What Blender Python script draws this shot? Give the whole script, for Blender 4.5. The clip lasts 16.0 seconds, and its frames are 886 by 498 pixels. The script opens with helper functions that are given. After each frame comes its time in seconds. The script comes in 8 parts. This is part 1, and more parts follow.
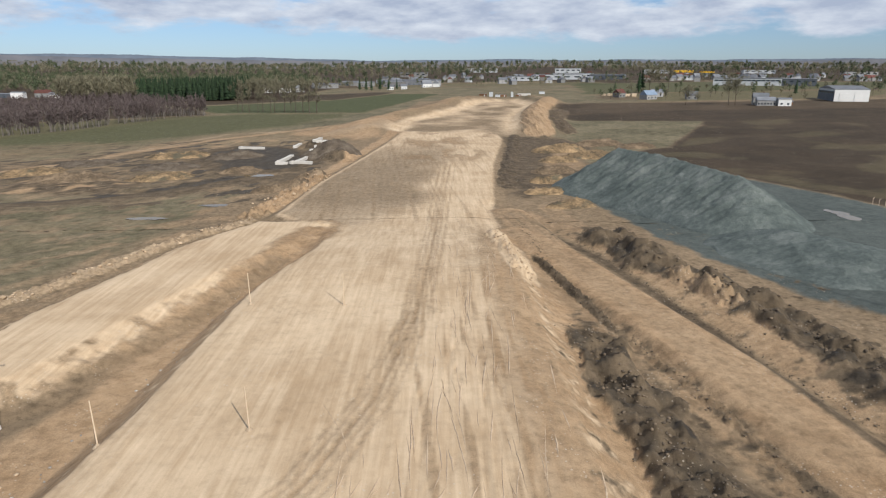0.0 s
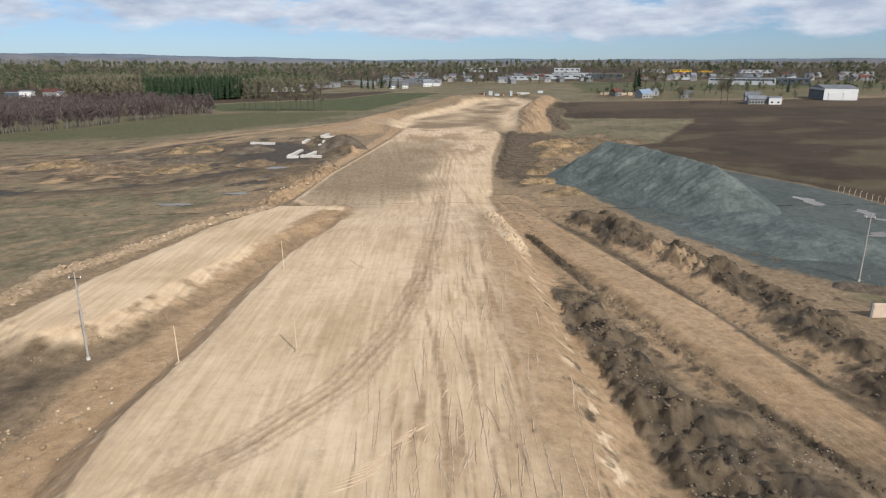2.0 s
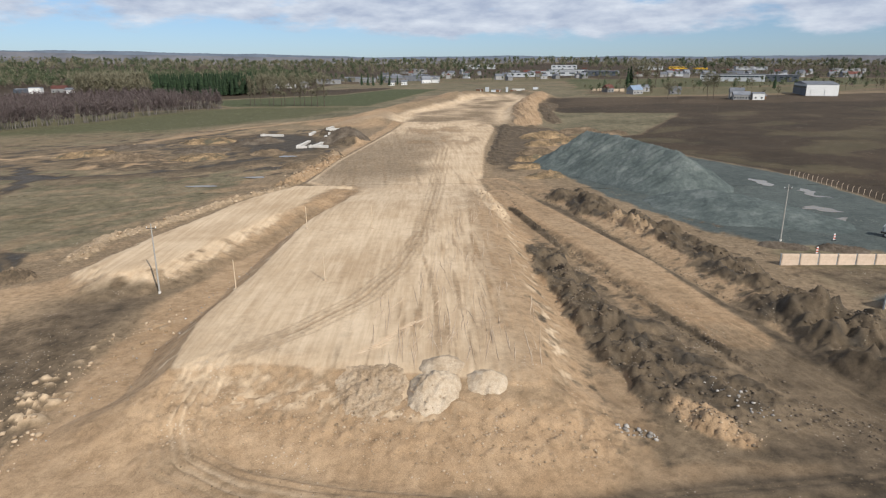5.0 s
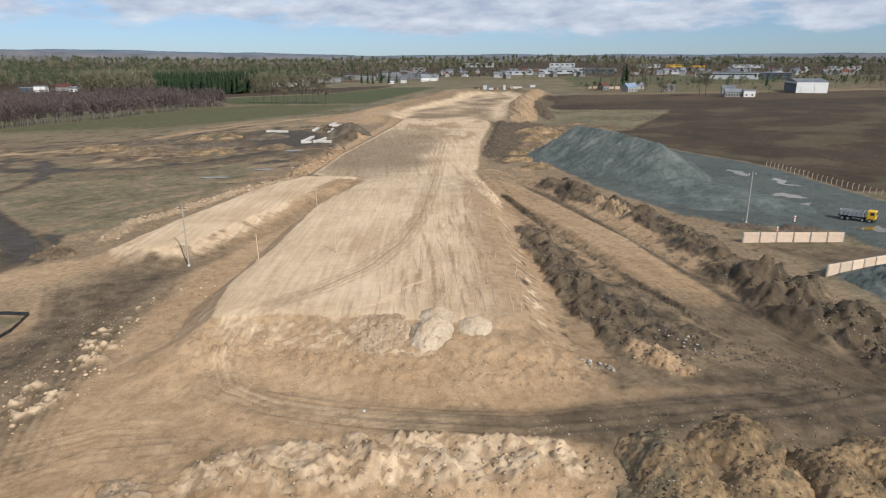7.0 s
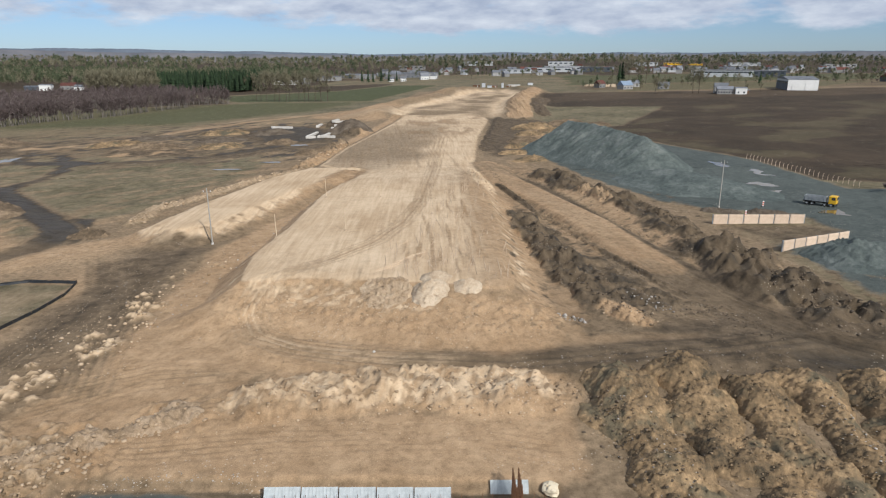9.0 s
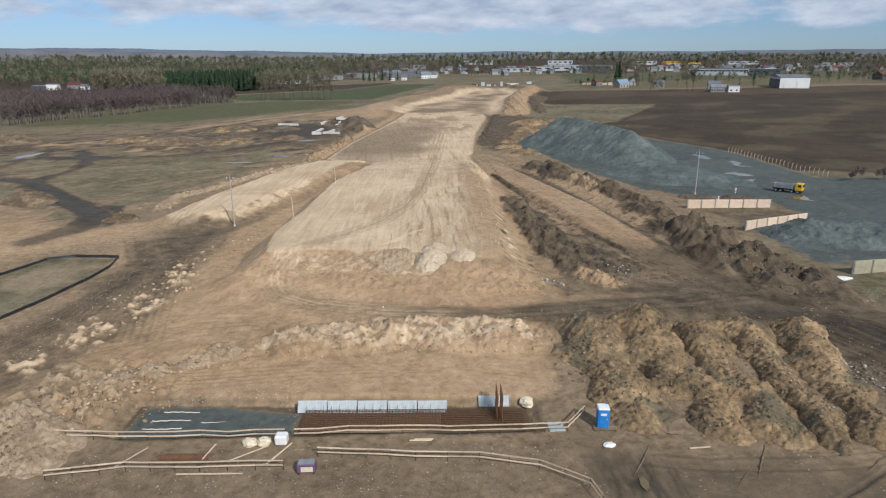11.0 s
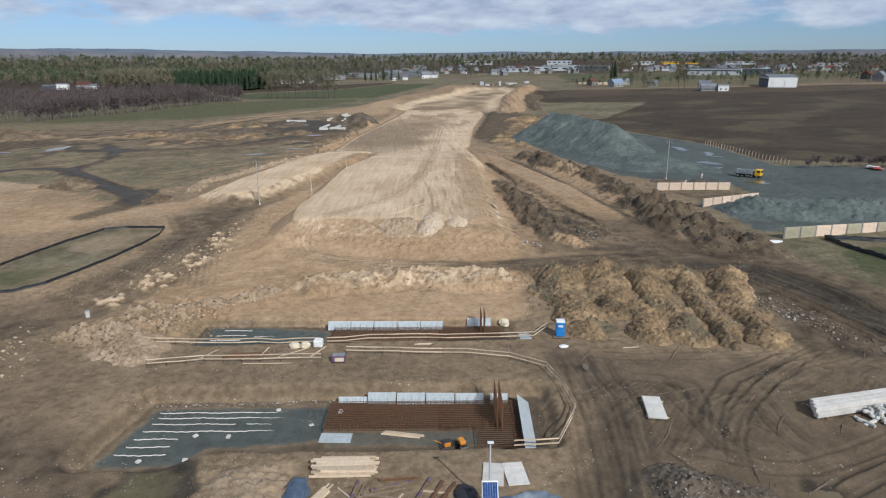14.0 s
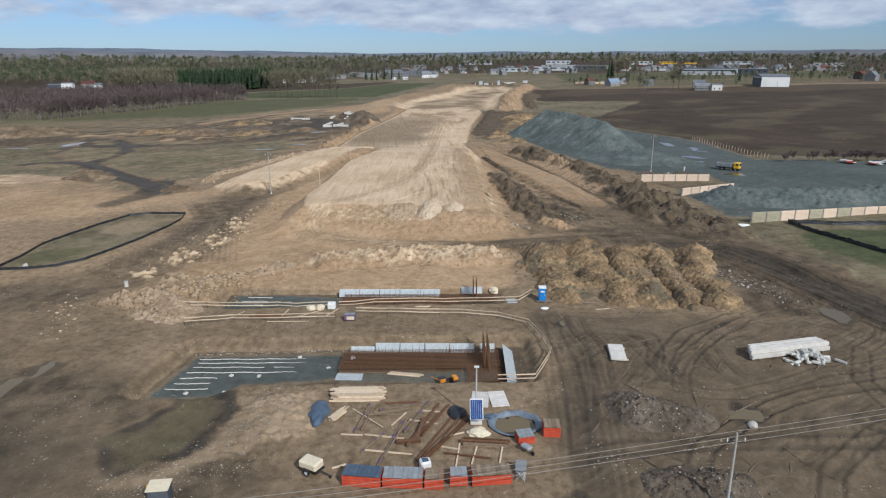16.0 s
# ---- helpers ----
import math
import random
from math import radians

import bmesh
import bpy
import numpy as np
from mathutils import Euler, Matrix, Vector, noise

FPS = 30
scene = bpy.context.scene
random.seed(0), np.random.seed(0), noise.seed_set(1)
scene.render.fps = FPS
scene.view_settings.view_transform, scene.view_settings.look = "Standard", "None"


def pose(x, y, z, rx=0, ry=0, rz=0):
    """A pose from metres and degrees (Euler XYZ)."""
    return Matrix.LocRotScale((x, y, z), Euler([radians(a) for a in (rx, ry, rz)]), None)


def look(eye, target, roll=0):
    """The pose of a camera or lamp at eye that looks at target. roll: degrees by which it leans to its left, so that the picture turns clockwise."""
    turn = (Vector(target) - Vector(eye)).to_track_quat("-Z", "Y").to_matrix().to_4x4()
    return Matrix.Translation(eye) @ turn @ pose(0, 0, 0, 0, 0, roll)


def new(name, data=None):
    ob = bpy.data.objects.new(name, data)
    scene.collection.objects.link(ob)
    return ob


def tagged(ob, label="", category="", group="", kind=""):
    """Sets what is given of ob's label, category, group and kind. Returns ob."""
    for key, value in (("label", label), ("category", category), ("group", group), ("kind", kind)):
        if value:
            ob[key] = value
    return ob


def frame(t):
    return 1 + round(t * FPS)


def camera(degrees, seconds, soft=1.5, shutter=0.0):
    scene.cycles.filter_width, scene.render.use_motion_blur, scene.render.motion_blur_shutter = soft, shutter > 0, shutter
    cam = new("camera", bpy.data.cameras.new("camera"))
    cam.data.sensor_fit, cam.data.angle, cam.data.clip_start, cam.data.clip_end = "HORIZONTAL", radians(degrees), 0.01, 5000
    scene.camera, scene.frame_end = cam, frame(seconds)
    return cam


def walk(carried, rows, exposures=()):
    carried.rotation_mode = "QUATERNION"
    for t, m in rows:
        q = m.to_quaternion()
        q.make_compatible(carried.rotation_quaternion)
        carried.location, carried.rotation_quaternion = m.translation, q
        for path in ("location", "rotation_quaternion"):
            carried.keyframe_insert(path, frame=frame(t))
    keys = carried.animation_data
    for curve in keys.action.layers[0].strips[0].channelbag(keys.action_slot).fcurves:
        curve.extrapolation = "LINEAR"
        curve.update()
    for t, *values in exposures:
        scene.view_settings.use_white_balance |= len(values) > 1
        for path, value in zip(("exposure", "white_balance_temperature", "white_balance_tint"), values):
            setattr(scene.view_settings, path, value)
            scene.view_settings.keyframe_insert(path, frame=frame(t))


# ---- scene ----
cam = camera(70.0, 16.0, 1.2)
METRES, EYE, TILT, LEAN, TURN = 88.9, 36.0, 0.0, -0.95, 0.0
ROWS = [
    (0.0, 0.0000, 0.0000, 0.0000, -0.27, -15.97, 0.96),
    (0.5, -0.0032, -0.0426, -0.0003, -0.27, -15.98, 0.93),
    (1.0, -0.0056, -0.0865, -0.0001, -0.25, -15.98, 0.95),
    (1.5, -0.0072, -0.1323, -0.0003, -0.25, -15.98, 0.92),
    (2.0, -0.0082, -0.1786, -0.0003, -0.27, -16.01, 0.94),
    (2.5, -0.0068, -0.2236, -0.0003, -0.27, -16.05, 0.90),
    (3.0, -0.0057, -0.2684, 0.0000, -0.27, -16.08, 0.91),
    (3.5, -0.0047, -0.3127, 0.0002, -0.29, -16.08, 0.90),
    (4.0, -0.0026, -0.3567, -0.0003, -0.31, -16.14, 0.92),
    (6.5, 0.0035, -0.5599, 0.0002, -0.44, -16.36, 1.01),
    (7.0, 0.0046, -0.5966, 0.0001, -0.45, -16.40, 1.03),
    (7.5, 0.0057, -0.6340, -0.0005, -0.46, -16.45, 1.06),
    (8.0, 0.0059, -0.6723, -0.0004, -0.47, -16.49, 1.04),
    (8.5, 0.0066, -0.7111, -0.0002, -0.47, -16.51, 1.05),
    (9.0, 0.0077, -0.7497, -0.0001, -0.49, -16.53, 1.10),
    (11.5, 0.0110, -0.9584, 0.0012, -0.44, -16.61, 1.22),
    (12.0, 0.0118, -1.0003, 0.0013, -0.43, -16.60, 1.23),
    (12.5, 0.0129, -1.0425, 0.0009, -0.42, -16.62, 1.21),
    (13.0, 0.0134, -1.0842, 0.0005, -0.41, -16.62, 1.22),
    (13.5, 0.0137, -1.1251, -0.0003, -0.40, -16.61, 1.21),
    (14.0, 0.0144, -1.1623, -0.0010, -0.41, -16.58, 1.21),
    (14.5, 0.0155, -1.1987, -0.0011, -0.41, -16.58, 1.19),
    (15.0, 0.0165, -1.2360, -0.0010, -0.41, -16.60, 1.17),
    (15.5, 0.0171, -1.2735, -0.0012, -0.41, -16.60, 1.16),
    (16.0, 0.0181, -1.3099, -0.0012, -0.41, -16.60, 1.16),
]
walk(cam, [(t, pose(-0.6, 0, EYE, TILT, LEAN, TURN) @ pose(METRES * x, METRES * y, METRES * z, 90 + pitch, roll, yaw)) for t, x, y, z, yaw, pitch, roll in ROWS],
     exposures=[(0, 0.02, 6350, 10), (4, 0.03, 6350, 10), (9, -0.04, 6250, 10), (12, -0.15, 5950, 9), (16, -0.16, 5900, 9)])

# ---- daylight: low spring sun from behind and to the side, broken cloud ----
SUN_ELEV, SUN_AZ = 37.0, 148.0
az, el = radians(SUN_AZ), radians(SUN_ELEV)
sun_dir = Vector((math.sin(az) * math.cos(el), math.cos(az) * math.cos(el), math.sin(el)))
sun_data = bpy.data.lights.new("sun", "SUN")
sun_data.energy, sun_data.angle, sun_data.color = 4.6, radians(0.6), (1.0, 0.945, 0.86)
sun = new("sun", sun_data)
sun.matrix_world = look(sun_dir * 300, (0, 0, 0))

world = bpy.data.worlds.new("world")
scene.world = world
world.use_nodes = True
wt = world.node_tree
wt.nodes.clear()


def wn(kind, **inputs):
    n = wt.nodes.new(kind)
    for key, value in inputs.items():
        n.inputs[key].default_value = value
    return n


sky = wt.nodes.new("ShaderNodeTexSky")
sky.sky_type, sky.sun_disc = "NISHITA", False
sky.sun_elevation, sky.sun_rotation = el, az
sky.altitude, sky.air_density, sky.dust_density, sky.ozone_density = 100, 1.0, 0.2, 3.0
coord = wt.nodes.new("ShaderNodeTexCoord")
split = wt.nodes.new("ShaderNodeSeparateXYZ")
wt.links.new(coord.outputs["Generated"], split.inputs[0])
# broken cumulus, flattened by distance
deck = wt.nodes.new("ShaderNodeMapping")
deck.inputs["Scale"].default_value = (1.0, 1.0, 3.4)
wt.links.new(coord.outputs["Generated"], deck.inputs[0])


def cloud_noise(scale, detail, rough, offset):
    m = wt.nodes.new("ShaderNodeMapping")
    m.inputs["Location"].default_value = offset
    wt.links.new(deck.outputs[0], m.inputs[0])
    n = wn("ShaderNodeTexNoise", Scale=scale, Detail=detail, Roughness=rough)
    wt.links.new(m.outputs[0], n.inputs["Vector"])
    return n


big = cloud_noise(2.6, 3.0, 0.5, (3.1, 0.4, 0.0))
fine = cloud_noise(8.5, 8.0, 0.58, (0.0, 2.0, 1.0))
both = wt.nodes.new("ShaderNodeMix"); both.data_type = "FLOAT"; both.inputs[0].default_value = 0.55
wt.links.new(big.outputs["Fac"], both.inputs[2]); wt.links.new(fine.outputs["Fac"], both.inputs[3])
# the deck ends some way short of the horizon
edge = wn("ShaderNodeMapRange"); edge.interpolation_type = "SMOOTHSTEP"
edge.inputs[1].default_value, edge.inputs[2].default_value, edge.inputs[3].default_value, edge.inputs[4].default_value = 0.026, 0.070, -0.16, 0.06
wt.links.new(split.outputs["Z"], edge.inputs[0])
cover = wt.nodes.new("ShaderNodeMath"); cover.operation = "ADD"
wt.links.new(both.outputs[0], cover.inputs[0]); wt.links.new(edge.outputs[0], cover.inputs[1])
mask = wn("ShaderNodeMapRange"); mask.interpolation_type = "SMOOTHSTEP"
mask.inputs[1].default_value, mask.inputs[2].default_value, mask.inputs[4].default_value = 0.44, 0.56, 0.95
wt.links.new(cover.outputs[0], mask.inputs[0])
shade = wt.nodes.new("ShaderNodeValToRGB")
shade.color_ramp.elements[0].position, shade.color_ramp.elements[0].color = 0.35, (5.2, 5.9, 7.4, 1)
shade.color_ramp.elements[1].position, shade.color_ramp.elements[1].color = 0.68, (9.0, 9.5, 10.3, 1)
tops = cloud_noise(13.0, 6.0, 0.58, (0.3, 0.55, 4.02))
wt.links.new(tops.outputs["Fac"], shade.inputs[0])
tint = wt.nodes.new("ShaderNodeMix"); tint.data_type = "RGBA"; tint.blend_type = "MULTIPLY"; tint.inputs[0].default_value = 1.0
low = wt.nodes.new("ShaderNodeValToRGB")
low.color_ramp.elements[0].position, low.color_ramp.elements[0].color = 0.0, (0.67, 0.86, 1.26, 1)
low.color_ramp.elements[1].position, low.color_ramp.elements[1].color = 0.16, (0.91, 0.97, 1.12, 1)
wt.links.new(split.outputs["Z"], low.inputs[0]); wt.links.new(low.outputs[0], tint.inputs[7])
wt.links.new(sky.outputs[0], tint.inputs[6])
mix = wt.nodes.new("ShaderNodeMix"); mix.data_type = "RGBA"
wt.links.new(mask.outputs[0], mix.inputs[0]); wt.links.new(tint.outputs[2], mix.inputs[6]); wt.links.new(shade.outputs[0], mix.inputs[7])
back = wn("ShaderNodeBackground", Strength=0.080)
out = wt.nodes.new("ShaderNodeOutputWorld")
wt.links.new(mix.outputs[2], back.inputs[0]); wt.links.new(back.outputs[0], out.inputs[0])

# ---- materials ----
class Nodes:
    """A small wrapper that strings shader nodes together."""

    def __init__(self, name, rough=0.9):
        self.mat = bpy.data.materials.new(name)
        self.mat.use_nodes = True
        self.t = self.mat.node_tree
        self.bsdf = self.t.nodes["Principled BSDF"]
        self.bsdf.inputs["Roughness"].default_value = rough
        self.bsdf.inputs["Specular IOR Level"].default_value = 0.3
        self.co = self.t.nodes.new("ShaderNodeNewGeometry").outputs["Position"]

    def node(self, kind):
        return self.t.nodes.new(kind)

    def link(self, a, b):
        self.t.links.new(a, b)

    def noise(self, scale, detail=4.0, rough=0.55, stretch=None, own=False):
        n = self.node("ShaderNodeTexNoise")
        n.inputs["Scale"].default_value, n.inputs["Detail"].default_value, n.inputs["Roughness"].default_value = scale, detail, rough
        src = self.node("ShaderNodeTexCoord").outputs["Object"] if own else self.co
        if stretch:
            m = self.node("ShaderNodeMapping")
            m.inputs["Scale"].default_value = stretch
            self.link(src, m.inputs[0])
            src = m.outputs[0]
        self.link(src, n.inputs["Vector"])
        return n.outputs["Fac"]

    def ramp(self, fac, stops):
        r = self.node("ShaderNodeValToRGB")
        e = r.color_ramp.elements
        while len(e) < len(stops):
            e.new(0.5)
        for k, (pos, col) in zip(e, stops):
            k.position, k.color = pos, (*col, 1)
        self.link(fac, r.inputs[0])
        return r.outputs[0]

    def mix(self, fac, a, b, mode="MIX"):
        m = self.node("ShaderNodeMix")
        m.data_type, m.blend_type = "RGBA", mode
        for value, socket in ((fac, m.inputs[0]), (a, m.inputs[6]), (b, m.inputs[7])):
            if isinstance(value, (int, float)):
                socket.default_value = value
            elif isinstance(value, tuple):
                socket.default_value = (*value, 1)
            else:
                self.link(value, socket)
        return m.outputs[2]

    def maths(self, op, a, b, c=None):
        m = self.node("ShaderNodeMath")
        m.operation = op
        for value, socket in zip((a, b, c), m.inputs):
            if isinstance(value, (int, float)):
                socket.default_value = value
            elif value is not None:
                self.link(value, socket)
        return m.outputs[0]

    def span(self, fac, lo, hi):
        m = self.node("ShaderNodeMapRange")
        m.interpolation_type = "SMOOTHSTEP"
        m.inputs[1].default_value, m.inputs[2].default_value = lo, hi
        self.link(fac, m.inputs[0])
        return m.outputs[0]

    def bump(self, height, strength, distance):
        b = self.node("ShaderNodeBump")
        b.inputs["Strength"].default_value, b.inputs["Distance"].default_value = strength, distance
        self.link(height, b.inputs["Height"])
        self.link(b.outputs[0], self.bsdf.inputs["Normal"])

    def base(self, colour):
        if isinstance(colour, tuple):
            self.bsdf.inputs["Base Color"].default_value = (*colour, 1)
        else:
            self.link(colour, self.bsdf.inputs["Base Color"])
        return self


def worn(name, a, b, scale=1.5, rough=0.8, metal=0.0, relief=0.0, grain=None, vary=0.0):
    """A weathered surface: two tones at two scales, slight relief, a different shade on each object."""
    m = Nodes(name, rough)
    m.bsdf.inputs["Metallic"].default_value = metal
    n = m.noise(scale, 6.0, 0.65, grain, own=True)
    c = m.ramp(n, [(0.3, a), (0.72, b)])
    c = m.mix(0.35, c, m.ramp(m.noise(scale * 9, 3.0, 0.6, grain, own=True), [(0.3, (0.45,) * 3), (0.7, (1.0,) * 3)]), "MULTIPLY")
    if vary:
        info = m.node("ShaderNodeObjectInfo")
        lo, hi = 1 - vary, 1 + vary * 0.6
        c = m.mix(1.0, c, m.ramp(info.outputs["Random"], [(0.0, (lo,) * 3), (1.0, (hi,) * 3)]), "MULTIPLY")
    m.base(c)
    if relief:
        m.bump(m.noise(scale * 6, 5.0, 0.65, grain, own=True), 0.7, relief)
    return m.mat


def island(name, a, b, rough=0.95, clear=0.0):
    """Leaves, twigs, clods and far roofs: each loose piece has a tone of its own."""
    m = Nodes(name, rough)
    g = m.node("ShaderNodeNewGeometry")
    c = m.ramp(g.outputs["Random Per Island"], [(0.0, a), (1.0, b)])
    c = m.mix(0.5, c, m.ramp(m.noise(0.02, 3.0), [(0.35, (0.6,) * 3), (0.65, (1.0,) * 3)]), "MULTIPLY")
    m.base(c)
    if clear:
        m.bsdf.inputs["Subsurface Weight"].default_value = 0
    return m.mat


def ground_material():
    m = Nodes("soil", 0.95)
    m.bsdf.inputs["Specular IOR Level"].default_value = 0.15
    wide, mid = m.noise(0.035, 5.0, 0.6), m.noise(0.35, 6.0, 0.65)
    fine_n, grit = m.noise(1.0, 9.0, 0.68), m.noise(9.0, 4.0, 0.7)
    patch = m.noise(0.085, 7.0, 0.62)
    streak = m.noise(1.3, 7.0, 0.62, (1.0, 0.05, 1.0))
    blend = m.maths("MULTIPLY_ADD", wide, 0.45, m.maths("MULTIPLY", mid, 0.55))

    def tone(fac, a, b, lo=0.36, hi=0.64):
        return m.ramp(fac, [(lo, a), (hi, b)])

    a = m.node("ShaderNodeAttribute"); a.attribute_name = "soil_a"
    b = m.node("ShaderNodeAttribute"); b.attribute_name = "soil_b"
    sa, sb = m.node("ShaderNodeSeparateColor"), m.node("ShaderNodeSeparateColor")
    m.link(a.outputs["Color"], sa.inputs[0]); m.link(b.outputs["Color"], sb.inputs[0])
    weights = [*sa.outputs, a.outputs["Alpha"], *sb.outputs, b.outputs["Alpha"]]
    colours = [
        tone(m.maths("MULTIPLY_ADD", streak, 0.50, m.maths("MULTIPLY", patch, 0.50)), (0.405, 0.290, 0.178), (0.600, 0.465, 0.316), 0.38, 0.62),   # sand
        tone(blend, (0.265, 0.174, 0.098), (0.425, 0.298, 0.180)),                                     # clay
        tone(mid, (0.057, 0.044, 0.030), (0.150, 0.112, 0.073)),                                     # topsoil
        tone(blend, (0.082, 0.074, 0.042), (0.205, 0.172, 0.108), 0.38, 0.62),                                      # turf
        tone(blend, (0.060, 0.071, 0.066), (0.102, 0.116, 0.106)),                                    # gravel
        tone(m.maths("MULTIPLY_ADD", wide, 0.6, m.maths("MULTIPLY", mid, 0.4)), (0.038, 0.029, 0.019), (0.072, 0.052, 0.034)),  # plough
        tone(mid, (0.037, 0.030, 0.022), (0.078, 0.063, 0.045)),                                      # wet mud
        tone(mid, (0.054, 0.062, 0.028), (0.088, 0.095, 0.045)),                                     # meadow
    ]
    c = tone(m.maths("MULTIPLY_ADD", fine_n, 0.4, m.maths("MULTIPLY", blend, 0.6)), (0.138, 0.101, 0.062), (0.285, 0.209, 0.132))  # bare earth
    for w, col in zip(weights, colours):
        soft = m.span(m.maths("ADD", w, m.maths("MULTIPLY", m.maths("SUBTRACT", fine_n, 0.5), 0.42)), 0.12, 0.88)
        c = m.mix(soft, c, col)
    loose = m.maths("SUBTRACT", 1.0, m.maths("MULTIPLY", weights[0], 0.75))
    c = m.mix(loose, c, m.ramp(fine_n, [(0.34, (0.77, 0.76, 0.75)), (0.5, (1.0, 1.0, 1.0)), (0.66, (1.15, 1.14, 1.13))]), "MULTIPLY")
    c = m.mix(loose, c, m.ramp(grit, [(0.34, (0.78,) * 3), (0.66, (1.15,) * 3)]), "MULTIPLY")
    # pebbles
    v = m.node("ShaderNodeTexVoronoi"); v.inputs["Scale"].default_value = 1.9; m.link(m.co, v.inputs["Vector"])
    spot = m.maths("MULTIPLY", m.maths("LESS_THAN", v.outputs["Distance"], 0.17), m.span(m.noise(0.16, 5.0), 0.50, 0.66))
    c = m.mix(m.maths("MULTIPLY", spot, 0.6), c, (0.50, 0.44, 0.36))
    m.base(c)
    wet = m.span(weights[6], 0.55, 0.95)
    rough = m.node("ShaderNodeMapRange"); m.link(wet, rough.inputs[0]); rough.inputs[3].default_value, rough.inputs[4].default_value = 0.95, 0.55
    m.link(rough.outputs[0], m.bsdf.inputs["Roughness"])
    relief = m.maths("MULTIPLY_ADD", grit, 0.25, m.maths("MULTIPLY", fine_n, 0.75))
    b_node = m.node("ShaderNodeBump")
    b_node.inputs["Distance"].default_value = 0.17
    m.link(m.maths("SUBTRACT", 1.0, m.maths("MULTIPLY", weights[0], 0.65)), b_node.inputs["Strength"])
    m.link(relief, b_node.inputs["Height"]); m.link(b_node.outputs[0], m.bsdf.inputs["Normal"])
    return m.mat


SOIL = ground_material()
SAND_CLOD = worn("sand_clods", (0.40, 0.29, 0.19), (0.60, 0.47, 0.34), 0.8, 0.95, relief=0.12)
EARTH_CLOD = worn("earth_clods", (0.075, 0.058, 0.044), (0.20, 0.145, 0.10), 0.6, 0.95, relief=0.15)
GRAVEL = worn("crushed_stone", (0.115, 0.150, 0.140), (0.185, 0.222, 0.205), 0.25, 0.95, relief=0.10)
CONCRETE = worn("pale_concrete", (0.50, 0.47, 0.42), (0.68, 0.65, 0.60), 1.2, 0.85, relief=0.01, vary=0.1)
PANEL = worn("sandy_concrete", (0.58, 0.45, 0.335), (0.74, 0.59, 0.455), 0.9, 0.85, relief=0.01, vary=0.12)
TIMBER = worn("raw_timber", (0.52, 0.40, 0.27), (0.70, 0.57, 0.42), 3.0, 0.8, relief=0.006, vary=0.25)
OLD_WOOD = worn("weathered_wood", (0.17, 0.12, 0.08), (0.30, 0.23, 0.16), 3.0, 0.85, relief=0.006, vary=0.25)
RUST = worn("rusty_steel", (0.105, 0.054, 0.030), (0.24, 0.122, 0.062), 4.0, 0.75, 0.15, vary=0.3)
DARK_STEEL = worn("dark_steel", (0.05, 0.045, 0.045), (0.10, 0.09, 0.085), 4.0, 0.55, 0.6)
FORM = worn("formwork_panel", (0.36, 0.40, 0.41), (0.52, 0.56, 0.57), 1.5, 0.6, relief=0.004, vary=0.12)
WHITE = worn("white_paint", (0.66, 0.66, 0.64), (0.80, 0.80, 0.78), 2.0, 0.6, vary=0.06)
BLACK = worn("black_sheeting", (0.012, 0.014, 0.016), (0.035, 0.038, 0.042), 2.0, 0.45, relief=0.05)
BLUE = worn("blue_plastic", (0.02, 0.17, 0.50), (0.04, 0.24, 0.60), 2.0, 0.4)
RED = worn("red_mesh", (0.42, 0.05, 0.025), (0.60, 0.10, 0.05), 2.0, 0.7, vary=0.1)
YELLOW = worn("yellow_paint", (0.62, 0.36, 0.02), (0.75, 0.46, 0.04), 2.0, 0.45)
ORANGE = worn("orange_paint", (0.55, 0.20, 0.02), (0.65, 0.27, 0.04), 2.0, 0.45)
RUBBER = worn("rubber", (0.015, 0.015, 0.016), (0.03, 0.03, 0.03), 3.0, 0.85)
GREY_LID = worn("grey_boards", (0.20, 0.22, 0.23), (0.33, 0.35, 0.36), 1.5, 0.8, vary=0.15)
PURPLE = worn("purple_paint", (0.10, 0.06, 0.12), (0.17, 0.10, 0.18), 3.0, 0.6)
TARP = worn("grey_blue_tarpaulin", (0.05, 0.075, 0.11), (0.10, 0.14, 0.19), 1.2, 0.5, relief=0.05)
CREAM = worn("cream_plastic", (0.58, 0.50, 0.36), (0.72, 0.64, 0.48), 1.5, 0.6)
SOLAR = worn("solar_cells", (0.02, 0.05, 0.16), (0.03, 0.08, 0.24), 4.0, 0.25)
CABLE = worn("bare_cable", (0.22, 0.20, 0.17), (0.34, 0.31, 0.27), 1.0, 0.7)
DARK_WALL = worn("dark_cladding", (0.06, 0.07, 0.085), (0.11, 0.125, 0.145), 0.2, 0.7)
GREY_WALL = worn("grey_cladding", (0.40, 0.42, 0.44), (0.55, 0.57, 0.58), 0.2, 0.6)
GREY_ROOF = worn("grey_roofing", (0.13, 0.14, 0.155), (0.22, 0.23, 0.25), 0.2, 0.7, vary=0.3)
RED_ROOF = worn("red_roofing", (0.09, 0.035, 0.028), (0.17, 0.065, 0.048), 0.3, 0.75, vary=0.3)
PLASTER = worn("pale_plaster", (0.22, 0.22, 0.215), (0.38, 0.375, 0.365), 0.3, 0.8, vary=0.4)
BARK = worn("birch_bark", (0.12, 0.105, 0.092), (0.25, 0.225, 0.20), 1.5, 0.9)
DARK_BARK = worn("dark_bark", (0.06, 0.045, 0.035), (0.13, 0.10, 0.08), 1.5, 0.9)
TWIG = island("bare_twigs", (0.088, 0.068, 0.066), (0.160, 0.124, 0.116))
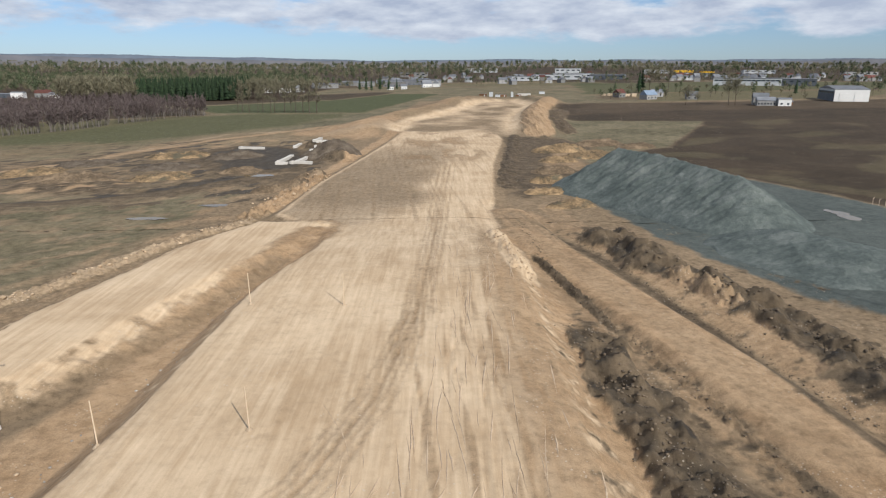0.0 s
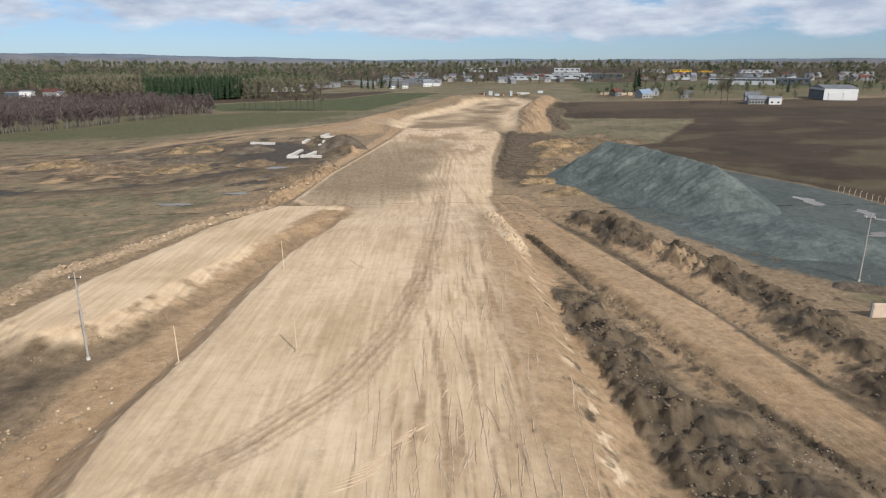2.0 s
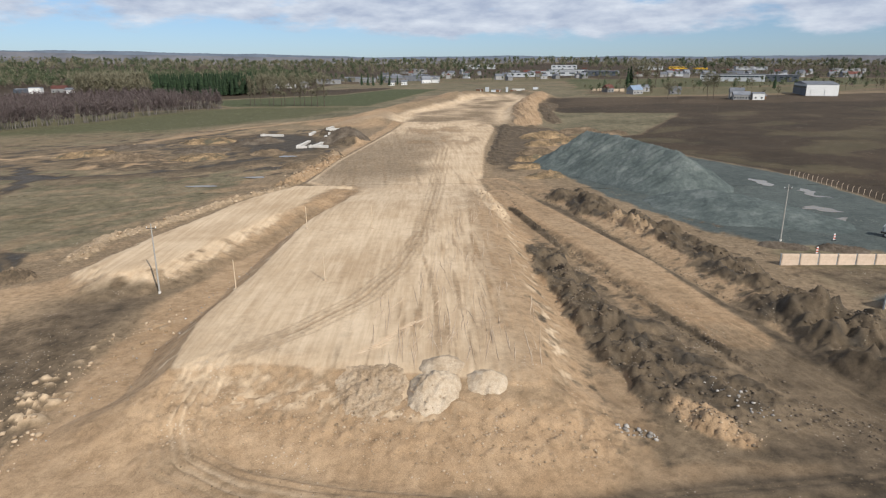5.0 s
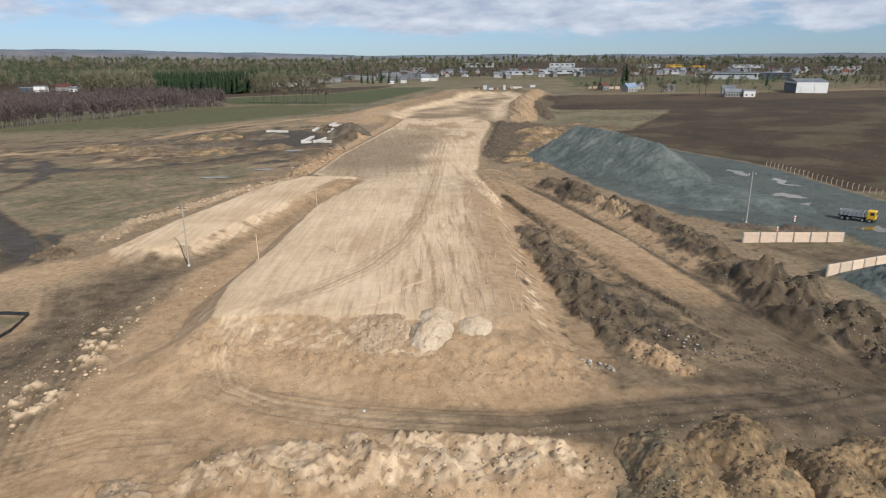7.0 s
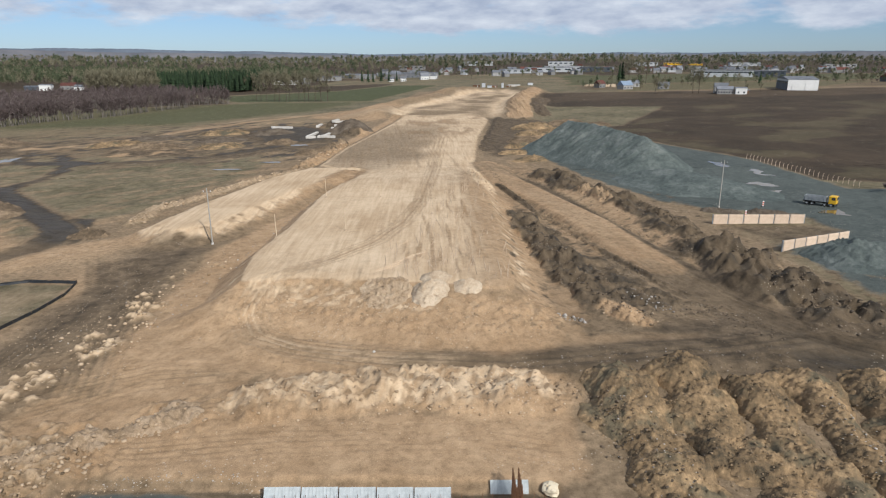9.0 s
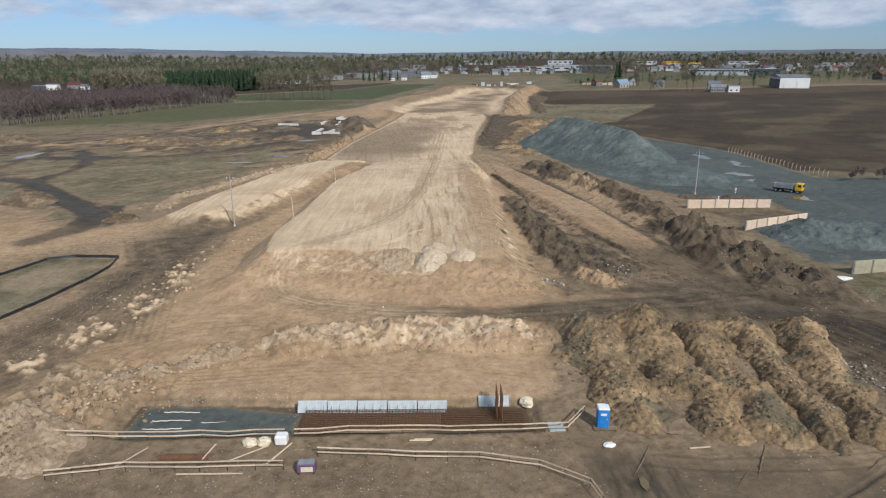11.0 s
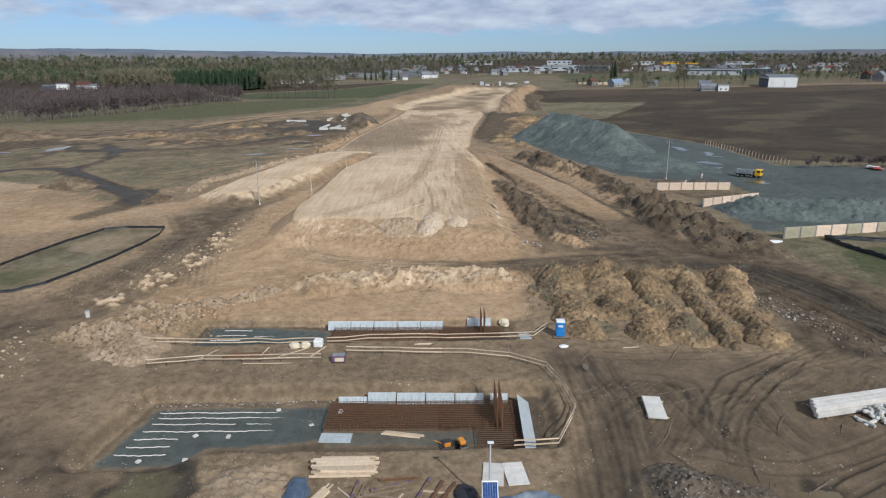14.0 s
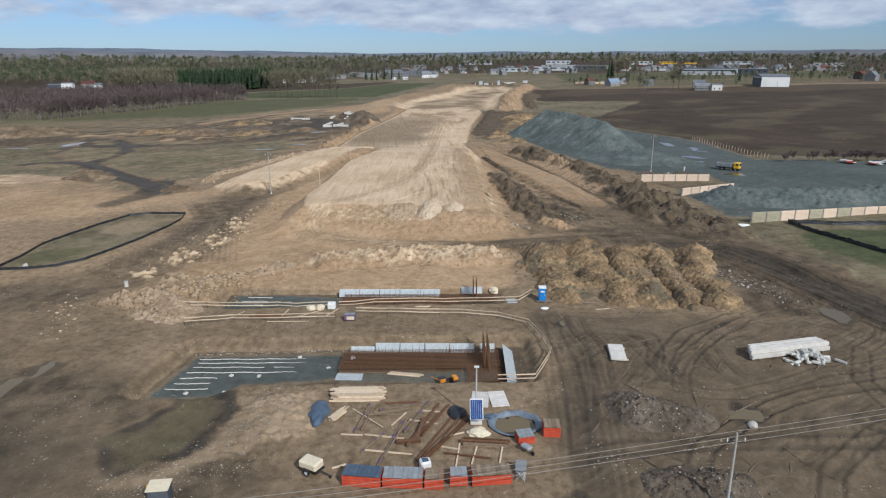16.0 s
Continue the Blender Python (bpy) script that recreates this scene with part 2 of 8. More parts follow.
TWIG_TAN = island("budding_twigs", (0.124, 0.118, 0.076), (0.212, 0.190, 0.126))
SPRUCE = island("spruce_needles", (0.012, 0.026, 0.012), (0.035, 0.060, 0.026))
PINE = island("pine_needles", (0.054, 0.072, 0.039), (0.112, 0.130, 0.070))
WATER_M = Nodes("muddy_water", 0.08)
WATER_M.base((0.135, 0.102, 0.052)); WATER_M.bsdf.inputs["Specular IOR Level"].default_value = 0.35
WATER_M.bump(WATER_M.noise(3.0, 3.0), 0.05, 0.02)
WATER = WATER_M.mat
GLASS_M = Nodes("window_glass", 0.08)
GLASS_M.base((0.03, 0.04, 0.05))
GLASS = GLASS_M.mat

# ---- terrain: one sheet, fine over the works and coarse towards the horizon ----
def axis(lo, hi, step, grow, far_lo, far_hi, knots=()):
    """Even steps from lo to hi, of other sizes from each knot on, growing beyond both ends."""
    mid = np.arange(lo, hi + step / 2, step)
    if knots:
        ends = [lo] + [k for k, _ in knots[1:]] + [hi]
        mid = np.concatenate([np.arange(a, b - s * 0.5, s) for a, b, (_, s) in zip(ends[:-1], ends[1:], knots)])

    def reach(start, limit):
        d, s, got = 0.0, step, []
        while start + d < limit:
            s = min(s * grow, 160.0)
            d += s
            got.append(start + d)
        return np.array(got)

    up, down = reach(mid[-1], far_hi), -reach(-mid[0], -far_lo)[::-1]
    return np.concatenate([down, mid, up])


XS = axis(-64.0, 70.0, 0.30, 1.045, -3600, 3600, ((-64, 0.48), (-46, 0.34), (13, 0.24), (62, 0.34)))
YS = np.concatenate([axis(-76.0, 142.0, 0.30, 1.06, -700, 143, ((-76, 0.24), (-26, 0.29), (36, 0.40), (90, 0.52)))[:-1], axis(142.0, 142.25, 0.305, 1.025, 141.9, 4700)[2:]])
X, Y = np.meshgrid(XS, YS)


def lattice(ix, iy, seed):
    h = (ix.astype(np.int64) * 374761393 + iy.astype(np.int64) * 668265263 + seed * 974634533) & 0x7FFFFFFF
    h = ((h ^ (h >> 13)) * 1274126177) & 0x7FFFFFFF
    return ((h ^ (h >> 16)) & 0xFFFF) / 65535.0 * 2 * math.pi


def grain(x, y, seed):
    """Gradient noise, about -0.7 to 0.7."""
    x0, y0 = np.floor(x), np.floor(y)
    fx, fy = x - x0, y - y0
    u, v = fx * fx * fx * (fx * (fx * 6 - 15) + 10), fy * fy * fy * (fy * (fy * 6 - 15) + 10)

    def corner(i, j):
        a = lattice(x0 + i, y0 + j, seed)
        return np.cos(a) * (fx - i) + np.sin(a) * (fy - j)

    a = corner(0, 0) * (1 - u) + corner(1, 0) * u
    b = corner(0, 1) * (1 - u) + corner(1, 1) * u
    return a * (1 - v) + b * v


def layered(x, y, size, octaves, seed, gain=0.5):
    total, amp = 0.0, 1.0
    for k in range(octaves):
        total = total + amp * grain(x / size * 2 ** k, y / size * 2 ** k, seed + k)
        amp *= gain
    return total


def ease(v, lo, hi):
    t = np.clip((v - lo) / (hi - lo), 0, 1)
    return t * t * (3 - 2 * t)


def far_rise(y):
    """The land climbs slowly ahead, then to low hills."""
    return 0.011 * np.maximum(0, y - 150) + 4e-6 * np.maximum(0, y - 900) ** 2


Z = far_rise(np.minimum(Y, 2500)) + 0.35 * layered(X, Y, 30.0, 3, 5) + 0.035 * layered(X, Y, 2.2, 3, 11)
Z += 1.1 * ease(Y, -20, 12) * (1 - ease(X, 42, 62)) * (1 - 0.6 * ease(Y, 140, 260))
Z += ease(Y, 1200, 4200) * (26 * layered(X, Y, 1300.0, 3, 21) + 10 * ease(-X, 0, 2500))
ZONES = ["sand", "clay", "topsoil", "turf", "gravel", "plough", "wet", "meadow"]
W = {name: np.zeros_like(Z) for name in ZONES}


def window(pts, margin):
    p = np.array(pts, float)
    i0, i1 = np.searchsorted(XS, [p[:, 0].min() - margin, p[:, 0].max() + margin])
    j0, j1 = np.searchsorted(YS, [p[:, 1].min() - margin, p[:, 1].max() + margin])
    return np.s_[j0:j1, i0:i1]


def along(pts, margin):
    """Distance to a line, side of it, and how far along it, within a window of the sheet."""
    w = window(pts, margin)
    x, y = X[w], Y[w]
    best, run, side, done = np.full(x.shape, 1e9), np.zeros(x.shape), np.zeros(x.shape), 0.0
    for (ax, ay), (bx, by) in zip(pts[:-1], pts[1:]):
        dx, dy = bx - ax, by - ay
        n = math.hypot(dx, dy)
        t = np.clip(((x - ax) * dx + (y - ay) * dy) / (n * n), 0, 1)
        d = np.hypot(x - ax - t * dx, y - ay - t * dy)
        near = d < best
        best = np.where(near, d, best)
        run = np.where(near, done + t * n, run)
        side = np.where(near, np.sign((x - ax) * dy - (y - ay) * dx), side)
        done += n
    return w, best, run, side


def inside(pts, margin):
    """Signed distance to a closed outline: negative within."""
    w, d, run, _ = along([*pts, pts[0]], margin)
    x, y, odd = X[w], Y[w], np.zeros(d.shape, bool)
    for (ax, ay), (bx, by) in zip(pts, [*pts[1:], pts[0]]):
        cross = (ay > y) != (by > y)
        odd ^= cross & (x < (bx - ax) * (y - ay) / (by - ay + 1e-12) + ax)
    return w, np.where(odd, -d, d)


def lay(name, w, m):
    """Cover what lies there with a soil, by the share m."""
    m = np.clip(m, 0, 1)
    for zone in ZONES:
        W[zone][w] *= 1 - m
    W[name][w] += m


def area(name, pts, soft=2.0, share=1.0, rag=1.0, seed=3):
    w, d = inside(pts, soft * 2 + rag * 2)
    d = d + rag * 1.5 * layered(X[w], Y[w], rag * 4 + 1, 3, seed)
    lay(name, w, share * ease(-d, -soft, soft))
    return w, d


def strip(name, pts, half, soft=1.0, share=1.0, rag=0.5, seed=4):
    w, d, run, side = along(pts, half + soft + rag * 2)
    d = d + rag * 1.5 * layered(X[w], Y[w], rag * 4 + 1, 3, seed)
    lay(name, w, share * ease(half - d, -soft, soft))
    return w, d


def mesa(pts, top, run_out, soft=0.8, rough=0.0, seed=31):
    """A filled platform: flat at the height top, with banks that take run_out metres."""
    w, d = inside(pts, 16)
    d = d + 0.3 * layered(X[w], Y[w], 5.0, 3, seed)
    k = 1 - np.clip((d + 0.2) / (run_out(X[w], Y[w]) if callable(run_out) else run_out), 0, 1)
    k = k ** 1.12 * (1 - 0.06 * ease(d, -2.5, 0.5))
    bank = k * (1 - k) * 4
    Z[w] = Z[w] * (1 - k) + (top if not callable(top) else top(X[w], Y[w])) * k + bank * rough * layered(X[w], Y[w], 2.2, 4, seed + 5)
    return w, d, k


def ridge(pts, height, half, clods, size=2.4, name=None, seed=51, share=1.0, fade=4.0):
    """A windrow of tipped soil: a heap along a line, broken into clods."""
    w, d, run, _ = along(pts, half * 1.8)
    total = sum(math.dist(a, b) for a, b in zip(pts[:-1], pts[1:]))
    ends = np.minimum(ease(run, 0, fade) + 0.25, 1) * np.minimum(ease(total - run, 0, fade) + 0.25, 1)
    x, y = X[w], Y[w]
    wob = 1 + 0.45 * layered(x, y, half * 2.2, 2, seed + 9)
    k = np.clip(1 - (d / (half * wob)) ** 1.5, 0, 1) * ends
    lump = np.abs(layered(x, y, size, 4, seed, 0.6))
    Z[w] += height * k * (1 + 0.6 * layered(x, y, half * 1.5, 3, seed + 3)) + clods * ease(k, 0, 0.25) * (lump * 2.0 - 0.45)
    if name:
        lay(name, w, share * ease(k, 0.02, 0.25))
    return w, k


def spoil_bank(pts, height, half, name="topsoil", seed=51, share=0.92, fade=6.0, lump=0.7):
    """An uneven bank of dumped soil: hummocks and slumps, ragged at the foot."""
    w, d, run, _ = along(pts, half * 1.9)
    total = sum(math.dist(a, b) for a, b in zip(pts[:-1], pts[1:]))
    ends = (ease(run, 0, fade) * 0.8 + 0.2) * (ease(total - run, 0, fade) * 0.8 + 0.2)
    x, y = X[w], Y[w]
    reach = half * (1 + 0.75 * layered(x, y, half * 2.4, 3, seed + 9, 0.6))
    k = np.clip(1 - (d / reach) ** 2, 0, 1) * ends
    hummock = np.clip(0.62 + 1.25 * layered(x, y, 5.5, 3, seed + 3, 0.6), 0.12, 1.5)
    crag = 0.5 - np.abs(layered(x, y, 3.4, 4, seed, 0.62))
    Z[w] += height * k ** 0.8 * hummock + lump * ease(k, 0.02, 0.5) * (crag - 0.12)
    lay(name, w, share * ease(k + 0.35 * layered(x, y, 3.0, 4, seed + 5, 0.65), 0.02, 0.34))
    Z[w] += 0.30 * ease(k, 0.05, 0.4) * (np.abs(layered(x, y, 1.3, 3, seed + 11, 0.6)) * 2 - 0.4)
    lay("wet", w, ease(k, 0.1, 0.4) * np.clip(0.55 + 0.6 * layered(x, y, 4.0, 3, seed + 13), 0, 1))
    return w, k


# soils over the wide land, from far to near
area("turf", [(-3500, -650), (3500, -650), (3500, 4600), (-3500, 4600)], 5, 0.75, 1)
lay("plough", np.s_[:, :], ease(layered(X, Y, 420.0, 3, 61), 0.05, 0.25) * ease(Y, 900, 1300) * 0.8)
lay("topsoil", np.s_[:, :], ease(layered(X, Y, 600.0, 3, 71), 0.0, 0.3) * ease(Y, 1700, 2600) * 0.9)
lay("plough", np.s_[:, :], ease(layered(X, Y, 160.0, 3, 77), -0.1, 0.2) * ease(Y, 760, 900) * 0.6)
# bare ground of the works
w, d = inside([(-66, -160), (64, -160), (64, 90), (44, 180), (70, 600), (55, 640), (-20, 620), (-35, 420), (-48, 300), (-60, 180), (-74, 100), (-90, 40), (-160, 20), (-160, -160)], 30)
bare = ease(-d - 3 * layered(X[w], Y[w], 16, 4, 81), -4, 4)
for zone in ZONES:
    W[zone][w] *= 1 - bare
# ground colour darkened below the woods and between the houses, so gaps between trees read dark
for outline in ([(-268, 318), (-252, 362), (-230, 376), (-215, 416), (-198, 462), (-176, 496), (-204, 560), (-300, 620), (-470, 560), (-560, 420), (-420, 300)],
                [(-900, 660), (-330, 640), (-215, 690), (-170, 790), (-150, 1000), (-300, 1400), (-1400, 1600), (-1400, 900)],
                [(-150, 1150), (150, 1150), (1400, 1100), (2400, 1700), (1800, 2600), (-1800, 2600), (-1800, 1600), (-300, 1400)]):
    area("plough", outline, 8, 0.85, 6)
area("plough", [(150, 590), (330, 560), (800, 600), (1200, 900), (1000, 1150), (200, 1150)], 8, 0.5, 10)
area("meadow", [(150, 700), (420, 720), (900, 800), (900, 1000), (200, 1000)], 8, 0.7, 14)
area("meadow", [(180, 560), (300, 540), (420, 600), (520, 700), (200, 700)], 8, 0.55, 10)
# meadow and field beyond the wood
area("meadow", [(-180, 512), (-58, 494), (0, 760), (-60, 770), (-110, 660), (-230, 600)], 6, 1.0, 3)
area("plough", [(-240, 610), (-110, 670), (-60, 775), (-60, 830), (-260, 720)], 6, 0.8, 3)
area("meadow", [(-640, 640), (-380, 560), (-380, 620), (-640, 760)], 8, 0.8, 3)
area("meadow", [(0, 960), (260, 940), (260, 1080), (0, 1100)], 10, 0.5, 4)
# fields beside the works
area("plough", [(70, 405), (156, 384), (800, 470), (800, 540), (120, 560), (84, 520)], 4, 1.0, 2)
area("clay", [(84, 440), (172, 463), (320, 457), (800, 530), (800, 610), (120, 560)], 8, 0.30, 4)
area("turf", [(62, 300), (78, 404), (160, 386), (96, 272)], 3, 1.0, 1.5)
w, d = area("plough", [(98, 274), (158, 384), (800, 470), (800, 40), (128, 100), (114, 106), (113, 158), (96, 206), (78, 262)], 3, 1.0, 1.5)
Z[w] += ease(-d, 0, 3) * 0.05 * np.sin((X[w] + 0.4 * Y[w]) * 1.1)
lay("meadow", w, ease(-d, 0, 5) * 0.35 * ease(layered(X[w], Y[w], 40, 4, 33), -0.1, 0.3))
area("turf", [(110, 120), (175, 98), (175, 72), (118, 92)], 3, 0.8, 1.5)
# meadow and wet, churned ground on the low side
area("turf", [(-300, 60), (-75, 85), (-58, 140), (-60, 200), (-300, 220)], 8, 0.6, 4)
w, d = area("topsoil", [(-190, 195), (-66, 180), (-40, 215), (-44, 262), (-70, 300), (-120, 300), (-210, 240)], 6, 0.6, 5)
Z[w] += ease(-d, 0, 8) * 0.8 * np.abs(layered(X[w], Y[w], 9, 4, 91))
area("turf", [(-400, 300), (-150, 310), (-60, 420), (-40, 490), (-160, 500), (-400, 420)], 10, 0.9, 4)
area("meadow", [(-400, 310), (-160, 320), (-90, 400), (-60, 490), (-160, 500), (-400, 420)], 10, 0.55, 6)
area("clay", [(-150, 285), (-60, 300), (-44, 360), (-60, 380), (-130, 350)], 6, 0.35, 5)
strip("sand", [(-260, 195), (-158, 226), (-141, 272), (-119, 353), (-70, 372)], 3.0, 2.0, 0.5, 1.5)
strip("wet", [(-131, 121), (-110, 92), (-85, 78), (-80, 62), (-90, 48)], 4.5, 1.0, 0.9, 0.8)
strip("wet", [(-131, 121), (-165, 152), (-166, 190), (-200, 250)], 3.6, 1.0, 0.6, 0.8)
area("clay", [(-170, 100), (-117, 96), (-88, 62), (-86, 36), (-120, 30), (-180, 60)], 5, 0.6, 3)
area("sand", [(-170, 105), (-135, 100), (-112, 88), (-140, 84), (-180, 90)], 3, 0.7, 2)
strip("clay", [(-92, 40), (-62, 62), (-50, 52), (-60, 34)], 7, 4, 0.5, 3)
area("turf", [(-75, 40), (-61, 34), (-60, 23), (-64, 5), (-70, -4), (-82, -4), (-80, 14)], 1.5, 0.8, 1)
area("sand", [(-76, 32), (-64, 32), (-62, 22), (-67, 8), (-76, 14)], 4, 0.25, 3)
area("meadow", [(-76, 30), (-66, 28), (-66, 4), (-72, -3), (-80, 0)], 4, 0.45, 3)
# patchwork of scraped, wet and sandy ground on the low side
w, d = inside([(-260, 60), (-72, 40), (-48, 150), (-40, 230), (-60, 330), (-200, 330), (-300, 200)], 20)
x, y = X[w], Y[w]
patch = ease(-d, -6, 8)
x, y = 0.8 * x - 0.6 * y, 0.6 * x + 0.8 * y
lay("sand", w, patch * 0.28 * ease(layered(x, y * 0.6, 6, 5, 311, 0.62), 0.12, 0.36) * ease(layered(x, y, 45, 2, 313), -0.1, 0.25))
lay("clay", w, patch * 0.45 * ease(layered(x, y * 0.6, 8, 5, 321, 0.62), 0.02, 0.30))
lay("wet", w, patch * 0.8 * ease(layered(x, y * 0.6, 8, 5, 331, 0.62), 0.05, 0.25) * ease(Y[w], 130, 190))
Z[w] += patch * 0.35 * layered(x, y, 9, 4, 341)
area("clay", [(-83, 349), (-60, 411), (-24, 428), (-36, 310), (-60, 330)], 6, 0.7, 4)
area("topsoil", [(-108, 282), (-96, 303), (-70, 296), (-48, 256), (-50, 226), (-78, 220), (-98, 250)], 3, 0.9, 3)
area("wet", [(-104, 280), (-92, 298), (-70, 292), (-52, 254), (-54, 228), (-80, 226)], 3, 0.8, 3)
area("topsoil", [(-136, 188), (-142, 214), (-131, 228), (-100, 206), (-102, 190)], 3, 0.7, 3)
w, d = inside([(-136, 188), (-142, 214), (-131, 228), (-100, 206), (-102, 190)], 6)
Z[w] += ease(-d, -2, 4) * 1.4 * np.abs(layered(X[w], Y[w], 5, 4, 345, 0.6))
lay("clay", w, ease(-d, -1, 3) * 0.8 * ease(layered(X[w], Y[w], 7, 4, 347, 0.6), 0.02, 0.22))
strip("clay", [(-240, 205), (-172, 223), (-150, 252), (-136, 285), (-118, 325), (-94, 355), (-66, 392)], 2.6, 1.2, 0.85, 0.6)
strip("sand", [(-240, 205), (-172, 223), (-150, 252), (-136, 285), (-118, 325), (-94, 355), (-66, 392)], 1.4, 1.0, 0.4, 0.6)
area("topsoil", [(-230, 224), (-190, 226), (-178, 200), (-196, 180), (-226, 196)], 3, 0.85, 3)
strip("topsoil", [(-156, 125), (-145, 127), (-131, 121), (-114.7, 104.5), (-95.3, 83.6), (-84, 70.5), (-82, 58), (-86, 48)], 4.8, 1.0, 0.6, 0.6)
strip("wet", [(-156, 125), (-145, 127), (-131, 121), (-114.7, 104.5), (-95.3, 83.6), (-84, 70.5), (-82, 58), (-86, 48)], 3.6, 0.8, 0.95, 0.5)
strip("wet", [(-131, 123), (-132, 150), (-138.6, 171.7), (-154.8, 194)], 3.0, 1.0, 0.9, 0.6)
strip("wet", [(-160, 178), (-127, 173), (-108, 175), (-89.5, 185), (-70, 214)], 4.0, 1.5, 0.8, 1.2)
strip("topsoil", [(-127, 168), (-108, 170), (-89, 180), (-64, 206), (-52, 214)], 6.0, 2.0, 0.45, 1.5)
w, d, run, _ = along([(-150, 122), (-131, 117), (-116, 101), (-98, 81), (-88, 69), (-87, 58)], 8)
Z[w] += 0.5 * np.exp(-((d - 1.5) / 2.0) ** 2)
area("sand", [(-170, 150), (-80, 165), (-64, 120), (-76, 78), (-108, 98), (-128, 128)], 6, 0.20, 5)
area("meadow", [(-420, 320), (-262, 318), (-228, 372), (-196, 452), (-150, 500), (-64, 480), (-96, 375), (-160, 285), (-230, 260), (-420, 280)], 8, 0.30, 5)
# the yard of crushed stone
w, d = area("gravel", [(36, 186), (46, 126), (58, 92), (66, 84), (84, 76), (84, 62), (66, 52), (68, 24), (105, 26), (178, 44), (178, 82), (126, 102), (113, 104), (112, 158), (94, 208), (70, 240)], 2, 0.95, 1.2)
flat_k = ease(-d, -3, 4)
Z[w] = Z[w] * (1 - flat_k) + (0.55 + 0.12 * layered(X[w], Y[w], 9.0, 3, 19)) * flat_k
area("topsoil", [(62, 68), (82, 67), (86, 60), (70, 50)], 2, 0.6, 1)
area("turf", [(68, 16), (78, 12), (98, 14), (140, 20), (140, -30), (72, -18), (66, 0)], 2, 0.9, 1.5)
# green grass, its darker tone partly painted in for a cloud's shadow
area("meadow", [(78, 12), (98, 14), (140, 18), (140, -26), (80, -16), (72, 0)], 3, 0.9, 2)

# the road works: the long cut ahead
left_cut, right_cut = [(-20, 352), (-16, 420), (8, 470), (40, 612)], [(30, 318), (46, 450), (72, 563), (66, 640)]
cut = left_cut + right_cut[::-1]
w, d = inside(cut, 70)
land = Z[w].copy()
bank = ease(d, 0, 22)
ramp_up = ease(Y[w], 300, 380) * (1 - ease(Y[w], 610, 700))
rise = 5.5 * ease(d, 2, 18) * (1 - ease(d, 18, 46)) * ramp_up * (0.75 + 0.8 * layered(X[w], Y[w], 40, 3, 41))
Z[w] = land * bank + (2.6 + 0.004 * (Y[w] - 320) + 0.25 * layered(X[w], Y[w], 14, 3, 43)) * (1 - bank) + rise
lay("sand", w, ease(-d, -16, 3) * (0.40 + 0.9 * layered(X[w], Y[w], 35, 3, 44)) * ease(Y[w], 290, 330))
lay("sand", w, np.exp(-((d - 5) / 6) ** 2) * ramp_up * 1.0)
lay("clay", w, np.exp(-((d - 24) / 10) ** 2) * ramp_up * 0.6)
area("sand", [(-60, 366), (-30, 400), (-20, 372), (-40, 340), (-70, 330)], 6, 0.45, 4)
ridge([(50, 318), (54, 360), (62, 430), (92, 560)], 1.2, 9, 1.0, 6, "clay", 131, 0.8, 20)
ridge([(66, 330), (72, 400), (90, 480)], 1.2, 6, 0.8, 5, "topsoil", 137, 0.8, 20)
area("topsoil", [(30, 318), (60, 312), (66, 276), (50, 216), (40, 186), (22, 170), (18, 200), (26, 260)], 4, 0.8, 3)
area("clay", [(34, 226), (46, 262), (62, 268), (48, 214)], 3, 0.6, 3)
ridge([(-40, 250), (-46, 272), (-60, 300)], 3.2, 9, 1.0, 6, "topsoil", 133, 0.8)
# carriageway between the near fill and the cut
w, d, k = mesa([(-40, 150), (-38, 190), (-26, 290), (-20, 352), (28, 330), (29, 306), (18, 226), (12, 150), (12, 125), (-22, 125)], lambda x, y: 2.7 + 0.0 * x + 0.12 * layered(x, y, 9, 3, 45), 4.0)
lay("sand", w, ease(-d, -2.0, 1.0) * 0.85)
lay("gravel", w, ease(-d, 0, 2) * 0.3 * ease(-X[w] + 10 * layered(X[w], Y[w], 30, 3, 58) + 0.06 * (Y[w] - 150), 2, 16) * (1 - ease(Y[w], 200, 290)))
lay("topsoil", w, ease(-d, 0, 2) * 0.34 * ease(0.12 * (Y[w] - 150) - 6 - X[w] + 5 * layered(X[w], Y[w] * 0.3, 9, 3, 53), -4, 7) * ease(Y[w], 138, 165) * (1 - ease(Y[w], 260, 330)))
lines_k = layered(X[w] + 0.10 * (Y[w] - 200), Y[w] * 0.03, 1.6, 3, 52)
lay("clay", w, ease(-d, 0, 2) * ease(lines_k, 0.05, 0.40) * 0.30)
lay("topsoil", w, ease(-d, 0, 2) * ease(-lines_k, 0.15, 0.45) * 0.08)
strip("clay", [(-44, 160), (-40, 215), (-31, 292), (-24, 350)], 3.0, 1.5, 0.8, 1.0)
ridge([(19, 186), (24, 226), (33, 290), (37, 322)], 0.7, 3.4, 0.4, 2.0, "topsoil", 139, 0.9, 10)
w, d = inside([(-20, 240), (16, 232), (27, 300), (28, 332), (-18, 350)], 6)
lay("clay", w, ease(-d, -2, 6) * 0.5 * ease(layered(X[w], Y[w] * 0.5, 13, 4, 149), -0.05, 0.3))

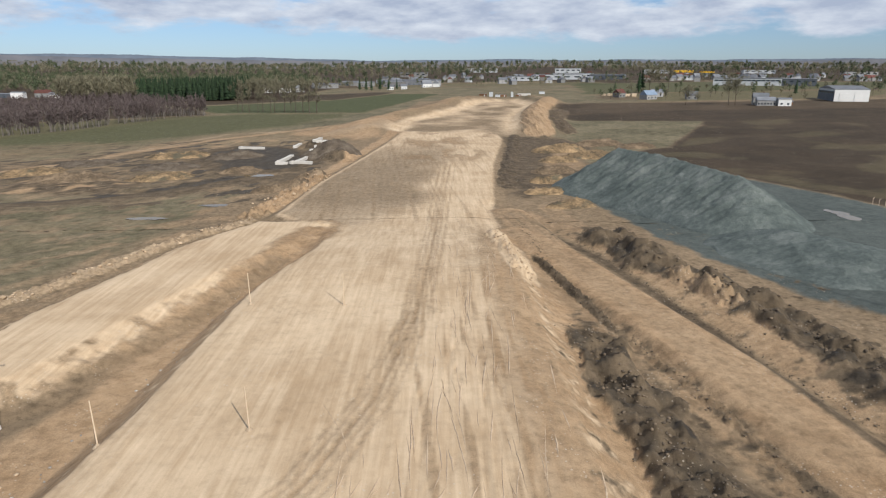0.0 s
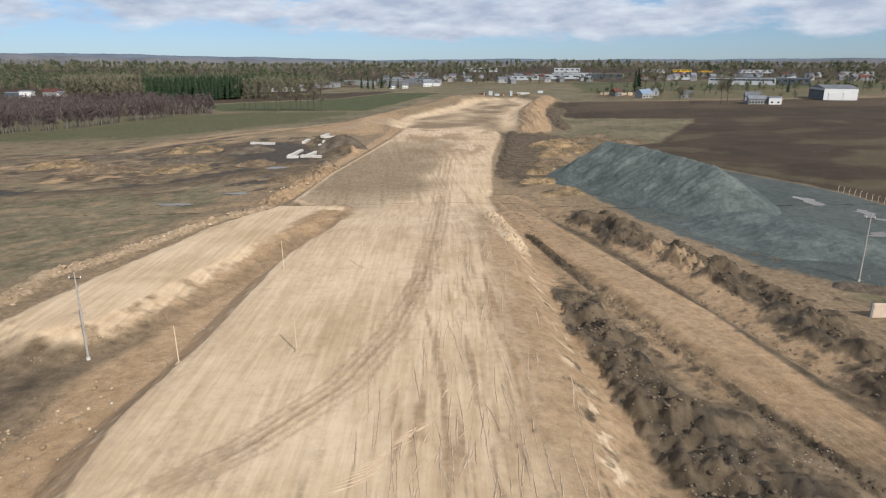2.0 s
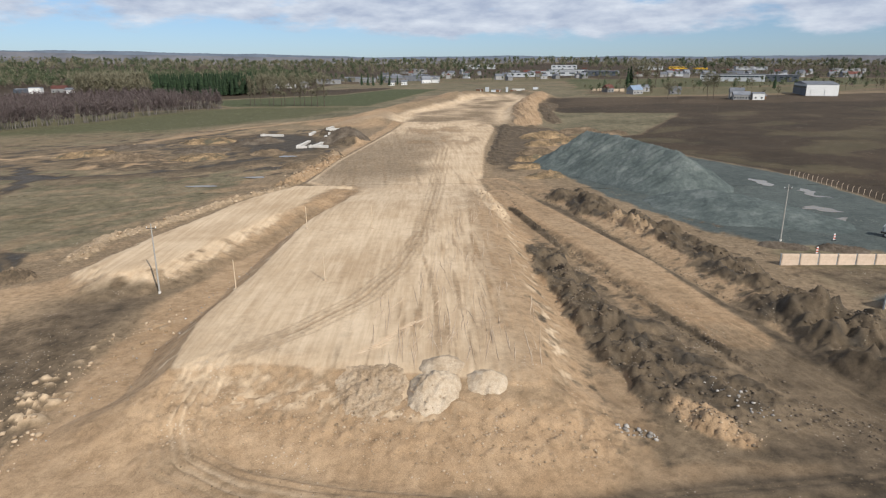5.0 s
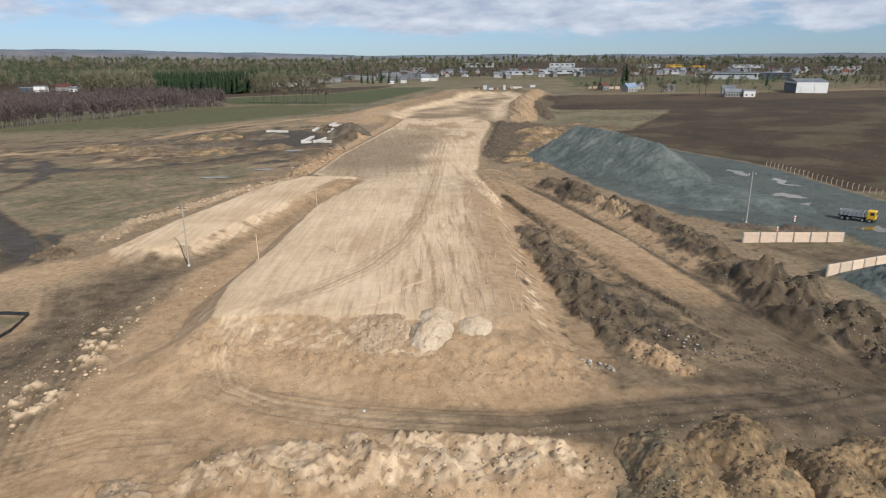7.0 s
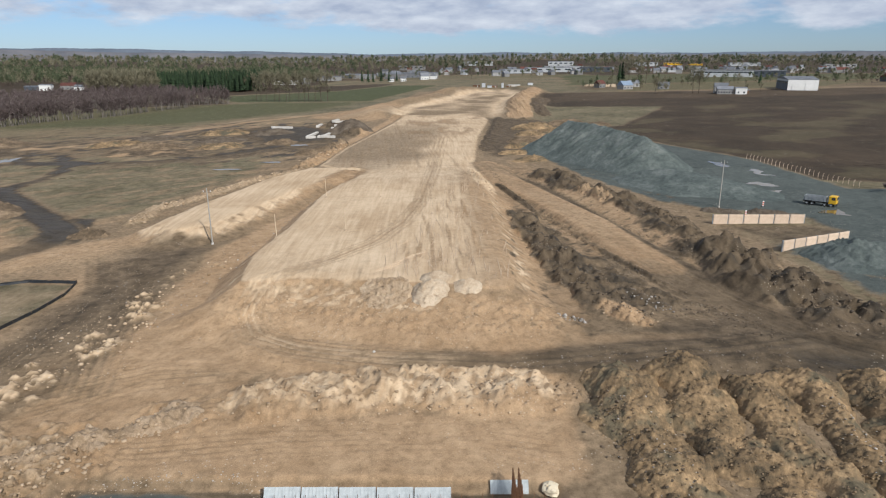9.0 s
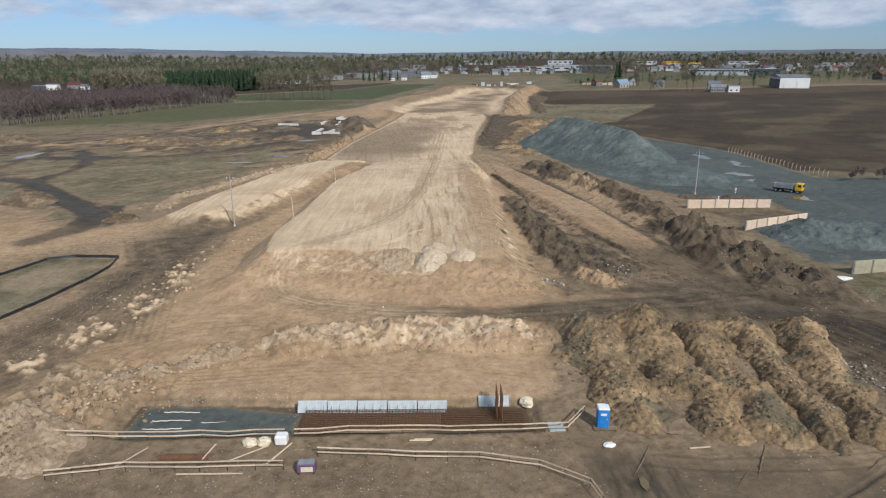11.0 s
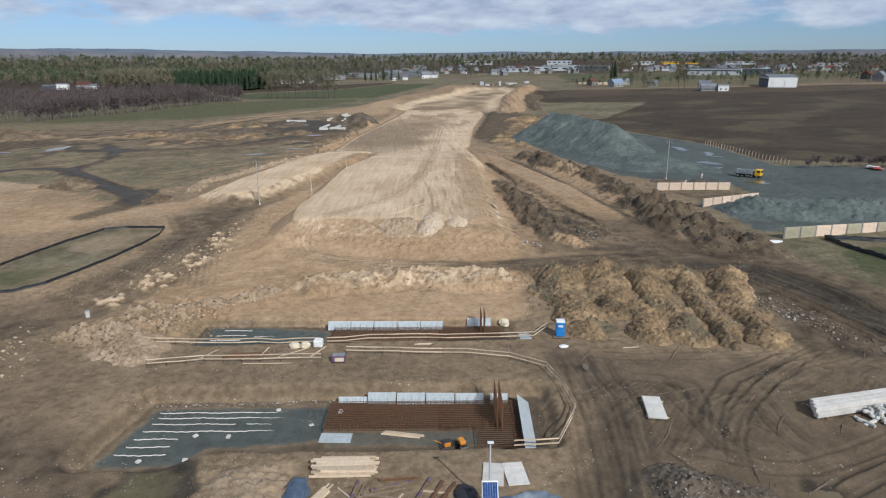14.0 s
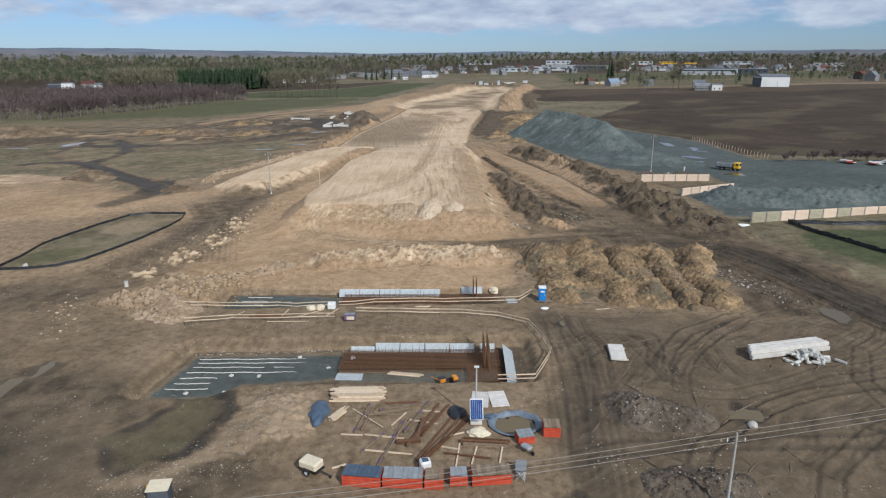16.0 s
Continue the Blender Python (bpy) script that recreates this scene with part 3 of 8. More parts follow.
# the near fill: a long platform of sand with a raw front
fill_top = [(-29.5, 21.6), (-31.2, 36), (-29.2, 54), (-28.2, 85), (-23.5, 112), (-24.5, 158), (13.0, 158), (12.5, 110), (12.4, 60), (12.0, 30), (10.5, 17.5), (1.5, 18.5), (-9.7, 21), (-20.2, 22.7)]
w, d, k = mesa(fill_top, lambda x, y: 5.7 - 2.95 * ease(y, 92, 146) + 0.10 * layered(x, y, 7, 3, 46) - 0.012 * np.maximum(0, x - 4) ** 2, lambda x, y: 6.2 + 5.8 * (1 - ease(y, 15, 24)), 0.6, 0.16)
x, y = X[w], Y[w]
on_top = ease(-d, -0.3, 0.5)
near_end = 1 - ease(y, 112, 130)
lay("clay", w, ease(-d, -13, -9.0) * 0.95 * near_end)
front = 1 - ease(y, 17, 25)
crumb = front * ease(x, -26, -21) * (1 - ease(x, -3, 3))
lay("topsoil", w, front * ease(-d, -3.2, -1.4) * ease(d, 0.0, 0.5) * 0.35)
lay("sand", w, near_end * (1 - 0.80 * front) * ease(-d, -5.0, -2.0) * np.clip(0.32 + 1.1 * layered(x, y, 2.4, 5, 48, 0.65), 0, 1))
lay("sand", w, crumb * ease(-d, -7.0, -4.0) * ease(d, 0.4, 1.2) * ease(layered(x, y, 1.5, 5, 50, 0.7), -0.10, 0.22) * 0.8)
on_top = on_top * (1 - ease(y + 6 * layered(x, y, 9, 3, 57), 120, 142))
lay("sand", w, on_top * np.clip(0.97 - 0.28 * ease(x, 4, 12) + 0.25 * layered(x, y, 9, 3, 47), 0, 1))
smooth_side = ease(-x - 6 + 0.25 * (y - 40), 0, 5)
ruts = layered(x * 1.0 + 0.03 * (y - 60) * np.sin(y / 30), y * 0.055, 1.1, 3, 49)
Z[w] += on_top * 0.07 * ruts * (1 - 0.85 * smooth_side)
lay("clay", w, on_top * ease(ruts, 0.08, 0.36) * 0.46 * (1 - 0.9 * smooth_side))
lay("clay", w, on_top * ease(x + 3 * layered(x, y, 8, 3, 59), 0, 11) * 0.55)
lay("gravel", w, on_top * smooth_side * 0.13)


def wheel_lines(pts, gauge, depth, width=0.28, soil=None, share=0.5, seed=7, lip=0.45):
    """A pair of wheel ruts with raised lips."""
    w, d, run, side = along(pts, gauge + 2)
    off = np.abs(d + 0.12 * layered(X[w], Y[w], 2.5, 2, seed) - gauge / 2)
    total = sum(math.dist(p, q) for p, q in zip(pts[:-1], pts[1:]))
    fade_in = ease(run, 0, 3) * ease(total - run, 0, min(6, total * 0.4))
    Z[w] += fade_in * (-depth * np.exp(-(off / width) ** 2) + lip * depth * np.exp(-((off - width * 2.1) / width) ** 2))
    if soil:
        lay(soil, w, share * fade_in * np.exp(-(off / (width * 1.3)) ** 2))


# haul tracks that sweep over the fill from its low corner
for k_run, shift in enumerate((-0.2, 0.8, 1.9)):
    wheel_lines([(-25.5 + shift * 0.5, 22.5), (-18.5 + shift, 30.5), (-12 + shift, 41), (-7.5 + shift * 0.8, 55), (-4.5 + shift * 0.7, 74), (-3 + shift * 0.8, 104), (-2 + shift * 1.2, 150), (1 + shift * 1.6, 230)], 1.9, 0.06, 0.22, "clay", 0.26, 5 + k_run)
strip("clay", [(-25, 22.5), (-18, 30.5), (-11.2, 41), (-6.8, 55), (-3.8, 74), (-2.2, 104), (-1, 150)], 1.7, 1.6, 0.10, 0.8)
for k_run in range(30):
    x0 = -6 + 0.62 * k_run + random.uniform(-0.4, 0.4)
    y0 = random.uniform(19, 75)
    y1 = y0 + random.uniform(6, 26)
    wheel_lines([(x0, y0), (x0 - 0.4 + random.uniform(-0.8, 0.8), (y0 + y1) / 2), (x0 + random.uniform(-1.4, 1.4), y1)], 0.0, random.uniform(0.08, 0.20), 0.13, "clay", 0.25, 300 + k_run)
# crumbled front bank
w, d, run, _ = along([(-27, 18), (-18, 18.5), (-9, 16.5), (0, 13.5), (9, 13.0), (16, 15)], 7)
Z[w] += ease(6 - d, 0, 3) * 0.32 * (np.abs(layered(X[w], Y[w], 1.8, 4, 141, 0.6)) * 2 - 0.5)
lay("sand", w, ease(5 - d, 0, 3) * ease(layered(X[w], Y[w], 2.0, 5, 143, 0.65), 0.12, 0.46) * 0.4)
area("sand", [(11.5, 118), (15.5, 118), (15.0, 96), (12.5, 92), (9, 108)], 1.2, 0.8, 1.0)
ridge([(10.5, 128), (12.0, 112), (13.0, 96)], 0.9, 2.6, 0.5, 1.5, "sand", 145, 0.8)

# the smaller fill beside it
small_top = [(-60.7, 66.4), (-58, 83), (-55.2, 95.2), (-49.5, 121), (-41, 138), (-28.5, 136), (-28.5, 124), (-38.0, 100.6), (-44.8, 76), (-48.5, 64), (-55, 59.5)]
w, d, k = mesa(small_top, lambda x, y: 3.9 + 0.10 * layered(x, y, 6, 3, 151), 6.6, 0.6, 0.45, 153)
lay("clay", w, ease(-d, -7.5, -5.0) * 0.6)
lay("sand", w, ease(-d, -6.4, -2.0) * np.clip(0.85 + 1.2 * layered(X[w], Y[w], 4.0, 4, 155), 0, 1))
lay("sand", w, ease(-d, -0.6, 0.6))
# the trench between both fills
strip("clay", [(-27, 128), (-33, 98), (-37, 75), (-39, 52), (-40, 30), (-38, 12), (-33, -4)], 4.2, 2.0, 0.75, 1.0)
strip("topsoil", [(-30, 112), (-36, 88), (-42, 66), (-47, 52), (-52, 36)], 2.0, 1.5, 0.4, 0.8)
area("topsoil", [(-48, 60), (-42, 40), (-46, 18), (-62, 8), (-72, 40), (-62, 56)], 4, 0.35, 3)
# windrow of lumps along the low side
ridge([(-46, 150), (-58, 128), (-66, 106), (-72, 92), (-71, 76)], 0.6, 2.6, 0.7, 1.8, "sand", 161, 0.4)
ridge([(-48, 152), (-42, 190), (-40, 214)], 1.3, 4.0, 1.2, 3.0, "clay", 163, 0.5)

# haul road below the fill
area("clay", [(-130, 70), (-62, 60), (-46, 30), (-40, -20), (-44, -60), (-110, -70), (-140, 0)], 8, 0.42, 5)
area("sand", [(-100, 30), (-64, 40), (-48, 4), (-52, -30), (-90, -30)], 8, 0.1, 5)
area("clay", [(-46, 22), (-36, 30), (-24, 8), (-20, -6), (-40, -12), (-52, -4)], 3, 0.75, 2)
area("clay", [(-36, 30), (-28, 20), (-20, 10), (-22, 2), (-32, 2), (-40, 14)], 2, 0.95, 1.5)
haul = [(-25.5, 12.0), (-23.0, 8.8), (-19.0, 6.4), (-12, 4.2), (-4, 2.8), (8, 1.3), (22, 3.0), (36, 4.2), (48, 7), (60, 8)]
w, d, run, _ = along(haul, 7)
area("clay", [(-26, 15), (-8, 13), (12, 11), (26, 10), (26, -2), (-24, -2)], 3, 0.7, 2)
lev = ease(4.5 - d, 0, 2.5)
Z[w] = Z[w] * (1 - lev) + (1.45 + 0.5 * ease(-X[w], 15, 28)) * lev
strip("clay", haul[:7], 3.6, 1.4, 0.7, 0.7)
for off in (-1.6, 0.0, 1.6):
    wheel_lines([(-25.5 + off * 0.5, 24 + off), (-27.0 + off * 0.6, 18 + off * 0.3)] + [(px, py + off) for px, py in haul], 2.0, 0.12, 0.25, "topsoil", 0.08, int(9 + off))
area("topsoil", [(24, -2), (60, 0), (66, 14), (40, 16), (24, 9)], 3, 0.75, 2)
strip("clay", [(12, 9.5), (22, 9.0), (34, 8.5)], 1.2, 0.8, 0.7, 0.5)
# topsoil tone over this whole side, partly standing in for cloud shadow
area("topsoil", [(15, 120), (18, 60), (16, 20), (12, 8), (14, -8), (70, -12), (66, 20), (54, 60), (44, 100), (30, 140)], 3, 0.32, 3)
strip("topsoil", [(-24, 10), (-16, 5.4), (-4, 2.8), (8, 1.3), (22, 3.0)], 3.0, 2.4, 0.18, 1.4)
strip("topsoil", [(-2, 2.6), (8, 1.3), (22, 3.0), (36, 4.2), (48, 7), (60, 8)], 3.6, 2.2, 0.45, 1.2)
area("topsoil", [(-45, -6), (-41, 10), (-43, 30), (-49, 58), (-60, 56), (-58, 30), (-59, 8), (-66, -8), (-95, -26), (-84, -38), (-52, -16)], 3, 0.44, 2.5)
# light tracks that curve down from the fill's corner, older ones off to the low side
for k_run, off in enumerate((-2.0, -0.7, 0.6, 1.9)):
    wheel_lines([(-22 + off * 0.4, 27), (-25.5 + off * 0.6, 21.5), (-26.5 + off * 0.8, 16), (-24 + off * 0.8, 10.6 + off * 0.4), (-18 + off * 0.3, 7.0 + off * 0.8), (-8, 4.2 + off), (6, 2.6 + off)], 1.9, 0.10, 0.22, "sand", 0.45, 480 + k_run)
for k_run in range(7):
    off = 1.3 * k_run + random.uniform(-0.4, 0.4)
    wheel_lines([(-24 + 0.3 * off, 3 - 0.3 * off), (-34, 4 - 0.6 * off), (-43 - 0.3 * off, 0.0 - off), (-52 - 0.2 * off, -8 - off), (-66, -22 - off)], 1.9, 0.08, 0.2, "topsoil", 0.16, 490 + k_run)
for k_run in range(5):
    wheel_lines([(-38 - 1.2 * k_run, -4), (-43 - 1.1 * k_run, 14), (-47 - 1.0 * k_run, 34), (-56 - k_run, 52)], 1.9, 0.08, 0.2, "topsoil", 0.28, 500 + k_run)
for k_run in range(4):
    wheel_lines([(-34, -11.5 - k_run), (-16, -10.2 - 0.8 * k_run), (2, -10.4 - 0.7 * k_run), (14, -13 - k_run)], 1.9, 0.06, 0.2, "topsoil", 0.22, 510 + k_run)
ramp_road = [(16, 150), (20.5, 118), (25.2, 98), (33, 66), (38, 42), (42, 24), (48, 12), (58, 2), (66, -14)]
w, d, run, _ = along(ramp_road, 11)
lev = ease(6.0 - d, 0, 2.5)
Z[w] = Z[w] * (1 - lev) + (2.3 - 1.4 * ease(-Y[w], -70, -10)) * lev
strip("clay", ramp_road[:5], 4.3, 1.2, 0.62, 0.5)
strip("sand", ramp_road[:4], 3.2, 1.6, 0.18, 0.8)
strip("topsoil", ramp_road[4:], 5.0, 2.0, 0.45, 1.0)
for off in (-1.2, 1.1):
    wheel_lines([(px + off, py + off * 0.3) for px, py in ramp_road], 1.9, 0.05, 0.25, "topsoil", 0.25, int(20 + off))
strip("clay", [(27, 160), (31, 132), (36, 104), (41, 76), (45.5, 48)], 3.0, 1.2, 0.45, 0.8)
ridge([(16.8, 114), (22.8, 82.5), (27.0, 66), (30.5, 49), (34.0, 37.5), (36, 27)], 0.30, 0.8, 0.35, 0.8, "topsoil", 171, 0.85)
w, d, run, side = along([(17, 150), (28.8, 114), (36, 80), (39.6, 52), (43, 36), (45.5, 22), (47, 12)], 16)
Z[w] += (side < 0) * 1.1 * ease(d, 0.2, 5.5) * (1 - ease(d, 8, 15)) * ease(run, 2, 30) * ease(Y[w], 16, 34)
lay("clay", w, (side < 0) * ease(d, 0.6, 2.2) * (1 - ease(d, 5, 9)) * 0.55 * (1 - ease(-Y[w], -34, -14)))
lay("topsoil", w, np.exp(-((d - 0.3) / 0.5) ** 2) * 0.7 * ease(run, 6, 20))
# windrows of dark topsoil on both sides of the ramp
strip("clay", [(25.5, 82), (27, 62), (28.8, 46)], 2.2, 1.0, 0.6, 0.6)
spoil_bank([(18.6, 80), (19.6, 66), (20.6, 52), (22.0, 38), (23.6, 26), (25.5, 18)], 1.9, 3.9, "topsoil", 175, 0.9)
spoil_bank([(25, 44), (27.5, 34), (29.5, 26), (33, 17)], 0.8, 4.4, "topsoil", 177, 0.55, 5.0, 0.6)
ridge([(24.8, 18.5), (28, 13)], 1.2, 2.6, 0.5, 1.3, "clay", 179, 0.9)
spoil_bank([(33, 132), (38, 108), (43, 92), (47.5, 80), (49.5, 66), (51.5, 54), (53, 44)], 2.0, 5.6, "topsoil", 181, 0.92, 6.0, 0.62)
spoil_bank([(51.5, 50), (54, 34), (57, 20), (59.5, 11)], 3.0, 8.4, "topsoil", 183, 0.94, 8.0, 0.75)
ridge([(38, 100), (42, 84)], 0.6, 2.0, 0.5, 1.4, "clay", 185, 0.5)

area("turf", [(-75, 35), (-61.5, 34), (-60.5, 23), (-64.5, 5), (-70, -4), (-80, -5), (-80, 14)], 0.8, 0.7, 0.4)
area("sand", [(-75, 33), (-62, 32), (-61.5, 22), (-66, 14), (-75, 18)], 3, 0.40, 2)
area("meadow", [(-79, 8), (-69, 6), (-67, -2), (-80, -4)], 3, 0.6, 2)
strip("clay", [(15, 130), (22.8, 108), (28.5, 84), (32.3, 66), (35, 50), (38.5, 36)], 4.0, 0.8, 0.72, 0.35)
strip("sand", [(15, 130), (22.8, 108), (28.5, 84), (32.3, 66), (35, 50)], 2.8, 1.4, 0.30, 0.6)
# tipped spoil before the foundation pits
w, k = ridge([(-23, -6), (-14, -3.2), (-4, -3.0), (5, -3.6), (13, -5)], 1.4, 4.4, 0.50, 1.0, "clay", 191, 0.85)
lobes = layered(X[w] + 0.55 * Y[w], Y[w] * 0.28, 2.3, 3, 194, 0.55)
Z[w] += ease(k, 0.03, 0.5) * 0.95 * lobes
lay("sand", w, ease(k, 0.05, 0.35) * np.clip(0.70 + 0.9 * layered(X[w], Y[w], 1.8, 4, 192, 0.65), 0.15, 0.9))
ridge([(-42, -22), (-38, -17), (-33, -15)], 0.8, 5.0, 0.6, 1.5, "clay", 195, 0.5)
# flat, broken remains of tipped sand beside the haul road
for outline, cover_share, seed_k in (
        ([(-58, -12), (-50, 10), (-49, 30), (-44, 46), (-38, 44), (-41, 22), (-42, 2), (-48, -12)], 0.02, 611),
        ([(-54, -24), (-48, -8), (-26, -3), (-24, -10), (-34, -19), (-44, -28)], 0.02, 621),
        ([(-56, -22), (-44, -10), (-35, -14), (-36, -23), (-46, -29)], -0.35, 631)):
    w, d = inside(outline, 6)
    x, y = X[w], Y[w]
    loose = ease(-d, -1.5, 2.5) * ease(layered(x, y, 6.5, 2, seed_k), cover_share - 0.12, cover_share + 0.10) * ease(layered(x, y, 2.0, 5, seed_k + 3, 0.65), -0.02, 0.18)
    Z[w] += loose * (0.40 + 0.7 * np.abs(layered(x, y, 1.0, 3, seed_k + 5)))
    lay("sand", w, loose * (0.9 if seed_k == 611 else 0.5))
area("sand", [(-40, -11), (13, -9), (12, -19), (-36, -17)], 3, 0.25, 2)
area("clay", [(-38, -8), (14, -6), (14, -19), (-4, -20), (-14, -19), (-36, -16)], 2, 0.88, 1.2)
area("topsoil", [(13, -20), (20, -28), (46, -32), (62, -20), (74, -50), (66, -90), (10, -90), (12, -56), (16, -46)], 4, 0.7, 3)
area("wet", [(13, -22), (20, -29), (46, -32), (62, -20), (74, -50), (66, -90), (10, -90), (12, -56), (16, -46)], 4, 0.42, 3)
area("topsoil", [(46, 2), (62, -6), (84, -40), (72, -44), (56, -20), (48, -6)], 3, 0.8, 2)
area("topsoil", [(-40, -26), (12, -27), (12, -36), (-36, -37)], 2, 0.35, 1.5)
area("clay", [(-60, -40), (-36, -38), (-34, -52), (-50, -62), (-70, -60)], 5, 0.4, 3)
area("topsoil", [(-110, -36), (-46, -46), (-30, -52), (-16, -56), (-10, -80), (-110, -100)], 6, 0.7, 4)
area("wet", [(-60, -60), (-34, -54), (-30, -74), (-60, -80)], 4, 0.5, 3)
area("sand", [(-20.5, -53.5), (-13, -51.6), (-11, -61), (-18, -64), (-26, -69), (-29, -68), (-21.5, -61.5)], 0.9, 0.42, 1.2)
area("wet", [(-34, -60), (-30.5, -56), (-27, -49.8), (-22, -51), (-21, -58), (-23, -64), (-29, -66.5)], 1.0, 0.9, 1.2)
area("meadow", [(-33, -60), (-30, -56.5), (-26, -52), (-22.5, -54), (-22, -59), (-24, -63.5), (-29, -65.5)], 1.2, 0.45, 1.5)
area("wet", [(-110, -50), (-46, -54), (-38, -72), (-60, -95), (-110, -90)], 6, 0.65, 4)
ridge([(-20, -53), (-16, -58), (-19, -64)], 0.9, 5.0, 0.35, 1.2, None, 197)
# mud churned along the ways of the machines
w, d = inside([(14, -24), (22, -30), (46, -32), (62, -18), (80, -46), (70, -84), (12, -84), (13, -56), (17, -46)], 8)
x, y = X[w], Y[w]
a_way = 0.72 * x + 0.69 * y + 5.0 * layered(x, y, 26, 2, 711)
a_cross = -0.69 * x + 0.72 * y + 5.5 * layered(x, y, 22, 2, 713)
churn = ease(-d, -2, 4) * ease(layered(x, y, 16, 2, 715), -0.25, 0.15)
furrow = layered(a_cross, a_way * 0.10, 0.62, 3, 717, 0.6)
Z[w] -= churn * 0.07 * ease(furrow, 0.08, 0.38)
Z[w] += churn * 0.06 * ease(-furrow, 0.05, 0.35)
lay("wet", w, churn * 0.28 * ease(furrow, 0.06, 0.30))
b_way = 0.1 * x + y + 4.0 * layered(x, y, 24, 2, 721)
b_cross = x + 4.0 * layered(x, y, 24, 2, 723)
churn = ease(-d, -2, 4) * ease(layered(x, y, 18, 2, 725), -0.05, 0.25) * (1 - churn)
furrow = layered(b_cross, b_way * 0.10, 0.60, 3, 727, 0.6)
Z[w] -= churn * 0.06 * ease(furrow, 0.08, 0.38)
lay("wet", w, churn * 0.22 * ease(furrow, 0.06, 0.30))
# churned wheel ruts in the mud
mud_ways = [
    ([(50, -29), (45.4, -32.6), (39.7, -37), (35.4, -41.1), (32.1, -44.8), (29.2, -49.5), (27, -56)], 0.15),
    ([(48, -29.5), (44.5, -31.6), (39.7, -34.8), (33.7, -38.2), (29.6, -43.5), (27.9, -47), (26.5, -53)], 0.13),
    ([(54, -31), (48.7, -32.7), (43.2, -34.9), (37.6, -39.1), (33, -44)], 0.14),
    ([(33.5, -41), (34.8, -43.8), (34.4, -47.2), (34.7, -50.1), (36, -54)], 0.20),
    ([(22, -36), (26.7, -37.7), (28.9, -39.3), (28.3, -43.5), (26, -49)], 0.14),
    ([(20.1, -29), (20.0, -37.2), (20.6, -40.3), (20.5, -45.5), (19.5, -52), (17, -62)], 0.14),
    ([(17.0, -30), (16.6, -37.1), (16.6, -46.4), (15.9, -54.4), (14, -66)], 0.10),
    ([(24.9, -36), (26.6, -42.1), (27.1, -45.9), (27.6, -51), (31, -56)], 0.14),
    ([(60, -46), (52, -48.5), (45.2, -50), (39.5, -52.7), (34.1, -54.5), (30.4, -54.4), (26.9, -52.4), (21, -50)], 0.14),
    ([(62, -50), (50, -53), (41.4, -54.8), (36.3, -57.1), (32.6, -59.2), (26, -64), (20, -74)], 0.16),
    ([(64, -56), (52, -59), (44, -62), (36, -68), (30, -78)], 0.16),
    ([(66, -64), (54, -66), (46, -70), (40, -80)], 0.14),
    ([(60, -40), (54, -44), (49, -52), (48, -62), (52, -74)], 0.14),
    ([(42, -58), (46, -63), (54, -66), (66, -66)], 0.12),
    ([(18, -30), (26, -31.5), (36, -32), (46, -30.5), (54, -31)], 0.10),
    ([(12, -66), (18, -64), (30, -63.5), (42, -64), (60, -60)], 0.10),
]
for k_run, (way_pts, deep) in enumerate(mud_ways):
    for off in (0.0, 0.55) if k_run % 2 else (0.0,):
        wheel_lines([(px + off, py + off * 0.6) for px, py in way_pts], 1.95, deep * (0.8 - 0.5 * off), 0.17, "wet", 0.34, 400 + k_run, 0.5)
for k_run in range(7):
    x0 = 13.5 + 0.8 * k_run
    wheel_lines([(x0 - 2.5, -76), (x0, -58), (x0 + 1.5, -42), (x0 - 1, -27)], 1.9, 0.06, 0.18, "wet", 0.28, 420 + k_run, 0.3)
strip("topsoil", [(46, 5), (56, -8), (62, -24), (74, -46)], 6.5, 2.0, 0.6, 1.5)
strip("wet", [(46, 5), (56, -8), (62, -24), (74, -46)], 5.5, 2.0, 0.55, 1.5)
for k_run in range(8):
    x0 = 46 + 1.15 * k_run + random.uniform(-0.5, 0.5)
    wheel_lines([(x0 + 20, -50), (x0 + 13, -30), (x0 + 9, -14), (x0 + 5, -3), (x0 - 8, 3.5)], 1.9, 0.20, 0.28, "wet", 0.6, 440 + k_run, 0.6)
for k_run in range(5):
    wheel_lines([(-64 + k_run * 1.5, -10 + k_run), (-56 + k_run, 6), (-54 + k_run * 0.6, 26), (-66 + k_run, 50)], 1.9, 0.07, 0.2, "topsoil", 0.4, 460 + k_run)

area("topsoil", [(45, -1), (53, -5), (57, -20), (58, -36), (46, -33), (48, -18)], 2.0, 0.75, 1.5)
area("topsoil", [(-120, -8), (-60, -14), (-40, -32), (-35, -52), (-60, -62), (-120, -60)], 6, 0.42, 4)
for k_run, off in enumerate((-2.6, -1.2, 0.2, 1.5, 2.8)):
    wheel_lines([(35 + off, 42), (39 + off, 30), (43 + off, 19), (48.5 + off, 9), (57 + off, -1)], 1.9, 0.14, 0.24, "wet", 0.35, 520 + k_run, 0.6)
# the two foundation pits and the blinding pads in them
PIT = -1.35


def dig(pts, floor, run_out, seed):
    w, d = inside(pts, run_out + 3)
    k = ease(-d + 0.4 * layered(X[w], Y[w], 4, 3, seed), -run_out, 0)
    Z[w] = Z[w] * (1 - k) + floor * k
    lay("topsoil", w, k * (1 - k) * 1.6)
    lay("wet", w, ease(k, 0.85, 1.0) * 0.6)
    return w, d


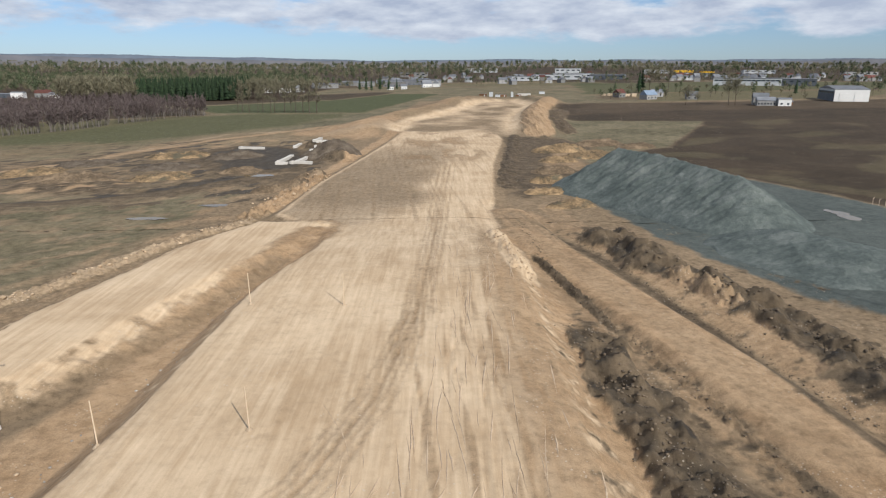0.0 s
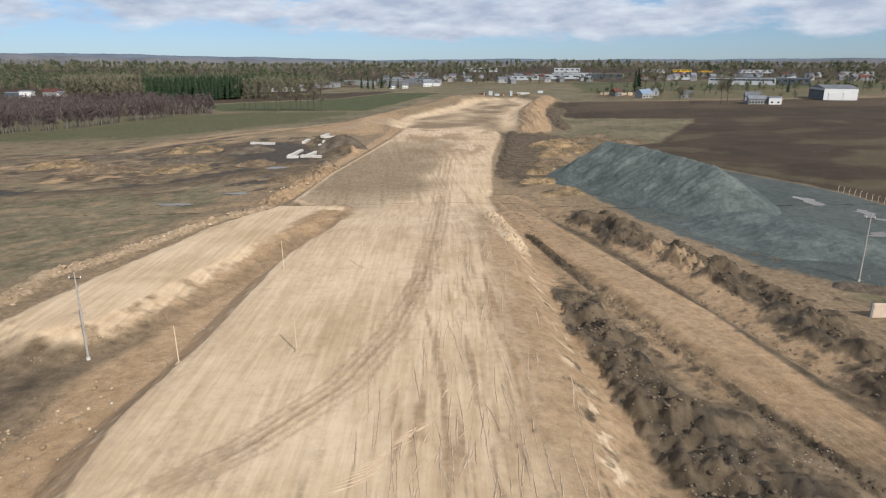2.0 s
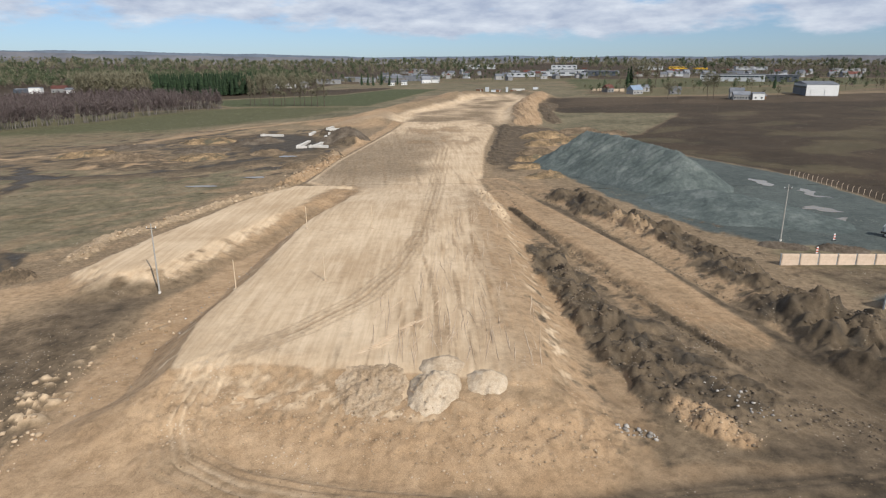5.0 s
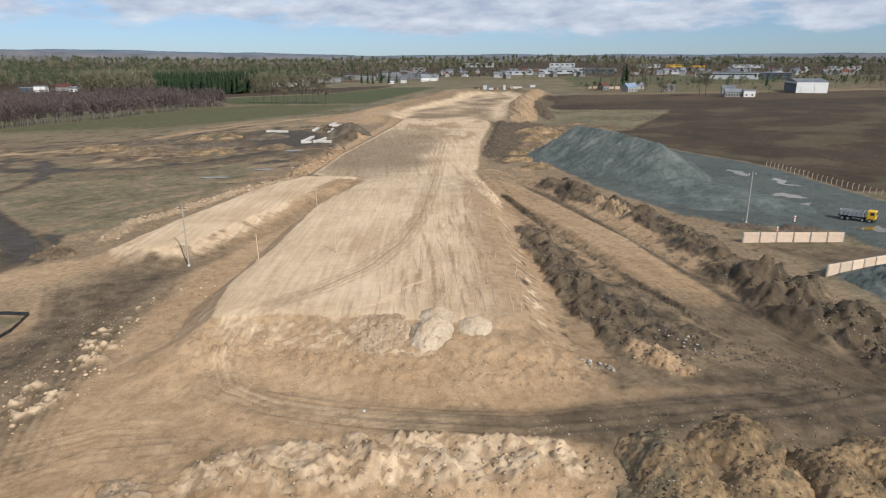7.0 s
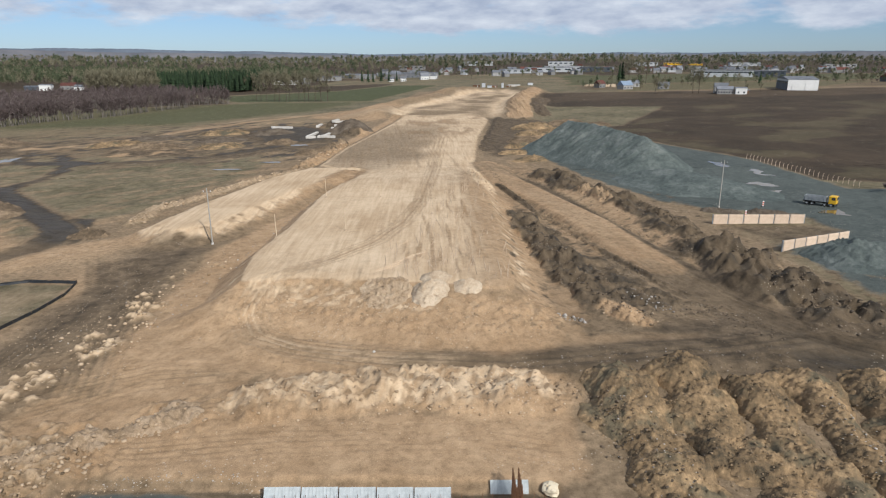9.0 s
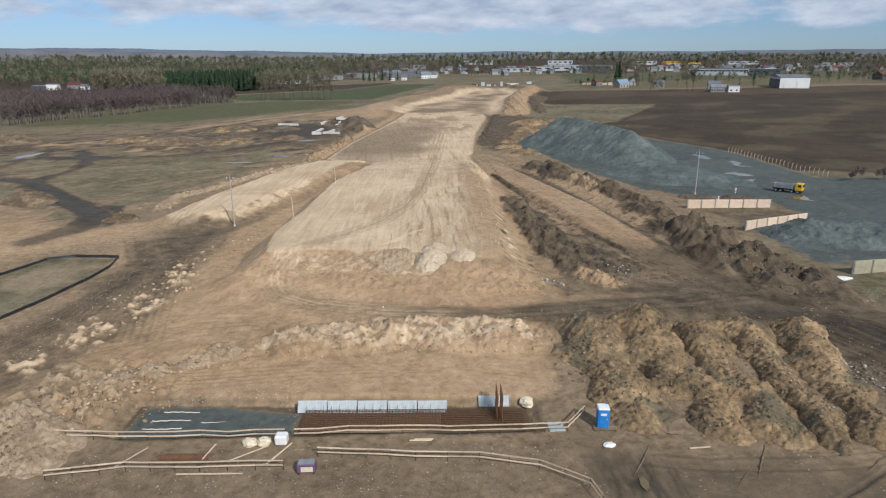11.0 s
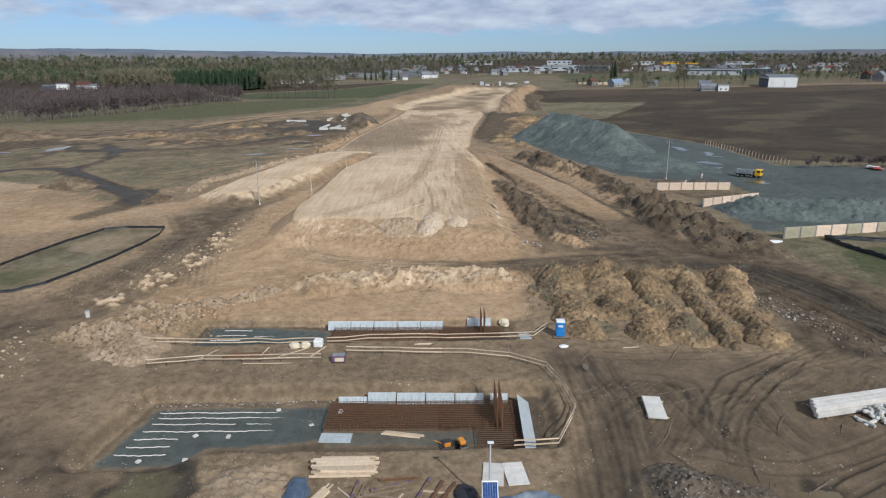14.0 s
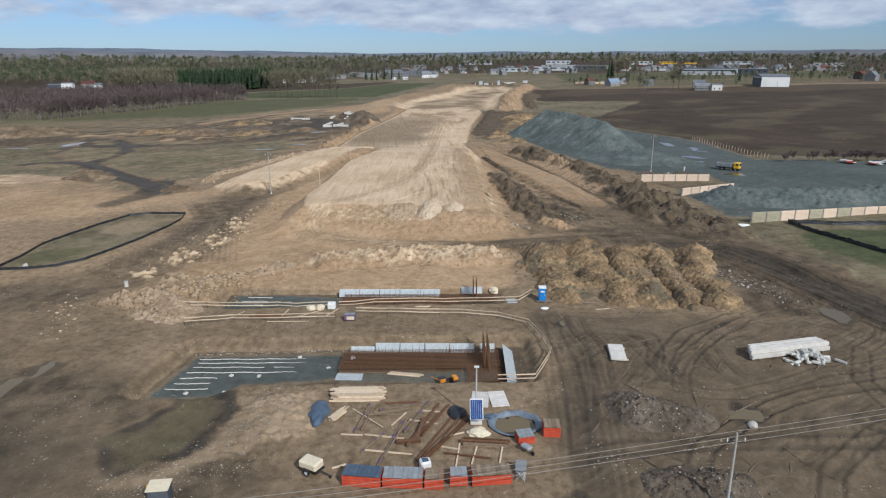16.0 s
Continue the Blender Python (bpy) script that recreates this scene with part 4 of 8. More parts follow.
dig([(-34, -51), (-26, -51), (-23, -48.5), (11.5, -48.5), (11.5, -39), (-32, -38.6)], PIT, 2.2, 201)
dig([(-33.5, -24.2), (10, -24.4), (10, -19.5), (-16, -18.5), (-33.5, -17.5)], -0.9, 1.4, 203)
area("sand", [(-34.3, -50.8), (-24.0, -50.8), (-22.2, -48.0), (-10.6, -47.0), (-10.6, -38.6), (-32, -38.2)], 0.8, 0.22, 0.3)
area("gravel", [(-33.5, -50.3), (-24.5, -50.3), (-23.2, -47.6), (-11, -46.5), (-11, -39.8), (-31.2, -39.4)], 0.7, 0.8, 0.3)
area("gravel", [(-11, -47.5), (8, -48), (8, -45), (-11, -45)], 0.5, 0.6, 0.3)
area("gravel", [(-33.5, -23.8), (-15, -23.8), (-15, -20.2), (-24, -18.0), (-32.5, -17.8)], 0.5, 0.8, 0.4)
# hollows that hold water
for cx, cy, r, deep in ((8.7, -59.2, 1.9, 0.7), (-48.4, -44.6, 2.2, 0.25), (-50.2, -49.5, 2.6, 0.25), (33, -58.5, 1.6, 0.25), (12.6, -72, 1.3, 0.25), (57.5, -33, 3.0, 0.3), (18.3, -34, 0.5, 0.2)):
    w = window([(cx, cy)], r + 3)
    d = np.hypot((X[w] - cx) * (1.0 if r != 3.0 else 1.6), Y[w] - cy)
    k = ease(r + 0.9 - d, 0, 1.2)
    Z[w] = Z[w] * (1 - k) + (-deep + 0.15) * k
    lay("wet", w, 0.6 * ease(r + 1.2 + 1.2 * layered(X[w], Y[w], 2.0, 3, 77) - d, 0, 1.4))

# the whole site falls gently to one side
Z += 0.0166 * np.clip(X, -420, 420) * (1 - ease(Y, 800, 2200)) * (1 - ease(np.abs(X), 420, 1600))


def height_at(x, y):
    i = int(np.clip(np.searchsorted(XS, x), 1, len(XS) - 1))
    j = int(np.clip(np.searchsorted(YS, y), 1, len(YS) - 1))
    u, v = (x - XS[i - 1]) / (XS[i] - XS[i - 1]), (y - YS[j - 1]) / (YS[j] - YS[j - 1])
    u, v = min(max(u, 0), 1), min(max(v, 0), 1)
    a = Z[j - 1, i - 1] * (1 - u) + Z[j - 1, i] * u
    b = Z[j, i - 1] * (1 - u) + Z[j, i] * u
    return float(a * (1 - v) + b * v)


def sheet_mesh(name, xs, ys, z, x=None, y=None):
    """A grid of quads over xs by ys."""
    ny, nx = z.shape
    gx, gy = (x, y) if x is not None else np.meshgrid(xs, ys)
    co = np.stack([gx, gy, z], -1).reshape(-1, 3).astype(np.float32)
    i = np.arange(nx * ny).reshape(ny, nx)
    q = np.stack([i[:-1, :-1], i[:-1, 1:], i[1:, 1:], i[1:, :-1]], -1).reshape(-1, 4)
    me = bpy.data.meshes.new(name)
    me.vertices.add(len(co)); me.vertices.foreach_set("co", co.ravel())
    me.loops.add(q.size); me.loops.foreach_set("vertex_index", q.ravel().astype(np.int32))
    me.polygons.add(len(q)); me.polygons.foreach_set("loop_start", np.arange(0, q.size, 4, dtype=np.int32))
    me.polygons.foreach_set("use_smooth", np.ones(len(q), bool))
    me.update(calc_edges=True)
    return me


ground_mesh = sheet_mesh("ground", XS, YS, Z)
for attr, names in (("soil_a", ZONES[:4]), ("soil_b", ZONES[4:])):
    data = np.stack([W[k] for k in names], -1).reshape(-1, 4).astype(np.float32)
    ground_mesh.attributes.new(attr, "FLOAT_COLOR", "POINT").data.foreach_set("color", data.ravel())
ground_mesh.materials.append(SOIL)
ground = tagged(new("ground", ground_mesh), "brown and sandy earth of a road construction site", "ground", kind="structure")

# ---- builders ----
def part(name, bm, material, parent=None, label=""):
    """Link a bmesh as one mesh object, under a thing where one is given."""
    me = bpy.data.meshes.new(name)
    bm.to_mesh(me)
    bm.free()
    me.materials.append(material)
    ob = new(name, me)
    if parent is not None:
        ob.parent = parent
    return tagged(ob, label)


def thing(name, label, category, x, y, z=None, turn=0.0, group="", sink=0.0):
    """An empty at a thing's base, on the ground unless a height is given."""
    ob = new(name)
    ob.matrix_basis = pose(x, y, (height_at(x, y) if z is None else z) - sink, 0, 0, turn)
    return tagged(ob, label, category, group)


def box(size, at=(0, 0, 0), turn=(0, 0, 0), bevel=0.0, bm=None):
    """A box that stands on its place."""
    bm = bm or bmesh.new()
    m = Matrix.Translation(at) @ pose(0, 0, 0, *turn) @ Matrix.Translation((0, 0, size[2] / 2)) @ Matrix.Diagonal((*size, 1))
    got = bmesh.ops.create_cube(bm, size=1.0, matrix=m)
    if bevel:
        edges = {e for v in got["verts"] for e in v.link_edges}
        bmesh.ops.bevel(bm, geom=list(edges), offset=bevel, segments=1, affect="EDGES", clamp_overlap=True)
    return bm


def rod(a, b, r0, r1=None, sides=7, bm=None):
    """A round bar from a to b, tapered to r1."""
    bm = bm or bmesh.new()
    a, b = Vector(a), Vector(b)
    m = Matrix.Translation((a + b) / 2) @ (b - a).to_track_quat("Z", "Y").to_matrix().to_4x4()
    bmesh.ops.create_cone(bm, cap_ends=True, segments=sides, radius1=r0, radius2=r0 if r1 is None else r1, depth=(b - a).length, matrix=m)
    return bm


def board(a, b, wide, thick, bm=None):
    """A sawn board between two points."""
    bm = bm or bmesh.new()
    a, b = Vector(a), Vector(b)
    m = Matrix.Translation((a + b) / 2) @ (b - a).to_track_quat("X", "Z").to_matrix().to_4x4() @ Matrix.Diagonal(((b - a).length, wide, thick, 1))
    bmesh.ops.create_cube(bm, size=1.0, matrix=m)
    return bm


def cloth(nx, ny, at, seed):
    """A crumpled sheet from a function of two shares that gives a place."""
    bm = bmesh.new()
    rows = [[bm.verts.new(at(i / nx, j / ny)) for i in range(nx + 1)] for j in range(ny + 1)]
    for j in range(ny):
        for i in range(nx):
            bm.faces.new((rows[j][i], rows[j][i + 1], rows[j + 1][i + 1], rows[j + 1][i]))
    return bm


def heights(x, y):
    i = np.clip(np.searchsorted(XS, x), 1, len(XS) - 1)
    j = np.clip(np.searchsorted(YS, y), 1, len(YS) - 1)
    u = np.clip((x - XS[i - 1]) / (XS[i] - XS[i - 1]), 0, 1)
    v = np.clip((y - YS[j - 1]) / (YS[j] - YS[j - 1]), 0, 1)
    return (Z[j - 1, i - 1] * (1 - u) + Z[j - 1, i] * u) * (1 - v) + (Z[j, i - 1] * (1 - u) + Z[j, i] * u) * v


HEAPS = []


def surface(x, y):
    """Height of the ground, or of a heap where one lies on it."""
    z = heights(x, y)
    for xs, ys, hz in HEAPS:
        i, j = np.searchsorted(xs, x), np.searchsorted(ys, y)
        ok = (i > 0) & (i < len(xs)) & (j > 0) & (j < len(ys))
        z[ok] = np.maximum(z[ok], hz[j[ok], i[ok]])
    return z


def heap(name, label, crest, half, clods, size, material, seed, step=0.35, power=1.25, group="", runnels=0.0, wobble=0.30, slump=0.0):
    """A tipped heap along a crest of (x, y, height): loose banks, clods, a foot sunk in the ground."""
    c = np.array(crest, float)
    m = half * 1.5
    xs = np.arange(c[:, 0].min() - m, c[:, 0].max() + m, step)
    ys = np.arange(c[:, 1].min() - m, c[:, 1].max() + m, step)
    x, y = np.meshgrid(xs, ys)
    best, high, reach = np.full(x.shape, -1e9), np.zeros(x.shape), np.zeros(x.shape)
    wob = half * (1 + wobble * layered(x, y, half * 1.3, 3, seed + 3))
    pairs = list(zip(crest[:-1], crest[1:])) or [(crest[0], crest[0])]
    for (ax, ay, ah), (bx, by, bh) in pairs:
        dx, dy = bx - ax, by - ay
        t = np.clip(((x - ax) * dx + (y - ay) * dy) / (dx * dx + dy * dy + 1e-9), 0, 1)
        d = np.hypot(x - ax - t * dx, y - ay - t * dy)
        h = ah + t * (bh - ah)
        k = (1 - np.clip(d / (wob * (h / c[:, 2].max()) ** 0.7), 0, 1.2) ** power)
        best = np.maximum(best, h * k)
        reach = np.maximum(reach, k)
    k = np.clip(reach, 0, 1)
    z = best + clods * ease(k, 0, 0.3) * (np.abs(layered(x, y, size, 4, seed, 0.6)) * 2 - 0.4)
    z += slump * ease(k, 0.02, 0.35) * layered(x, y, 4.2, 3, seed + 13, 0.6)
    if runnels:
        z += runnels * ease(k, 0.05, 0.5) * (1 - 0.7 * ease(k, 0.85, 1.0)) * layered(x * 0.22, y, 1.5, 3, seed + 7)
    z = heights(x, y) + np.where(reach > 0, np.maximum(z, 0) - 0.06, -0.5)
    HEAPS.append((xs, ys, np.where(reach > 0, z, -99.0)))
    me = sheet_mesh(name, xs, ys, z)
    bm = bmesh.new()
    bm.from_mesh(me)
    bm.verts.ensure_lookup_table()
    gone = [v for v, r in zip(bm.verts, reach.ravel()) if r < -0.05]
    bmesh.ops.delete(bm, geom=gone, context="VERTS")
    bm.to_mesh(me)
    bm.free()
    me.materials.append(material)
    return tagged(new(name, me), label, "heap", group)


def spoil_material(name, a, b, c, mid_scale=0.5, moss=None, relief=0.2):
    m = Nodes(name, 0.95)
    m.bsdf.inputs["Specular IOR Level"].default_value = 0.15
    n1, n2, n3 = m.noise(mid_scale * 0.4, 5.0, 0.6), m.noise(mid_scale * 3, 6.0, 0.7), m.noise(9.0, 3.0, 0.7)
    col = m.ramp(m.maths("MULTIPLY_ADD", n2, 0.45, m.maths("MULTIPLY", n1, 0.55)), [(0.37, a), (0.49, b), (0.62, c)])
    if moss:
        col = m.mix(m.maths("MULTIPLY", m.span(m.noise(0.16, 5.0, 0.6), 0.52, 0.64), 0.8), col, moss)
    col = m.mix(0.6, col, m.ramp(n3, [(0.3, (0.5,) * 3), (0.7, (1.0,) * 3)]), "MULTIPLY")
    m.base(col)
    m.bump(m.maths("MULTIPLY_ADD", n3, 0.3, m.maths("MULTIPLY", n2, 0.7)), 0.9, relief)
    return m.mat


SPOIL = spoil_material("mixed_spoil", (0.070, 0.059, 0.041), (0.225, 0.156, 0.088), (0.47, 0.325, 0.180), 0.42, (0.105, 0.098, 0.068), 0.11)
DARK_SPOIL = spoil_material("dark_spoil", (0.068, 0.054, 0.040), (0.125, 0.098, 0.072), (0.20, 0.165, 0.125), 0.6)
SAND_SPOIL = spoil_material("pale_sand", (0.37, 0.275, 0.180), (0.49, 0.385, 0.27), (0.60, 0.495, 0.37), 0.6)
TAN_SPOIL = spoil_material("tan_spoil", (0.088, 0.068, 0.046), (0.165, 0.120, 0.077), (0.32, 0.235, 0.152), 0.5)
CLAY_SPOIL = spoil_material("sandy_clay", (0.29, 0.205, 0.125), (0.41, 0.305, 0.20), (0.53, 0.42, 0.295), 1.2)
STONE_SPOIL = spoil_material("crushed_stone_heap", (0.074, 0.090, 0.085), (0.112, 0.133, 0.124), (0.180, 0.200, 0.185), 0.35, relief=0.35)
CLOD = island("clods", (0.26, 0.185, 0.112), (0.53, 0.405, 0.275))
DARK_CLOD = island("dark_clods", (0.070, 0.055, 0.040), (0.195, 0.148, 0.102))
STONE = island("field_stones", (0.20, 0.18, 0.155), (0.50, 0.46, 0.41))

# ---- heaps ----
heap("stone_stockpile", "tall heap of grey-green crushed stone with a sharp crest", [(51, 184, 12.3), (58, 170, 12.4), (64, 156, 11.2), (69.0, 143, 10.2)], 18.5, 0.20, 2.0, STONE_SPOIL, 501, 0.45, 1.0, runnels=1.25, wobble=0.07)
heap("stone_stockpile", "low spread heap of grey-green crushed stone", [(68, 120, 3.6), (74, 108, 3.4), (80, 100, 2.2)], 15.0, 0.3, 3.0, STONE_SPOIL, 511, 0.6, 1.2, runnels=0.3)
heap("stone_stockpile", "long heap of grey crushed stone behind a concrete wall", [(75, 42, 3.0), (86, 38, 3.3), (100, 38, 2.6), (116, 42, 2.6)], 9.5, 0.7, 3.2, STONE_SPOIL, 521, 0.45, 1.2)
for k, (x, y, h, r, lab) in enumerate([(-7.3, 18.6, 0.6, 3.5, "low crumbled heap of tan sand on the bank"), (-1.1, 17.3, 1.9, 2.55, "round heap of coarse pale sand on the bank"), (4.3, 18.1, 1.1, 1.75, "small grey-white heap of tipped sand"), (-0.1, 21.0, 1.1, 2.1, "smooth grey-white heap of tipped sand")]):
    heap("sand_mound", lab, [(x - 0.4, y, h), (x + 0.3, y + 0.2, h)], r, (0.26, 0.20, 0.10, 0.10)[k], 0.7, SAND_SPOIL if k else CLAY_SPOIL, 531 + k * 7, 0.15, 1.05, "tipped sand heaps", wobble=0.35)
for k, (x0, y0, x1, y1, h, r) in enumerate([(20, -4.5, 21.5, -23, 3.4, 5.4), (27.5, -2.0, 27.0, -16, 2.9, 4.8), (30.0, -15, 29.0, -27, 1.9, 4.0), (34.5, -4.5, 34.2, -28, 2.5, 3.7), (40.5, -4.0, 38.6, -29, 2.6, 3.7), (47.5, -4, 44.0, -28, 2.6, 3.9)]):
    heap("soil_mound", "long row of tipped brown and rusty soil with clods", [(x0 + (x1 - x0) * u + random.uniform(-0.9, 0.9), y0 + (y1 - y0) * u, h * 0.82 * (1 - 0.5 * u) * random.uniform(0.62, 1.12)) for u in (0, 0.14, 0.3, 0.45, 0.6, 0.75, 0.88, 1.0)], r, 0.36, 0.8, SPOIL, 571 + k * 11, 0.22, 1.45, "rows of tipped soil", wobble=0.6, slump=0.55)
CRACKED = spoil_material("cracked_clay", (0.235, 0.168, 0.104), (0.35, 0.258, 0.168), (0.50, 0.385, 0.268), 0.8)
heap("soil_mound", "broad low mound of cracked tan clay", [(-50, -20.5, 0.8), (-44.5, -22, 1.3), (-40.5, -25, 1.5), (-38.5, -29, 0.9)], 4.6, 0.40, 1.1, CRACKED, 635, 0.22, 1.2, wobble=0.6, slump=0.4)
heap("soil_mound", "narrow ridge of tan clay lumps", [(-40, -15, 0.5), (-35.5, -11.5, 0.8), (-31.5, -9.5, 0.5), (-27.5, -7, 0.9)], 2.4, 0.35, 0.9, CRACKED, 637, 0.22, 1.1, wobble=0.8, slump=0.3)
heap("rubble_mound", "low heap of dark soil mixed with rubble", [(22, -57.5, 1.7), (27, -59.2, 0.9)], 3.9, 0.3, 0.7, DARK_SPOIL, 641, 0.2)
heap("rubble_mound", "low heap of dark soil and pale stones below a pole", [(21, -69.8, 1.0), (25.5, -70.0, 1.2)], 3.2, 0.3, 0.7, DARK_SPOIL, 651, 0.2)
heap("sand_mound", "low sand heap in the meadow", [(-116, 93, 2.4), (-108, 88, 1.2)], 7.5, 0.4, 2.0, TAN_SPOIL, 661, 0.5)
heap("sand_mound", "broad low sand heap beside a dirt track", [(-232, 232, 5.5), (-212, 236, 4.0)], 22, 0.5, 5.0, TAN_SPOIL, 671, 1.2)
heap("soil_mound", "small heap of pale clay lumps in the meadow", [(-77, 68, 1.5), (-74, 66, 1.0)], 4.0, 0.7, 1.4, TAN_SPOIL, 681, 0.3)
heap("soil_mound", "dark low heaps by the yard", [(66, 82, 0.8), (70, 80, 0.7)], 2.6, 0.3, 1.0, DARK_SPOIL, 691, 0.3)
heap("soil_mound", "dark low heaps by the yard", [(76, 79, 0.9), (80, 77, 0.7)], 2.6, 0.3, 1.0, DARK_SPOIL, 697, 0.3)

for k, (x, y, h, r, mat) in enumerate([(-150, 228, 2.0, 9, SPOIL), (-126, 212, 2.4, 10, TAN_SPOIL), (-104, 236, 1.8, 9, DARK_SPOIL), (-96, 214, 1.8, 8, SPOIL), (-112, 268, 2.0, 10, SPOIL), (-86, 262, 2.2, 9, DARK_SPOIL), (-72, 224, 1.8, 6, TAN_SPOIL), (-47, 196, 2.0, 4, TAN_SPOIL), (-44, 210, 2.2, 4, TAN_SPOIL), (-52, 187, 1.8, 4, TAN_SPOIL), (-140, 250, 1.6, 9, DARK_SPOIL), (-46, 262, 4.5, 9, DARK_SPOIL), (50, 268, 3.0, 9, SPOIL), (60, 252, 2.6, 8, SPOIL), (44, 238, 2.0, 6, SPOIL), (38, 214, 2.2, 6, TAN_SPOIL), (34, 196, 2.0, 5, SPOIL), (70, 286, 2.6, 9, TAN_SPOIL), (84, 276, 1.8, 7, TAN_SPOIL), (30, 178, 1.6, 5, SPOIL), (33, 160, 1.6, 5, SPOIL)]):
    heap("soil_mound", {SPOIL: "low mound of scraped brown soil", TAN_SPOIL: "low mound of tan sandy soil", DARK_SPOIL: "low mound of dark topsoil"}[mat], [(x - r * 0.5, y, h * 0.8), (x + r * 0.4, y + r * 0.3, h)], r, 0.6, 2.6, mat, 1001 + k * 13, 0.7, 1.3, "scraped soil mounds")

# ---- loose clods and stones ----
ICO = bmesh.new()
bmesh.ops.create_icosphere(ICO, subdivisions=1, radius=1.0)
ICO_V = np.array([v.co[:] for v in ICO.verts])
ICO_F = np.array([[v.index for v in f.verts] for f in ICO.faces])
ICO.free()
rng = np.random.default_rng(7)


def scattered(name, label, xy, sizes, material, category="stones"):
    """Loose lumps, each a dented stone of its own size, half sunk in the soil."""
    n = len(xy)
    v = ICO_V[None] * (1 + rng.uniform(-0.28, 0.28, (n, len(ICO_V), 1))) * (sizes[:, None, None] * rng.uniform(0.65, 1.2, (n, 1, 3)) * [1, 1, 0.6])
    a = rng.uniform(0, 6.283, n)
    vx = v[..., 0] * np.cos(a)[:, None] - v[..., 1] * np.sin(a)[:, None]
    vy = v[..., 0] * np.sin(a)[:, None] + v[..., 1] * np.cos(a)[:, None]
    z0 = surface(xy[:, 0], xy[:, 1]) + sizes * 0.25
    co = np.stack([vx + xy[:, :1], vy + xy[:, 1:], v[..., 2] + z0[:, None]], -1).reshape(-1, 3)
    f = (ICO_F[None] + (np.arange(n) * len(ICO_V))[:, None, None]).reshape(-1, 3)
    me = bpy.data.meshes.new(name)
    me.vertices.add(len(co)); me.vertices.foreach_set("co", co.ravel().astype(np.float32))
    me.loops.add(f.size); me.loops.foreach_set("vertex_index", f.ravel().astype(np.int32))
    me.polygons.add(len(f)); me.polygons.foreach_set("loop_start", np.arange(0, f.size, 3, dtype=np.int32))
    me.update(calc_edges=True)
    me.materials.append(material)
    return tagged(new(name, me), label, category, kind="stuff")


def beside(pts, half, n):
    """Places strewn along a line, thicker in its middle."""
    p = np.array(pts, float)
    seg = np.hypot(*np.diff(p, axis=0).T)
    s = rng.uniform(0, seg.sum(), n)
    i = np.minimum(np.searchsorted(np.cumsum(seg), s), len(seg) - 1)
    t = (s - np.concatenate([[0], np.cumsum(seg)])[i]) / seg[i]
    q = p[i] + (p[i + 1] - p[i]) * t[:, None]
    return q + np.clip(rng.normal(0, half * 0.45, (n, 2)), -half, half)


def lumps(n, lo, hi):
    return lo * 0.8 + (hi - lo) * 0.62 * rng.power(0.28, n)


for pts, half, n, lo, hi in (
    ([(-23, -7), (-10, -5), (5, -5.5), (13, -6)], 4.2, 600, 0.05, 0.42),
    ([(-44, -15), (-34, -11), (-27, -8)], 3.0, 160, 0.08, 0.55),
    ([(-42, -22), (-36, -17), (-32, -16)], 4.5, 320, 0.07, 0.55),
    ([(-27, 17), (-12, 15), (2, 12), (14, 12)], 5.0, 1700, 0.04, 0.27),
    ([(-60, -10), (-50, 12), (-46, 40)], 10.0, 900, 0.04, 0.2),
    ([(-40, -12), (-20, -12), (12, -12)], 5.0, 700, 0.03, 0.14),
    ([(-49, 8), (-46, 22), (-43, 36), (-40, 50)], 4.5, 150, 0.07, 0.65),
    ([(-50, -4), (-44, 8), (-42, 18)], 3.5, 130, 0.07, 0.6),
    ([(-46, 150), (-58, 128), (-66, 106), (-72, 92), (-71, 76)], 2.6, 170, 0.2, 0.85),
    ([(-48, 160), (-42, 190), (-40, 214)], 5.0, 120, 0.3, 1.2),
    ([(-62, -20), (-56, -26), (-52, -34)], 4.0, 120, 0.07, 0.5),
    ([(10, 126), (12, 112), (13, 98), (15, 90)], 2.2, 180, 0.08, 0.5),
    ([(24, 17), (30, 13)], 3.0, 120, 0.06, 0.3),
):
    scattered("clay_lumps", "pale lumps of dry clay strewn on the ground", beside(pts, half, n), lumps(n, lo, hi), CLOD, "clods")
BROWN_CLOD = island("brown_clods", (0.13, 0.096, 0.060), (0.30, 0.215, 0.128))
for pts, half, n, lo, hi in (
    ([(-54, -22), (-44, -16), (-36, -18)], 4.5, 500, 0.05, 0.4),
    ([(-52, -21), (-46, -24), (-40, -30)], 4.0, 420, 0.05, 0.4),
    ([(20, -5), (21, -22)], 4.0, 900, 0.04, 0.26),
    ([(28, -3), (29, -26)], 4.0, 900, 0.04, 0.26),
    ([(34.5, -4), (34, -28)], 3.5, 800, 0.04, 0.26),
    ([(40, -4), (39, -28)], 3.5, 800, 0.04, 0.24),
    ([(47, -4), (44, -28)], 3.5, 800, 0.04, 0.24),
    ([(-26, 8), (-10, 1), (14, 0), (44, 4)], 7.0, 1600, 0.03, 0.14),
    ([(-44, -34), (-10, -35), (12, -34)], 6.0, 900, 0.03, 0.11),
    ([(-34, -56), (-10, -58), (14, -56)], 8.0, 900, 0.03, 0.10),
):
    scattered("soil_clods", "brown clods strewn over soil and spoil", beside(pts, half, n), lumps(n, lo, hi), BROWN_CLOD, "clods")
